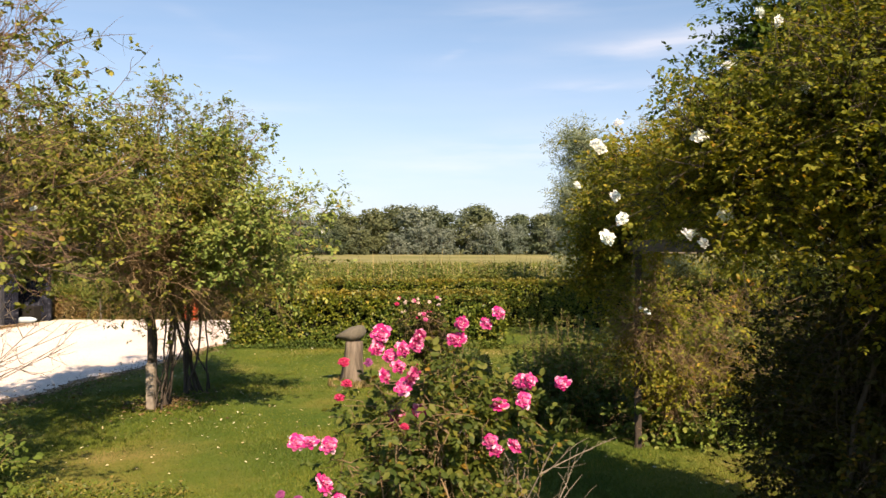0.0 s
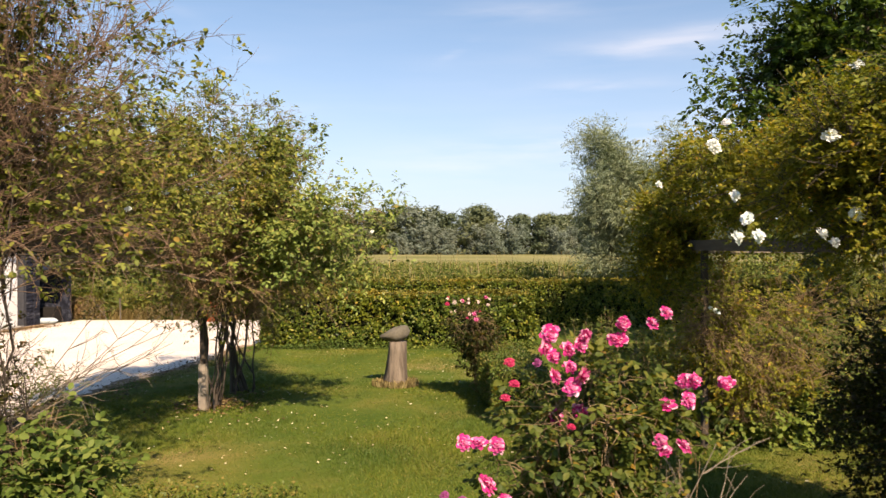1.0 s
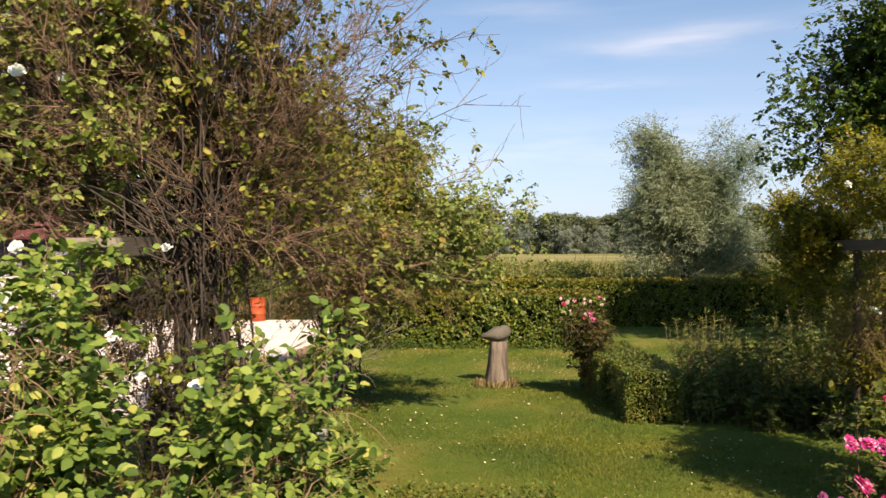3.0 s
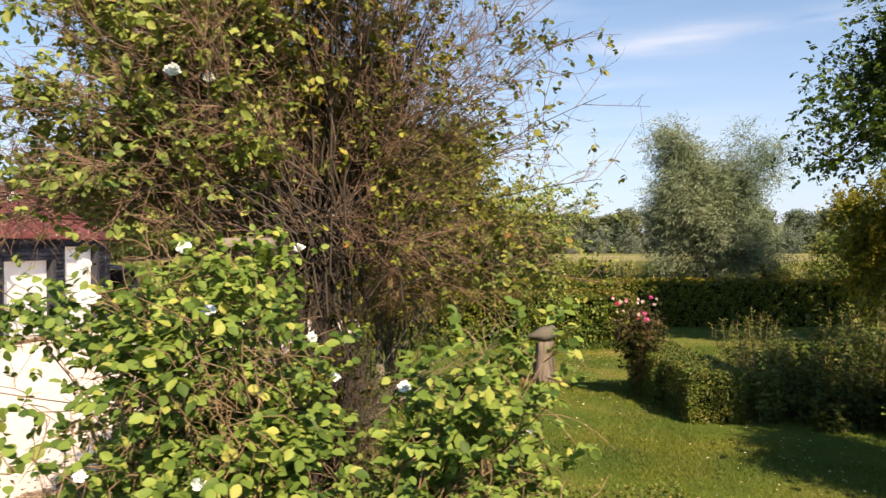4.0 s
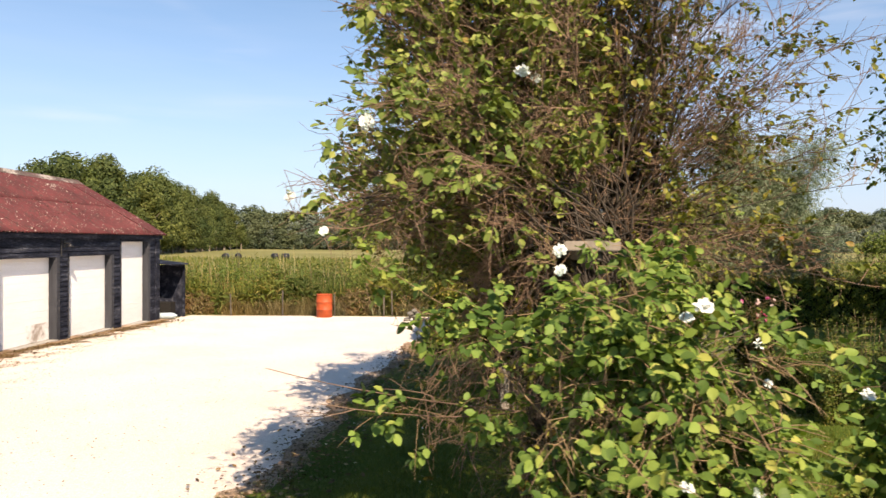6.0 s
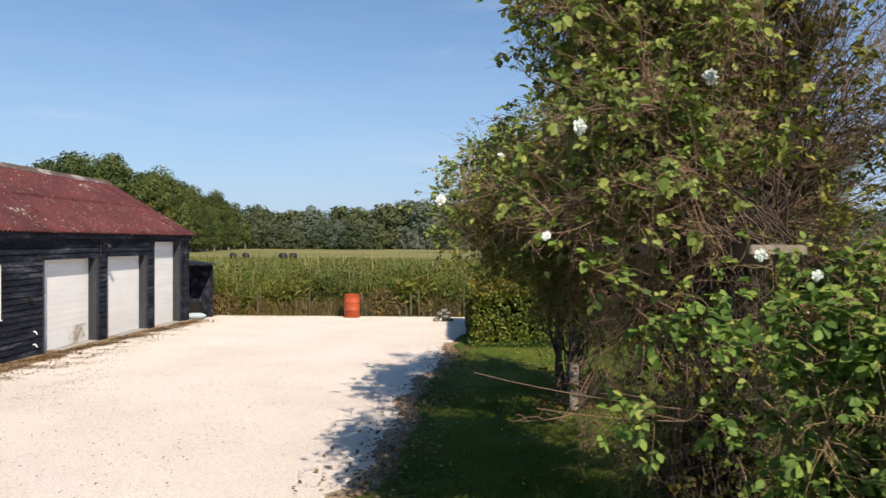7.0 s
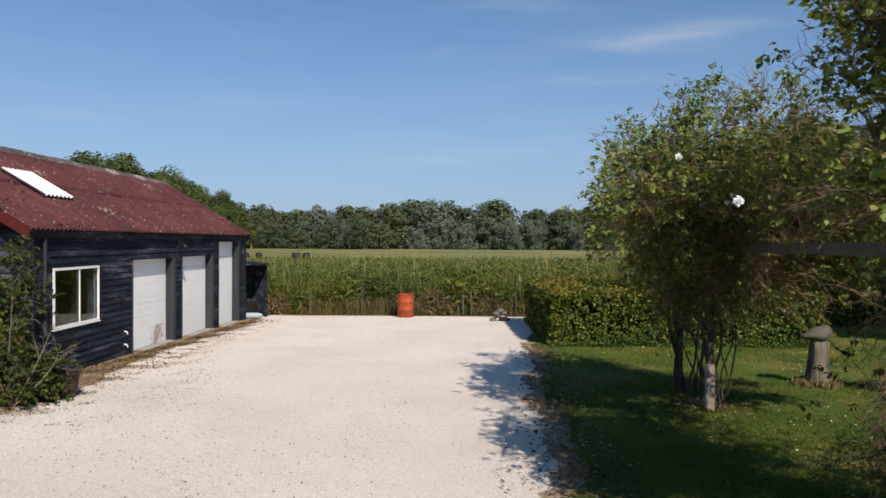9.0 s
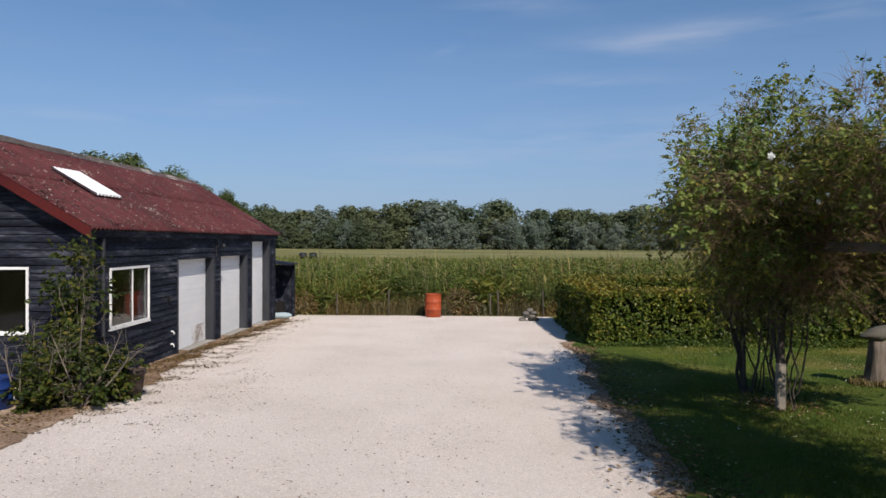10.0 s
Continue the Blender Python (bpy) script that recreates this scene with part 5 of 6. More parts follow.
        t = np.array((cx + math.cos(a) * spread * g.random() * 1.6, cy + math.sin(a) * spread * 1.6 * g.random(), top * g.uniform(0.85, 1.15)))
        m = (b + t) / 2 + np.array((g.normal() * 0.2, g.normal() * 0.2, 0))
        p = curve(b, m, t, 9)
        p[1:-1] += g.normal(size=(7, 3)) * 0.035
        rr = g.uniform(*r)
        out.append((p, np.linspace(rr, rr * 0.6, 9)))
    return out


def long_canes(base, ends, seed, thick=0.008):
    """Arching bare canes, and one list with all their side twigs."""
    g = np.random.default_rng(seed)
    out, side = [], []
    base = np.array(base)
    for end in ends:
        end = np.array(end)
        a = base + g.normal(size=3) * 0.15
        span = np.linalg.norm(end - a)
        p = curve(a, (a + end) / 2 + np.array((0, 0, 0.16 * span)) + g.normal(size=3) * 0.08, end, 10)
        p[1:-1] += g.normal(size=(8, 3)) * 0.012
        out.append((p, np.linspace(thick, 0.0022, 10), M_CANE))
        for k in range(9):
            i = int(g.integers(3, 9))
            d = unit(unit(end - a) + g.normal(size=3) * 0.5)
            q = p[i] + d * g.uniform(0.12, 0.45)
            side.append((curve(p[i], (p[i] + q) / 2 + g.normal(size=3) * 0.04, q, 5), np.linspace(0.004, 0.0013, 5)))
    return out + [side]


A_TIPS = [(-2.15, 5.2, 2.9), (-2.1, 5.3, 3.5), (-2.25, 5.1, 2.2), (-2.5, 5.2, 3.85), (-2.55, 5.0, 2.55), (-2.43, 5.1, 3.83), (-2.55, 4.7, 3.12), (-2.6, 5.1, 4.05), (-2.75, 5.3, 2.3), (-2.6, 5.4, 3.2)]


def fan(base, spread_base, centre, spread_end, count, seed, arch=0.12, k=9, low=2.2):
    """Canes that rise from one spot and open towards a region."""
    g = np.random.default_rng(seed)
    out = []
    for _ in range(count):
        a = np.array(base) + g.normal(size=3) * spread_base
        b = np.array(centre) + g.uniform(-1, 1, 3) * spread_end
        b[2] = max(b[2], low)
        span = np.linalg.norm(b - a)
        c = (a + b) / 2 + np.array((0, 0, arch * span)) + g.normal(size=3) * 0.07 * span
        p = curve(a, c, b, k)
        p[1:-1] += g.normal(size=(k - 2, 3)) * 0.018
        out.append(p)
    return out


# near climber on the left pergola: an upright fan of brown canes, leafy on the yard side, bare towards the lawn
def near_climber():
    e = plant("climbing_rose", (-4.05, 5.2, float(rise(5.2))), "tall climbing rose with white blooms and bare brown twigs", "rose")
    off = np.array(e.location)
    top = (-4.05, 5.2, 2.35)
    upright = fan(top, (0.16, 0.16, 0.2), (-4.05, 5.2, 4.4), (1.0, 0.7, 0.9), 80, 51, 0.05)
    lawnside = fan(top, (0.16, 0.16, 0.2), (-3.15, 5.2, 3.3), (0.65, 0.5, 0.95), 50, 52, 0.12) + [curve(np.array(top), (np.array(top) + np.array(t)) / 2 + np.array((0, 0, 0.18)), np.array(t), 9) for t in A_TIPS]
    yardside = fan((-4.2, 5.0, 2.5), (0.2, 0.3, 0.2), (-4.9, 4.5, 3.4), (0.65, 0.7, 0.85), 80, 153, 0.16) + fan((-4.3, 4.6, 2.5), (0.2, 0.2, 0.15), (-5.3, 4.2, 2.9), (0.45, 0.7, 0.35), 34, 154, 0.2)
    crown = fan(top, (0.2, 0.2, 0.2), (-4.3, 4.9, 4.75), (1.05, 0.8, 0.5), 34, 155, 0.08)
    shoulder = fan((-4.3, 4.9, 2.7), (0.2, 0.2, 0.2), (-5.1, 4.75, 4.05), (0.45, 0.55, 0.5), 45, 156, 0.1)
    sets = ((upright, 15, 4, 0.42, 0.2, 0.45, 0.009, M_ROSE_DEEP, ((10500, 0.04, OVAL, lambda p: 0.4 + 0.6 / (1 + np.exp((p[:, 0] + 4.1) / 0.25)), 2.6, 0.06),)),
            (lawnside, 12, 4, 0.4, 0.2, 0.1, 0.006, M_ROSE_DEEP, ((4200, 0.042, OVAL, lambda p: 0.45 + 0.6 * (p[:, 0] > -2.9), 3.4, 0.02),)),
            (yardside, 14, 5, 0.34, 0.18, 0.1, 0.006, M_ROSE, ((13500, 0.047, ROUND, lambda p: 0.22 + 0.78 / (1 + np.exp((2.75 - p[:, 2]) / 0.12)), 2.8, 0.02),)),
            (shoulder, 12, 4, 0.34, 0.18, 0.2, 0.006, M_ROSE, ((7500, 0.05, ROUND, None, 2.6, 0.03),)),
            (crown, 12, 5, 0.4, 0.2, 0.3, 0.007, M_ROSE_DEEP, ((9500, 0.046, ROUND, None, 2.4, 0.08),)))
    for k, (canes, n1, n2, l1, l2, up, r, leaf, coats) in enumerate(sets):
        paths, ends, ways = brush(canes, 160 + k, n1, n2, l1, l2, 0.5, up)
        v, f = tubes(paths, 3)
        tagged(piece("twig_spray", mesh_np("twig_spray", v - off, f, True), M_CANE_OLD, e), kind="stuff")
        v, f = tubes([(p, np.linspace(r, r * 0.3, len(p))) for p in canes], 4)
        tagged(piece("branchwork", mesh_np("branchwork", v - off, f, True), M_BARK, e), kind="stuff")
        for total, size, shape, weight, gap, floor in coats:
            v, f = foliate(ends, ways, total, size, 170 + k, shape, weight, gap, floor)
            piece("foliage", mesh_np("foliage", v - off, f), leaf, e)
    # trunk bundle and hanging shoots under the beam
    low = fan((-4.15, 5.05, 2.4), (0.15, 0.2, 0.1), (-4.45, 4.8, 1.75), (0.45, 0.4, 0.35), 20, 158, 0.15, low=1.2)
    paths, ends, ways = brush(low, 166, 8, 4, 0.28, 0.15, 0.6, -0.1)
    v, f = tubes(paths + [(p, np.linspace(0.005, 0.002, len(p))) for p in low], 3)
    tagged(piece("branchwork", mesh_np("branchwork", v - off, f, True), M_BARK, e), kind="stuff")
    v, f = foliate(ends, ways, 450, 0.042, 174, ROUND, None, 3.0, 0.02)
    piece("foliage", mesh_np("foliage", v - off, f), M_ROSE_DEEP, e)
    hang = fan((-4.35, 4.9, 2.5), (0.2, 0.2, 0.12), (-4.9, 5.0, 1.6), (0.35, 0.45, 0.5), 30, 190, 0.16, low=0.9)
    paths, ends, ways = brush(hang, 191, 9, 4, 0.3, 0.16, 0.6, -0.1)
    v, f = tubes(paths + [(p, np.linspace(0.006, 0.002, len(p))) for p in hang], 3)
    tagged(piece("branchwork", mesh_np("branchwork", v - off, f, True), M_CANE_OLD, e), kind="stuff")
    # Hanging shoots get the dark leaf copy as painted shade.
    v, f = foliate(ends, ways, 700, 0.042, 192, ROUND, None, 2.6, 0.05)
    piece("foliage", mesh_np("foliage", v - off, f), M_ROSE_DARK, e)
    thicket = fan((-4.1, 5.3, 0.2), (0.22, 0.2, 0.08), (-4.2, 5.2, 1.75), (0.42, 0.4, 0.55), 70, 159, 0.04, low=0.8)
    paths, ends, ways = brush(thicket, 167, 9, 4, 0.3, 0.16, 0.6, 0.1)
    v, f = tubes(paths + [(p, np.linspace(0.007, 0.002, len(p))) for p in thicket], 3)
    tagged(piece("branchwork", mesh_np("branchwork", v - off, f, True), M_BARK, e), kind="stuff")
    # Thicket leaves are dark too: shade low in the plant put into colour.
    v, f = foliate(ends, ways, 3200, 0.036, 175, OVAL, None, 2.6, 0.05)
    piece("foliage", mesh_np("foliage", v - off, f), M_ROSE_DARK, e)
    for p, r in stems(-4.05, 5.25, 38, 53, 2.5, 0.13, (0.007, 0.019)):
        v, f = tubes([(p, r)], 6)
        piece("stem", mesh_np("stem", v - off, f, True), M_BARK, e)
    g = np.random.default_rng(51)
    for p in ((-4.54, 4.29, 3.4), (-6.07, 4.95, 2.77), (-3.65, 5.65, 2.75), (-3.18, 5.96, 2.73), (-4.0, 5.15, 2.67), (-4.12, 4.71, 2.43), (-5.4, 3.56, 3.03), (-4.64, 4.03, 3.38), (-4.48, 3.75, 2.44)):
        flower(WHITE_ROSE[int(g.integers(3))], e, p, g.uniform(0.45, 0.62), g=g)


near_climber()
# far climber on the left pergola
far_rose = climber((-4.15, 10.7, float(rise(10.7))), [(-4.15, 10.6, 2.0), (-4.1, 12.0, 2.1), (-4.2, 10.7, 2.3), (-4.3, 9.3, 2.45), (-4.3, 8.0, 2.55), (-5.2, 9.6, 2.5), (-3.2, 9.9, 2.4), (-3.4, 11.2, 2.4), (-5.0, 11.2, 2.4), (-5.6, 10.2, 2.5)], [
    {"c": dict(blobs=[(-4.3, 10.4, 3.35, 1.8, 1.5, 1.0, 3), (-4.45, 8.0, 3.65, 0.75, 0.8, 0.65, 1.1), (-3.75, 7.5, 2.95, 0.8, 0.9, 0.45, 1.2), (-5.35, 9.3, 3.0, 0.9, 1.0, 0.8, 1.5), (-4.0, 11.2, 4.25, 1.2, 1.0, 0.7, 1.3), (-4.9, 11.6, 2.9, 1.4, 1.0, 0.9, 1), (-4.0, 9.0, 3.0, 1.5, 0.9, 0.8, 1.2), (-4.2, 10.7, 1.9, 0.5, 0.5, 0.6, 0.25), (-4.1, 12.0, 1.7, 0.6, 0.5, 0.8, 0.3)],
                canes=215, seed=55, leaf_total=52000, leaf_size=0.054, twig=0.45, twigs=20, spray=0.08, gap=1.5, floor=0.06)},
    {"c": dict(blobs=[(-4.3, 10.2, 3.55, 1.8, 1.4, 0.8, 2.4), (-5.45, 9.2, 3.1, 0.8, 0.9, 0.65, 1.5), (-4.5, 8.0, 3.75, 0.75, 0.7, 0.6, 1.2), (-4.0, 11.2, 4.25, 1.2, 1.0, 0.7, 1.2)], canes=120, seed=255, leaf_total=14000, leaf_size=0.062, shape=OVAL, twig=0.35, twigs=14, spray=0.05, gap=1.6, floor=0.04, shell=0.8), "leaf": M_ROSE},
    {"c": dict(blobs=[(-2.6, 9.7, 2.75, 1.25, 1.1, 0.75, 1)], canes=50, seed=155, leaf_total=14000, leaf_size=0.062, twig=0.4, twigs=16, spray=0.09), "leaf": M_ROSE},
    {"c": dict(blobs=[(-4.3, 10.6, 2.05, 0.85, 0.7, 0.45, 2), (-4.2, 12.0, 1.65, 0.6, 0.5, 0.7, 1.5), (-3.7, 11.3, 2.2, 0.8, 0.8, 0.4, 1)], canes=110, seed=156, leaf_total=16000, leaf_size=0.042, twig=0.4, twigs=18, spray=0.1, cane_r=0.006), "leaf": M_BORDER}],
    "broad climbing rose with white blooms spreading over the pergola",
    [(-5.47, 8.2, 3.44), (-5.0, 7.9, 3.0), (-4.4, 8.0, 3.1), (-1.9, 11.4, 2.66), (-3.6, 7.71, 3.0), (-4.9, 8.3, 2.95), (-3.9, 8.1, 2.9)], 55, M_ROSE_DEEP,
    stems(-4.15, 10.7, 4, 58, 2.6, 0.7, (0.008, 0.016)) + stems(-4.15, 12.0, 3, 59, 2.5, 0.7, (0.008, 0.016)) + stems(-4.15, 10.72, 5, 56, 2.4, 0.16, (0.012, 0.028)) + stems(-4.15, 12.0, 6, 57, 2.3, 0.18, (0.015, 0.034))
    + long_canes((-4.2, 10.6, 2.2), [(-5.6, 9.8, 2.5), (-3.0, 9.6, 2.2), (-3.2, 10.8, 1.9), (-5.0, 9.6, 2.0), (-3.4, 9.2, 2.45), (-4.9, 11.0, 1.9), (-2.6, 10.0, 2.0)], 157, 0.012))
skirt = fan((-4.2, 10.3, 2.35), (0.3, 0.8, 0.15), (-3.5, 10.2, 2.05), (1.2, 1.3, 0.6), 78, 180, 0.14, low=1.1) + fan((-4.15, 12.0, 2.0), (0.2, 0.2, 0.4), (-4.1, 11.9, 1.75), (0.6, 0.5, 0.7), 40, 181, 0.1, low=0.9)
paths_, ends_, ways_ = brush(skirt, 182, 10, 4, 0.42, 0.22, 0.6, 0.0, r1=0.005, r2=0.003)
v, f = tubes(paths_ + [(p, np.linspace(0.009, 0.003, len(p))) for p in skirt], 3)
tagged(piece("branchwork", mesh_np("branchwork", v - np.array(far_rose.location), f, True), M_CANE, far_rose), kind="stuff")
v, f = foliate(ends_, ways_, 5000, 0.045, 183, OVAL, None, 2.4, 0.03)
piece("foliage", mesh_np("foliage", v - np.array(far_rose.location), f), M_ROSE_DEEP, far_rose)
# dense climber on the right pergola: lit leaf copy outside, shade-dark copy low inside
D_TOP = [(2.4, 5.2, 2.45), (2.4, 7.4, 2.55), (2.7, 4.6, 2.4), (2.4, 9.2, 2.5)]
D_FOOT = [(2.7, 4.7, 0.3), (2.9, 5.6, 0.3), (2.7, 8.8, 0.3), (3.0, 5.2, 1.4)]
climber((2.3, 5.5, float(rise(5.5))), [(2.3, 4.6, 0.6), (2.3, 6.5, 0.6), (2.3, 8.2, 0.6), (2.4, 5.2, 2.2), (2.3, 7.5, 2.2), (2.8, 4.6, 2.4), (2.9, 5.2, 2.6)], [
    {"c": dict(blobs=[(2.5, 4.5, 3.2, 0.75, 0.8, 0.75, 2.4), (2.3, 6.0, 3.1, 0.7, 0.7, 0.65, 2.0), (1.8, 4.6, 2.95, 0.5, 0.6, 0.5, 1.5), (2.95, 4.6, 3.9, 0.5, 0.7, 0.7, 1.2), (2.75, 4.2, 3.0, 0.45, 0.6, 0.9, 1.2)],
                canes=180, seed=61, cane_r=0.005, leaf_total=150000, leaf_size=0.033, twig=0.4, twigs=24, spray=0.05, gap=3.2, floor=0.1, up=0.5), "cane": M_BARK, "leaf": M_ROSE_LIT, "roots": D_TOP},
    {"c": dict(blobs=[(2.05, 7.5, 3.15, 0.65, 1.0, 0.4, 1.6), (2.1, 9.5, 2.75, 0.6, 0.4, 0.45, 1.1), (1.8, 9.2, 2.15, 0.4, 0.4, 0.75, 1.4), (2.9, 8.6, 3.1, 0.8, 0.7, 0.5, 0.8)], canes=80, seed=67, cane_r=0.005, leaf_total=38000, leaf_size=0.05, droop=0.1, twig=0.27, twigs=20, spray=0.07, gap=4.0, floor=0.15, up=0.6), "cane": M_BARK, "leaf": M_ROSE_LIT, "roots": D_TOP},
    {"c": dict(blobs=[(2.9, 8.75, 1.75, 1.0, 0.45, 0.6, 1), (2.25, 8.45, 1.75, 0.35, 0.3, 0.65, 1.6), (3.6, 8.8, 1.5, 0.8, 0.5, 0.6, 0.5), (2.9, 8.7, 1.0, 1.0, 0.4, 0.4, 0.7)], canes=120, seed=66, cane_r=0.005, leaf_total=17000, leaf_size=0.046, twig=0.36, twigs=18, spray=0.06, gap=3.0, floor=0.06), "leaf": M_ROSE_LIT, "roots": D_FOOT},
    {"c": dict(blobs=[(2.5, 8.75, 0.45, 0.5, 0.4, 0.42, 1), (3.3, 8.7, 0.45, 0.6, 0.4, 0.42, 1), (4.1, 8.9, 0.5, 0.6, 0.4, 0.4, 0.6)], canes=70, seed=69, cane_r=0.004, leaf_total=9000, leaf_size=0.07, shape=OVAL, twig=0.25, twigs=12, spray=0.05, gap=3.0, floor=0.1), "leaf": M_WEED, "roots": [(2.6, 8.9, 0.15), (3.4, 8.9, 0.15), (4.0, 9.0, 0.15)]},
    # Low inner layer: default dark leaf, standing for the shade under the crown.
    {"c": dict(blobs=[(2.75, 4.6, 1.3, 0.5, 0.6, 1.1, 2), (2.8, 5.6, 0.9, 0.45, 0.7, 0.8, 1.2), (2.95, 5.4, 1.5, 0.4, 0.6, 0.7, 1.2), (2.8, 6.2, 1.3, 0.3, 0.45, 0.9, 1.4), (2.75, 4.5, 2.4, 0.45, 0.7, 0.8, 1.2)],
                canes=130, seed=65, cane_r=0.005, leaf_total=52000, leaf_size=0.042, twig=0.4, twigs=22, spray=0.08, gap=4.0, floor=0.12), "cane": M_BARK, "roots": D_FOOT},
    # Unseen canopy outside the view, added only to shade the foliage behind it.
    {"c": dict(blobs=[(3.55, 3.2, 3.1, 1.0, 0.75, 0.85, 3), (3.5, 2.8, 2.4, 0.8, 0.6, 0.7, 1.5), (3.4, 3.9, 2.5, 0.5, 0.5, 0.7, 1)], canes=110, seed=68, cane_r=0.006, leaf_total=46000, leaf_size=0.06, twig=0.4, twigs=16, spray=0.08, gap=3.0, floor=0.4), "cane": M_BARK, "leaf": M_ROSE_LIT, "roots": [(3.0, 4.6, 2.4), (3.2, 4.0, 2.3)]}],
    "dense dark climbing rose with white blooms burying a pergola",
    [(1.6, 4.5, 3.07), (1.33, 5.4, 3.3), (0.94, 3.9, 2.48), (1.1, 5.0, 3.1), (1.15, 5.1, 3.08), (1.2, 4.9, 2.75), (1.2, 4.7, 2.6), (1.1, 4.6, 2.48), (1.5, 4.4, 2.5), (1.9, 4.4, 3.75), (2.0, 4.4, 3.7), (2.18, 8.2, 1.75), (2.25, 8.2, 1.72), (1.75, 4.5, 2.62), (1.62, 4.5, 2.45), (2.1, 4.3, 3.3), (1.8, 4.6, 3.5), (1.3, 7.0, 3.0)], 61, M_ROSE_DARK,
    stems(2.7, 4.9, 5, 62))


def bare_branch(root, tips, seed, material=M_CANE, thick=0.009, sides=8):
    """A dead cane with side twigs."""
    g = np.random.default_rng(seed)
    e = plant("bare_branch", root, "bare dead rose cane with thin side twigs", "branch")
    off = np.array(root)
    base = np.array(root)
    paths = []
    for tip in tips:
        tip = np.array(tip)
        p = curve(base, (base + tip) / 2 + g.normal(size=3) * 0.13, tip, 8)
        v, f = tubes([(p, np.linspace(thick, 0.002, 8))], 6)
        piece("cane", mesh_np("cane", v - off, f, True), material, e)
        for k in range(sides):
            i = int(g.integers(2, 7))
            d = unit(unit(tip - base) + g.normal(size=3) * 0.5)
            q = p[i] + d * g.uniform(0.15, 0.45)
            side = curve(p[i], (p[i] + q) / 2 + g.normal(size=3) * 0.05, q, 5)
            paths.append((side, np.linspace(0.0035, 0.0012, 5)))
            for j in range(2):
                d2 = unit(d + g.normal(size=3) * 0.6)
                q2 = side[2 + j] + d2 * g.uniform(0.06, 0.2)
                paths.append((curve(side[2 + j], (side[2 + j] + q2) / 2 + g.normal(size=3) * 0.02, q2, 4), np.linspace(0.002, 0.001, 4)))
    v, f = tubes(paths, 5)
    tagged(piece("twig_spray", mesh_np("twig_spray", v - off, f, True), material, e), kind="stuff")


bare_branch((-4.1, 5.6, 0.95), [(-2.66, 5.95, 1.83), (-2.8, 5.9, 1.68), (-3.1, 6.0, 1.88), (-3.15, 5.9, 1.5), (-3.4, 6.0, 2.0), (-3.0, 5.95, 1.62)], 54, M_TWIG, 0.007)


def shrub(name, root, roots, c, label, category, leaf_material, cane=None):
    e = plant(name, root, label, category)
    d = canopy(roots, **c)
    grown(e, d, leaf_material, cane or M_CANE)
    return e, d


# white rose bush before the pergola
e, d = shrub("rose_bush", (-4.0, 2.9, float(rise(2.9))), [(-4.2, 3.1, 0.4), (-3.8, 3.0, 0.4), (-3.3, 3.0, 0.4), (-4.4, 3.2, 0.5), (-4.0, 2.8, 0.4)],
             dict(blobs=[(-4.22, 3.05, 2.08, 0.42, 0.38, 0.42, 3.2), (-3.95, 3.1, 2.02, 0.3, 0.3, 0.34, 1.3), (-4.62, 3.2, 2.2, 0.3, 0.35, 0.26, 0.35), (-5.2, 3.1, 1.98, 0.2, 0.2, 0.18, 0.04), (-5.45, 3.4, 2.45, 0.2, 0.2, 0.14, 0.12), (-4.42, 2.35, 1.75, 0.2, 0.2, 0.2, 0.22),
                         (-3.92, 3.1, 1.75, 0.32, 0.34, 0.3, 1.7), (-3.4, 2.9, 1.5, 0.34, 0.36, 0.22, 0.6), (-2.9, 3.1, 1.97, 0.3, 0.28, 0.27, 1.4), (-4.32, 3.55, 2.3, 0.36, 0.33, 0.24, 1.8), (-2.95, 2.6, 1.62, 0.28, 0.3, 0.26, 1.1), (-3.02, 3.1, 1.5, 0.28, 0.3, 0.4, 1.6), (-3.6, 2.8, 1.25, 0.6, 0.45, 0.3, 1.0)],
                  canes=170, seed=71, leaf_total=15800, leaf_size=0.047, shape=ROUND, twig=0.2, twigs=11, cane_r=0.006, spray=0.04, gap=3.4, floor=0.03),
             "tall bush rose with fresh green leaves and white blooms", "rose", M_ROSE_YOUNG)
g_ = np.random.default_rng(72)
for p_ in ((-5.57, 3.41, 2.525), (-4.585, 3.0, 2.374), (-4.25, 2.376, 2.295), (-4.1, 3.0, 2.2), (-3.74, 3.2, 2.07), (-3.66, 3.3, 1.89), (-3.35, 3.1, 1.885), (-4.287, 2.4, 1.748), (-2.85, 3.2, 1.67), (-3.45, 2.3, 1.55), (-3.0, 2.3, 1.5), (-4.0, 2.6, 1.66)):
    flower(WHITE_ROSE[int(g_.integers(3))], e, p_, g_.uniform(0.3, 0.4), g=g_)
bare_branch((-4.7, 3.35, 1.75), [(-5.88, 3.62, 1.88), (-5.6, 3.5, 1.74)], 78, M_CANE_OLD, 0.003, 1)

# leafy shrub at the lawn's near edge
shrub("leafy_shrub", (-3.3, 5.0, float(rise(5.0))), [(-3.3, 5.0, 0.3), (-3.1, 5.1, 0.3), (-3.6, 5.0, 0.3)],
      dict(blobs=[(-3.4, 5.0, 0.85, 0.45, 0.35, 0.5, 2), (-3.05, 5.1, 0.75, 0.25, 0.3, 0.4, 1), (-3.8, 4.9, 0.9, 0.35, 0.35, 0.5, 1)],
           canes=70, seed=73, leaf_total=5200, leaf_size=0.062, shape=OVAL, twig=0.24, twigs=8, cane_r=0.004, up=0.5),
      "mid-green leafy shrub with upright shoots", "shrub", M_WEED)

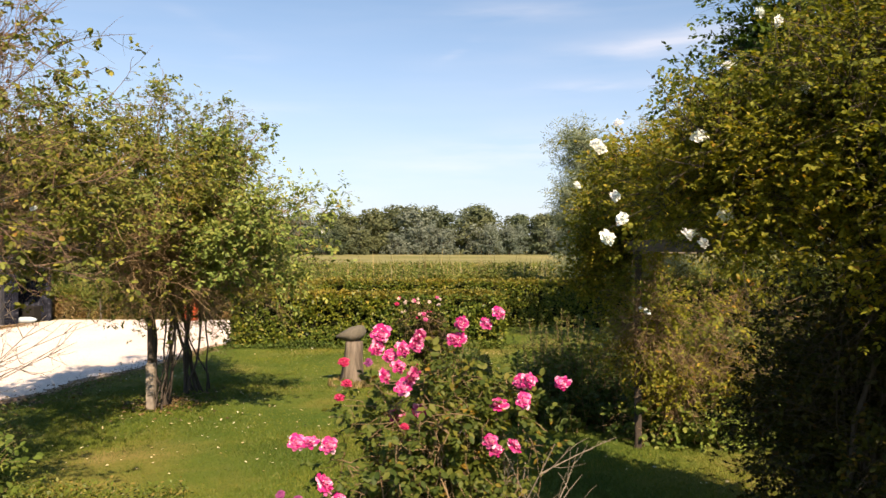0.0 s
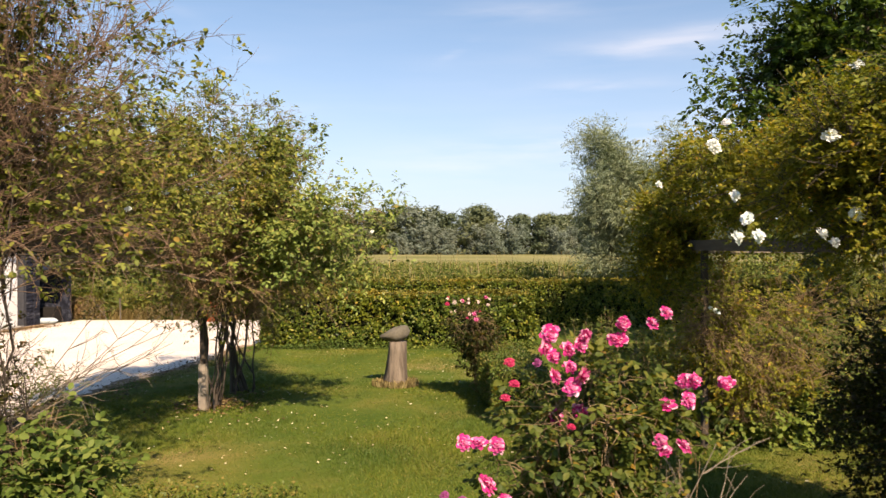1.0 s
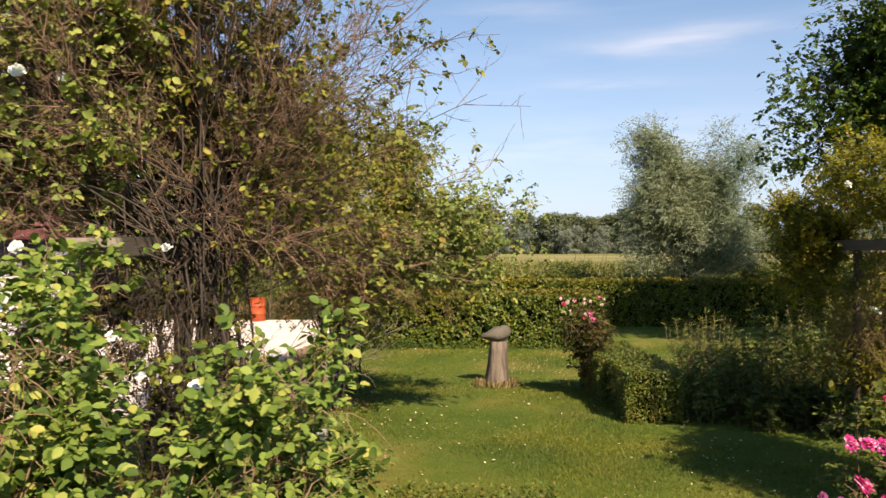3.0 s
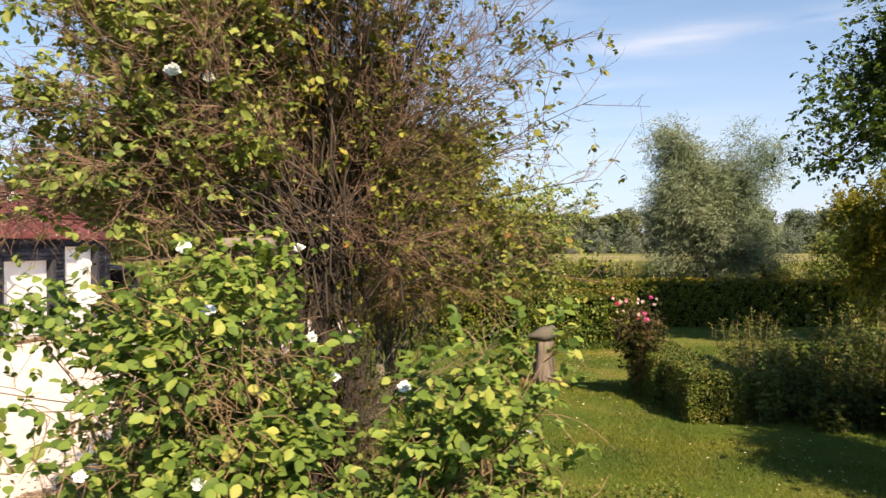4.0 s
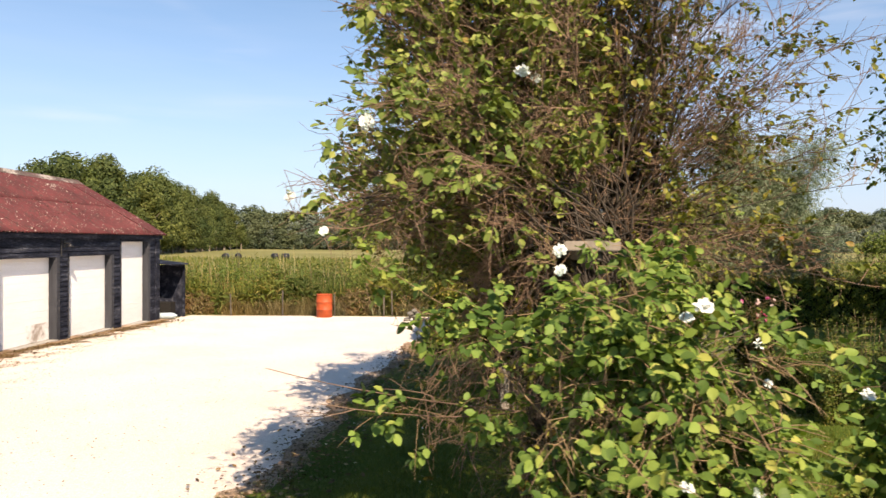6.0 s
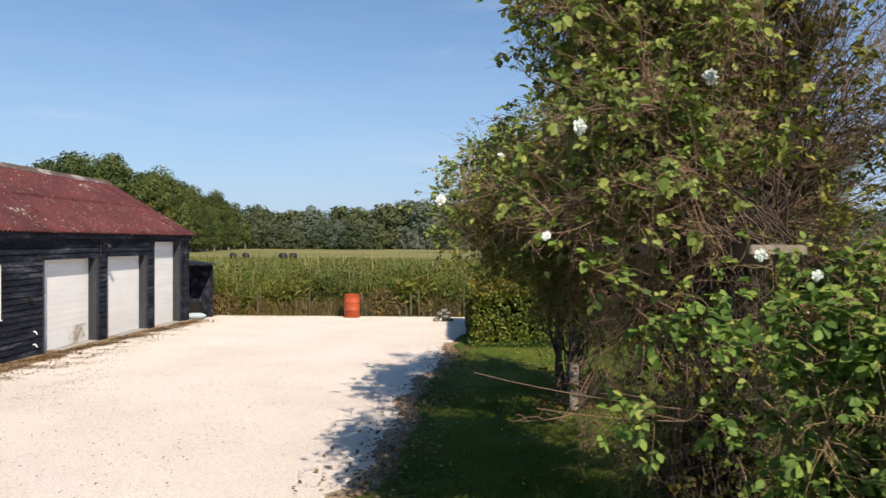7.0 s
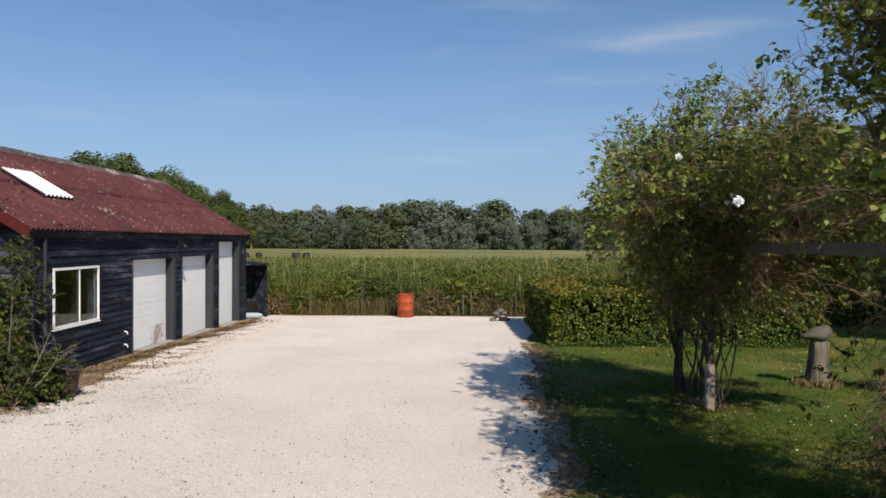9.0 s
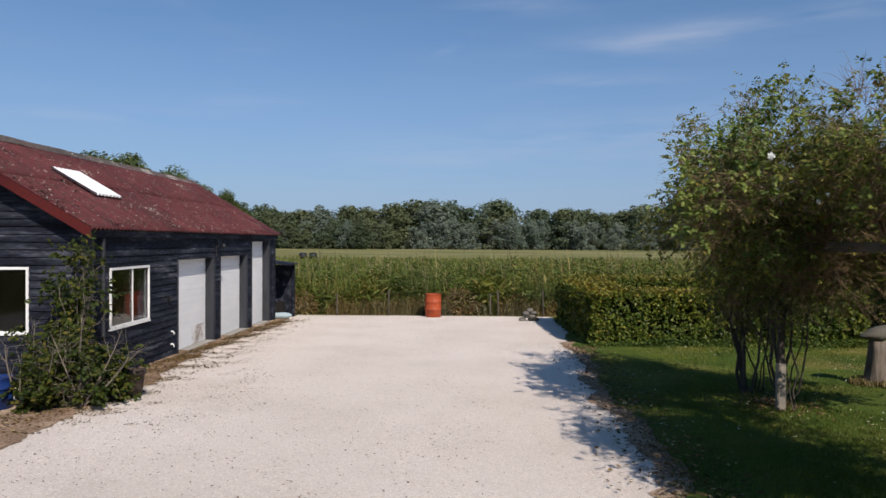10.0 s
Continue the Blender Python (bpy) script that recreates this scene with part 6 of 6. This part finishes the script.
shrub("dark_shrub", (-4.1, 6.3, float(rise(6.3))), [(-4.1, 6.3, 0.3), (-3.9, 6.5, 0.3)],
      dict(blobs=[(-4.15, 6.4, 0.75, 0.5, 0.5, 0.65, 2), (-3.95, 5.9, 0.95, 0.45, 0.5, 0.65, 1.4), (-4.45, 5.6, 0.75, 0.38, 0.4, 0.65, 1.8)],
           canes=70, seed=74, leaf_total=12000, leaf_size=0.05, shape=LANCE, twig=0.22, twigs=8, cane_r=0.004, up=0.5),
      "dark narrow-leaved shrub under the climbing rose", "shrub", M_BORDER)

# pink rose bush
e, d = shrub("pink_rose_bush", (0.1, 3.75, float(rise(3.75))), [(0.1, 3.75, 0.3), (0.0, 3.7, 0.3), (0.25, 3.8, 0.3)],
             dict(blobs=[(0.05, 3.78, 1.55, 0.46, 0.34, 0.52, 3), (0.1, 3.8, 1.8, 0.3, 0.25, 0.28, 0.7), (0.1, 3.8, 0.95, 0.48, 0.35, 0.5, 2), (0.3, 3.8, 1.6, 0.3, 0.3, 0.35, 1), (-0.3, 3.8, 1.35, 0.25, 0.3, 0.35, 0.8)],
                  canes=110, seed=81, leaf_total=13500, leaf_size=0.038, shape=OVAL, twig=0.17, twigs=10, cane_r=0.006, spray=0.04, gap=4.0),
             "bush rose full of deep pink blooms", "rose", M_PINKLEAF)
bare_branch((0.3, 3.75, 0.85), [(0.62, 3.65, 1.24), (0.6, 3.6, 1.14), (0.5, 3.6, 1.3), (0.66, 3.7, 1.5)], 85, M_TWIG, 0.005)
BLOOMS = [(0.22, 2.07, 0), (0.39, 2.13, 0), (0.03, 2.02, 0), (-0.05, 1.96, 0), (-0.14, 2.04, 0), (-0.16, 1.98, 0), (-0.2, 1.91, 3), (-0.06, 1.9, 0), (-0.0, 1.86, 0), (-0.32, 1.9, 1), (-0.3, 1.81, 1), (-0.34, 1.74, 1),
          (0.02, 1.65, 0), (-0.04, 1.61, 1), (-0.46, 1.55, 0), (0.53, 1.81, 0), (0.39, 1.71, 0), (0.51, 1.72, 0), (0.35, 1.56, 0), (0.23, 1.57, 2), (-0.42, 1.32, 0), (-0.34, 1.27, 0), (-0.54, 1.26, 3), (-0.62, 1.28, 3)]
g_ = np.random.default_rng(82)
for bx, by, kind_ in BLOOMS:
    yy = 3.7 + g_.normal() * 0.06
    pool = (PINK_ROSE, RED_ROSE, PALE_ROSE, PURPLE_ROSE)[kind_]
    flower(pool[int(g_.integers(len(pool)))], e, (bx, yy - 0.12, by), g_.uniform(0.42, 0.6) if kind_ == 0 else 0.36, g=g_)
    for extra_ in range(int(g_.integers(0, 3)) if kind_ == 0 else 0):
        flower(PINK_ROSE[int(g_.integers(3))], e, (bx + g_.normal() * 0.055, yy - 0.1, by - abs(g_.normal()) * 0.05), g_.uniform(0.35, 0.5), g=g_)

# rose at the far end of the box hedge
e, d = shrub("rose_bush", (-0.2, 11.8, float(rise(11.8))), [(-0.15, 11.8, 0.1), (-0.05, 11.9, 0.1), (-0.25, 11.75, 0.1)],
             dict(blobs=[(-0.42, 11.4, 1.38, 0.34, 0.3, 0.24, 1.2), (-0.2, 11.5, 1.0, 0.26, 0.25, 0.3, 1)], canes=80, seed=83, leaf_total=3600, leaf_size=0.05, shape=OVAL, twig=0.18, twigs=7, cane_r=0.008, gap=3.5),
             "sparse rose bush with faded red and pale pink blooms", "rose", M_ROSE_DARK)
g_ = np.random.default_rng(84)
for k in range(19):
    pool = (PALE_ROSE, PALE_ROSE, RED_ROSE, PALE_ROSE, PINK_ROSE)[k % 5]
    flower(pool[k % 2], e, (-0.42 + g_.uniform(-0.34, 0.34), 11.3 + g_.uniform(-0.25, 0.25), 1.5 + g_.uniform(-0.2, 0.16)), g_.uniform(0.28, 0.5), g=g_)
for p_ in ((-0.3, 11.1, 1.34), (-0.33, 11.1, 1.42)):
    flower(PINK_ROSE[0], e, p_, 0.42, g=g_)

# flower border on the right
def perennial(bx, by, bw, bh, seed, leaf_material, label, shape=LANCE, size=0.085):
    """A clump of upright leafy stems."""
    g = np.random.default_rng(seed)
    z = float(rise(by))
    e = plant("border_perennial", (bx, by, z), label, "plant")
    off = np.array(e.location)
    paths, pos, way = [], [], []
    for k in range(int(70 * bw) + 18):
        a, q = g.uniform(0, 6.28), math.sqrt(g.random())
        foot = np.array((bx + math.cos(a) * q * bw * 0.7, by + math.sin(a) * q * 0.4, z))
        h = bh * g.uniform(0.55, 1.12) * (1.05 - 0.3 * q)
        tip = foot + np.array((math.cos(a) * 0.16 * h * q + g.normal() * 0.05, math.sin(a) * 0.1 * h + g.normal() * 0.05, h))
        p = curve(foot, (foot + tip) / 2 + g.normal(size=3) * 0.03, tip, 6)
        paths.append((p, np.linspace(0.006, 0.002, 6)))
        m = int(34 * h) + 8
        t = g.uniform(0.12, 1.0, m)
        pos.append(np.array([along(p, x) for x in t]) + g.normal(size=(m, 3)) * 0.012)
        b = g.uniform(0, 6.28, m)
        way.append(np.column_stack([np.cos(b), np.sin(b), g.normal(0.35, 0.35, m)]))
    v, f = tubes(paths, 3)
    tagged(piece("stalkwork", mesh_np("stalkwork", v - off, f, True), M_CANE, e), kind="stuff")
    pos = np.concatenate(pos)
    v, f = leaves(pos, np.concatenate(way), size * g.uniform(0.5, 1.3, len(pos)), shape, 0.5, g, LIGHTWARD)
    piece("foliage", mesh_np("foliage", v - off, f), leaf_material, e)


for k, (bx, by, bw, bh) in enumerate(((0.95, 10.1, 0.35, 0.85), (1.3, 10.9, 0.5, 1.1), (1.6, 10.2, 0.45, 0.9), (1.95, 11.2, 0.7, 1.15), (2.4, 10.8, 0.8, 1.4), (3.3, 11.2, 1.0, 1.6), (4.6, 11.0, 1.0, 1.5), (1.9, 12.6, 0.8, 1.3), (6.0, 11.6, 1.1, 1.4), (2.1, 10.0, 0.6, 1.0), (2.8, 10.1, 0.7, 1.2), (7.6, 12.0, 1.2, 1.5))):
    perennial(bx, by, bw, bh, 90 + k, M_BORDER if k % 3 else M_WEED, "dark green border perennials with upright stems", LANCE if k % 2 else OVAL, 0.09 if k % 2 else 0.07)
for k, (bx, by, bw, bh) in enumerate(((2.2, 9.6, 0.6, 0.6), (3.2, 9.6, 0.8, 0.8), (1.6, 9.6, 0.4, 0.5), (2.7, 9.2, 0.6, 0.5), (4.5, 9.4, 0.8, 0.9))):
    perennial(bx, by, bw, bh, 110 + k, M_PINKLEAF, "low green border perennials with broad leaves", OVAL, 0.085)

# climber on the barn corner and its pot
shrub("wild_shrub", (-14.6, 10.7, float(rise(10.7))), [(-14.7, 10.9, 0.1), (-14.3, 10.4, 0.1), (-15.1, 11.3, 0.1)],
      dict(blobs=[(-14.6, 10.4, 0.55, 0.78, 0.55, 0.55, 2.6), (-15.0, 11.5, 1.85, 0.3, 0.28, 0.85, 1.6), (-15.2, 11.1, 0.9, 0.45, 0.4, 0.6, 0.9), (-14.25, 10.8, 0.7, 0.5, 0.45, 0.5, 1.1)],
           canes=110, seed=110, leaf_total=8200, leaf_size=0.07, shape=ROUND, floor=0.02, gap=3.6, twig=0.26, twigs=6, cane_r=0.008),
      "overgrown leafy shrub with pale bare branches beside the barn", "shrub", M_ELDER, M_TWIG)
bare_branch((-15.15, 10.35, float(rise(10.35))), [(-15.3, 10.2, 1.0), (-14.9, 10.2, 1.25), (-15.0, 10.1, 0.9), (-14.5, 10.0, 1.05)], 111, M_TWIG, 0.022)
bare_branch((-14.3, 10.4, float(rise(10.4))), [(-14.15, 10.2, 1.7), (-13.65, 10.3, 1.28), (-13.6, 10.3, 0.95), (-14.6, 10.1, 1.2)], 112, M_TWIG, 0.016)
o = part("plant_pot", lathe([(0.13, 0.0), (0.17, 0.15), (0.2, 0.36), (0.215, 0.36), (0.215, 0.42), (0.19, 0.42), (0.18, 0.34)], 24), M_POT, None, smooth=True)
o.location = (-13.95, 11.2, float(rise(11.2)))
tagged(o, "dark brown round plant pot by the barn", "pot")


# ---- trees ----
def tree(name, x, y, height, spread, blobs, seed, n_leaf, leaf, material, label, canes=140, r=0.14, shape=RHOMB, gap=1.2, arch=0.32, up=0.25, limb=0.3, twigs=8):
    z = float(rise(y))
    e = plant(name, (x, y, z), label, "tree")
    g = np.random.default_rng(seed)
    top = np.array((x, y, z + height * 0.35))
    d = canopy([tuple(top), (x + 0.2, y, z + height * 0.5), (x - 0.2, y + 0.2, z + height * 0.6)], blobs, canes, seed, n_leaf, leaf, shape, twig=0.12 * height, twigs=twigs, cane_r=r * limb, droop=0.3, gap=gap, spray=leaf * 1.5, floor=0.45, arch=arch, up=up)
    off = np.array(e.location)
    v, f = tubes(d[0], 3)
    tagged(piece("branchwork", mesh_np("branchwork", v - off, f, True), M_BARK, e), kind="stuff")
    piece("crown", mesh_np("crown", d[1][0] - off, d[1][1]), material, e)
    pts = np.array([(0, 0, -0.1), (0.05, 0, height * 0.15), (0, 0.05, height * 0.35), (0.1, 0, height * 0.6)])
    v, f = tubes([(pts, [r * 1.4, r, r * 0.8, r * 0.4])], 10)
    piece("trunk", mesh_np("trunk", v, f, True), M_BARK, e)
    return e


tree("willow", 5.6, 25.8, 6.8, 2.2, [(4.7, 25.7, 4.6, 1.25, 1.1, 1.9, 2.4), (5.6, 25.8, 2.8, 1.7, 1.4, 2.1, 2.4), (7.2, 26.0, 5.1, 0.95, 1.0, 1.7, 1.5), (6.7, 26.0, 3.0, 1.6, 1.3, 2.0, 1.8)], 120, 120000, 0.15, M_WILLOW, "bushy grey-green willow beyond the hedge", canes=120, shape=LANCE, gap=0.7, arch=0.05, up=0.9, limb=0.12, twigs=12)
# The walnut's last crown blob is an unseen addition that shades the far hedge.
tree("walnut_tree", 8.7, 15.9, 9.0, 3.5, [(8.2, 15.8, 7.2, 2.3, 1.7, 2.0, 3), (6.4, 16.8, 4.7, 1.35, 1.2, 0.9, 1.3), (6.4, 16.8, 6.3, 1.35, 1.2, 1.2, 1.6), (9.3, 16.2, 4.8, 2.2, 1.8, 1.5, 1), (10.2, 18.6, 6.8, 2.5, 2.0, 2.2, 2)], 121, 58000, 0.12, M_WALNUT, "dark leafy walnut tree beside the garden", canes=170, shape=OVAL, gap=0.8)
# The third bush is added to stand in for shade under the walnut.
for k, (sx, sy, sw, sh, sm) in enumerate(((10.6, 26.4, 1.5, 3.2, M_ROSE), (8.3, 26.6, 0.8, 2.2, M_ROSE_DEEP), (9.8, 21.2, 1.1, 2.6, M_BORDER))):
    tree("bush", sx, sy, sh, sw, [(sx, sy, sh * 0.5, sw * 0.8, 1.0, sh * 0.5, 1)], 130 + k, 14000, 0.08, sm, "tall leafy bush behind the border", canes=60, r=0.05, limb=0.2, up=0.6)


def far_tree_meshes(kind, seed, fine):
    """Crown and trunk of a distant tree of unit height 10."""
    g = np.random.default_rng(seed)
    pos, way = [], []
    nb = 48
    for k in range(nb):
        a, q = g.uniform(0, 6.28), g.uniform(0, 1)
        zc = (1.9 if fine else 0.7) + (7.3 if fine else 8.3) * (k / nb) + g.normal() * 0.4
        rad = (2.7 if fine else 3.3) * math.sin(min(1, (10.4 - zc) / 6.5) * 1.57)
        c = np.array((math.cos(a) * rad * q, math.sin(a) * rad * q, zc))
        r = g.uniform(0.65, 1.5) * (0.8 if kind else 1)
        n = int((150 if fine else 62) * r)
        d = unit(g.normal(size=(n, 3)))
        pos.append(c + d * r * (0.55 + 0.6 * g.random(n) ** 0.7)[:, None] * np.array((1, 1, 0.8 if not kind else 1.3)))
        way.append(d)
    p, w = np.concatenate(pos), np.concatenate(way)
    v, f = leaves(p, unit(np.cross(w, g.normal(size=w.shape))), g.uniform(0.3, 0.7, len(p)) * (0.6 if fine else 0.95), RHOMB, 0.9, g, w + np.array((0, 0, 0.3)))
    cm = mesh_np("crown", v, f)
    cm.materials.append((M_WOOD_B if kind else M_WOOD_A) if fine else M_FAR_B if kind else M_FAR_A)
    tv, tf = tubes([(np.array([(0, 0, -0.3), (0.1, 0, 2.5), (0, 0.1, 6)]), [0.3, 0.22, 0.08])] + [(curve(np.array((0, 0, 2.0 + 0.4 * k)), np.array((math.cos(k * 1.3), math.sin(k * 1.3), 3.6 + 0.4 * k)), np.array((2 * math.cos(k * 1.3), 2 * math.sin(k * 1.3), 4.2 + 0.5 * k)), 4), [0.12, 0.08, 0.05, 0.02]) for k in range(6)], 6)
    tm = mesh_np("trunk", tv, tf, True)
    tm.materials.append(M_TWIG if fine else M_BARK)
    return cm, tm


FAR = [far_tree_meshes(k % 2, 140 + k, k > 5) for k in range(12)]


def far_wood():
    g = np.random.default_rng(150)
    def put(x, y, h, kind, wide=1.0, first=0):
        cm, tm = FAR[first + int(g.integers(3)) * 2 + kind]
        e = thing("field_tree", x, y, -0.35, ("yellow-green young tree at the edge of the wood" if kind else "tall green tree of the wood behind the barn") if first else "grey-green willow in the far tree line, tone lifted for haze" if kind else "dark green broadleaf tree in the far tree line, tone shifted for haze", "tree", "far tree line")
        e.rotation_euler = (0, 0, g.uniform(0, 6.28))
        e.scale = (h / 10 * wide, h / 10 * wide, h / 10)
        for n, m in (("crown", cm), ("trunk", tm)):
            o = new(n, m)
            o.parent = e

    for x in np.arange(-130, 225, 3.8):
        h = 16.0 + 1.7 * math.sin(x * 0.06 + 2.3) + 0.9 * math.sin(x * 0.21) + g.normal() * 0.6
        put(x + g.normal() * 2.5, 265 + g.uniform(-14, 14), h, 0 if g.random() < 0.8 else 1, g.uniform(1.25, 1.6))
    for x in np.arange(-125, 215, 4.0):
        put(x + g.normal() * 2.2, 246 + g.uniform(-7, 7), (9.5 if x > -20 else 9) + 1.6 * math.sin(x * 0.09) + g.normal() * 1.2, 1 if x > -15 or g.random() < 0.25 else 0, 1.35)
    # nearer wood on the left, running back from the barn
    for k, t in enumerate(np.linspace(0, 1, 46)):
        put(-62 - 22 * t + g.normal() * 1.5, 106 + 140 * t + g.normal() * 3, 16.3 - 2.6 * t + g.normal() * 1.3, 0 if g.random() < 0.65 else 1, g.uniform(0.8, 1.15), 6)
    for k, t in enumerate(np.linspace(0, 1, 30)):
        put(-59 - 20 * t + g.normal() * 1.5, 104 + 140 * t + g.normal() * 3, 8.5 + g.normal() * 1.5, 0 if g.random() < 0.6 else 1, 1.2, 6)
    for k in range(16):
        put(-68 - k * 5 + g.normal(), 104 + g.normal() * 4, 15.4 + g.normal() * 1.3, 0, 1.15, 6)


far_wood()


def hay_bales():
    for bx, by in ((-39.2, 108.0), (-37.6, 109.0), (-31.7, 108.0), (-30.2, 108.0)):
        bm = bmesh.new()
        bmesh.ops.create_cone(bm, cap_ends=True, segments=20, radius1=0.5, radius2=0.5, depth=1.05)
        bmesh.ops.bevel(bm, geom=[e for e in bm.edges if abs(e.verts[0].co.z - e.verts[1].co.z) < 0.01], offset=0.09, segments=2, affect="EDGES")
        for v in bm.verts:
            v.co += Vector((1, 1, 1)) * 0.03 * noise.noise(v.co * 2.2 + Vector((bx, 0, 0)))
        o = part("hay_bale", bm, M_WRAP, None, smooth=True)
        o.matrix_basis = pose(bx, by, float(rise(by)) + 0.48, 90, 0, bx * 9)
        tagged(o, "round hay bale in black plastic wrap on the meadow", "hay bale", "bales on the meadow")


M_WRAP = surface("black_bale_wrap", [(0.3, (0.012, 0.013, 0.015)), (0.7, (0.03, 0.032, 0.035))], GREY, 0.4, (2, 12), bump=0.3)
hay_bales()


# ---- reeds ----
def reeds():
    g = np.random.default_rng(160)

    def blades(name, n, x0, x1, y0, y1, h0, h1, wid, material, label, lean, skew=1.6):
        x, y = g.uniform(x0, x1, n), y0 + (y1 - y0) * g.random(n) ** skew
        if name == "dry_reeds":
            keep = clump(np.column_stack([x, y * 0.3, x * 0]), 0.9, 167) > g.uniform(0.1, 0.8, n)
            x, y = x[keep], y[keep]
            n = len(x)
        z = rise(y)
        h = g.uniform(h0, h1, n) * (0.6 + 0.35 * clump(np.column_stack([x, y, z]), 0.8, 161) + 0.3 * clump(np.column_stack([x, y, z]), 0.3, 162))
        a = g.uniform(0, 6.28, n)
        ln = np.column_stack([np.cos(a), np.sin(a), np.zeros(n)])
        sd = np.column_stack([-np.sin(a), np.cos(a), np.zeros(n)]) * wid
        b = np.column_stack([x, y, z - 0.02])
        k = g.uniform(0.3, 1.0, n)[:, None] * lean * h[:, None]
        up = np.zeros((n, 3))
        up[:, 2] = h
        v = np.stack([b - sd * 0.6, b + sd * 0.6, b + up * 0.55 + ln * k * 0.3 - sd, b + up * 0.55 + ln * k * 0.3 + sd, b + up * g.uniform(0.82, 1.0, n)[:, None] + ln * k], 1).reshape(-1, 3)
        i = np.arange(n)[:, None] * 5
        f = np.concatenate([i + np.array([(0, 1, 3)]), i + np.array([(0, 3, 2)]), i + np.array([(2, 3, 4)])])
        tagged(piece(name, mesh_np(name, v, f), material), label, "reeds", kind="stuff")

    blades("reed_bed", 34000, -42, 32, 28.0, 37.0, 1.2, 1.95, 0.012, M_REED, "tall green reeds at the edge of the meadow", 0.4)
    blades("reed_plumes", 2600, -42, 32, 28.3, 36.5, 1.7, 2.7, 0.02, M_REED_DRY, "thin reed stems with dry plumes above the bed", 0.25, 1.0)
    blades("dry_reeds", 52000, -42, 32, 27.5, 29.0, 0.2, 1.0, 0.008, M_REED_DRY, "dry brown stems and grass under the reeds", 1.1)
    blades("meadow_grass", 40000, -70, 70, 40, 110, 0.4, 0.9, 0.035, M_REED, "rough tall meadow grass", 0.5, 1.3)
    # tangled mounds of dead stems, and leafy weeds among the reeds
    mounds = ((-8.75, 27.9, 0.75, 1.0), (-9.6, 28.1, 0.5, 0.8), (-15.0, 27.9, 0.7, 0.9), (-12.2, 28.2, 0.8, 0.75), (-6.6, 28.1, 0.7, 0.8), (-17.0, 28.0, 1.0, 0.9), (-19.5, 28.0, 1.0, 0.9))
    pos, way = [], []
    for mx, my, mr, mh in mounds:
        k = 1500
        a, q = g.uniform(0, 6.28, k), np.sqrt(g.random(k))
        pos.append(np.column_stack([mx + np.cos(a) * q * mr, my + np.sin(a) * q * mr * 0.5, rise(my) + mh * np.sqrt(1 - q * q * 0.95) * g.uniform(0.1, 1.0, k)]))
        way.append(np.column_stack([np.cos(a) + g.normal(size=k) * 0.6, g.normal(size=k) * 0.6, g.normal(0.1, 0.7, k)]))
    v, f = leaves(np.concatenate(pos), np.concatenate(way), g.uniform(0.08, 0.26, len(mounds) * 1500), LANCE, 0.2, g)
    tagged(piece("dead_stems", mesh_np("dead_stems", v, f), M_BRACKEN), "rust-brown tangle of dead stems before the reeds", "dead stems", kind="stuff")
    pos, way = [], []
    for k in range(420):
        wx, wy, wh = g.uniform(-24, 14), 28.2 + 5 * g.random() ** 1.6, g.uniform(0.9, 2.0)
        m = int(g.integers(60, 170))
        z = g.random(m) ** 0.7 * wh
        r = 0.1 + 0.34 * np.sin(np.clip(z / wh, 0.05, 1) * 2.6) * g.random(m)
        a = g.uniform(0, 6.28, m)
        pos.append(np.column_stack([wx + np.cos(a) * r, wy + np.sin(a) * r, rise(wy) + z]))
        way.append(np.column_stack([np.cos(a), np.sin(a), g.normal(0.1, 0.4, m)]))
    p = np.concatenate(pos)
    v, f = leaves(p, np.concatenate(way), g.uniform(0.05, 0.13, len(p)), RHOMB, 0.4, g)
    tagged(piece("weeds", mesh_np("weeds", v, f), M_WEED), "tall leafy green weeds among the reeds", "weeds", kind="stuff")
    n = 120000
    x, y = g.uniform(-42, 32, n), 27.9 + 10 * g.random(n) ** 1.7
    b = np.column_stack([x, y, rise(y)])
    top = 1.75 * (0.4 + 0.45 * clump(b * (1, 1, 0), 1.1, 163) + 0.35 * clump(b * (1, 1, 0), 0.3, 162))
    b[:, 2] += top * g.uniform(0.05, 1.0, n)
    a = g.uniform(0, 6.28, n)
    way = np.column_stack([np.cos(a), np.sin(a), g.normal(0.35, 0.5, n)])
    v, f = leaves(b, way, g.uniform(0.15, 0.36, n), LANCE, 0.3, g)
    # long arching leaves along the near face of the bed
    n = 16000
    x, y = g.uniform(-30, 14, n), 27.9 + 2.2 * g.random(n) ** 1.5
    b = np.column_stack([x, y, rise(y)])
    b[:, 2] += (0.45 + 0.7 * clump(b * (1, 1, 0), 0.7, 164) + 0.6 * clump(b * (1, 1, 0), 0.3, 162)) * g.uniform(0.25, 1.05, n)
    a = g.uniform(0, 6.28, n)
    v2, f2 = leaves(b, np.column_stack([np.cos(a), np.sin(a) * 0.6, g.normal(0.0, 0.5, n)]), g.uniform(0.3, 0.6, n), LANCE, 0.5, g)
    v, f = np.concatenate([v, v2]), np.concatenate([f, f2 + len(v)])
    tagged(piece("reed_leaves", mesh_np("reed_leaves", v, f), M_REED), "green leaf blades of the reed bed", "reeds", kind="stuff")


reeds()
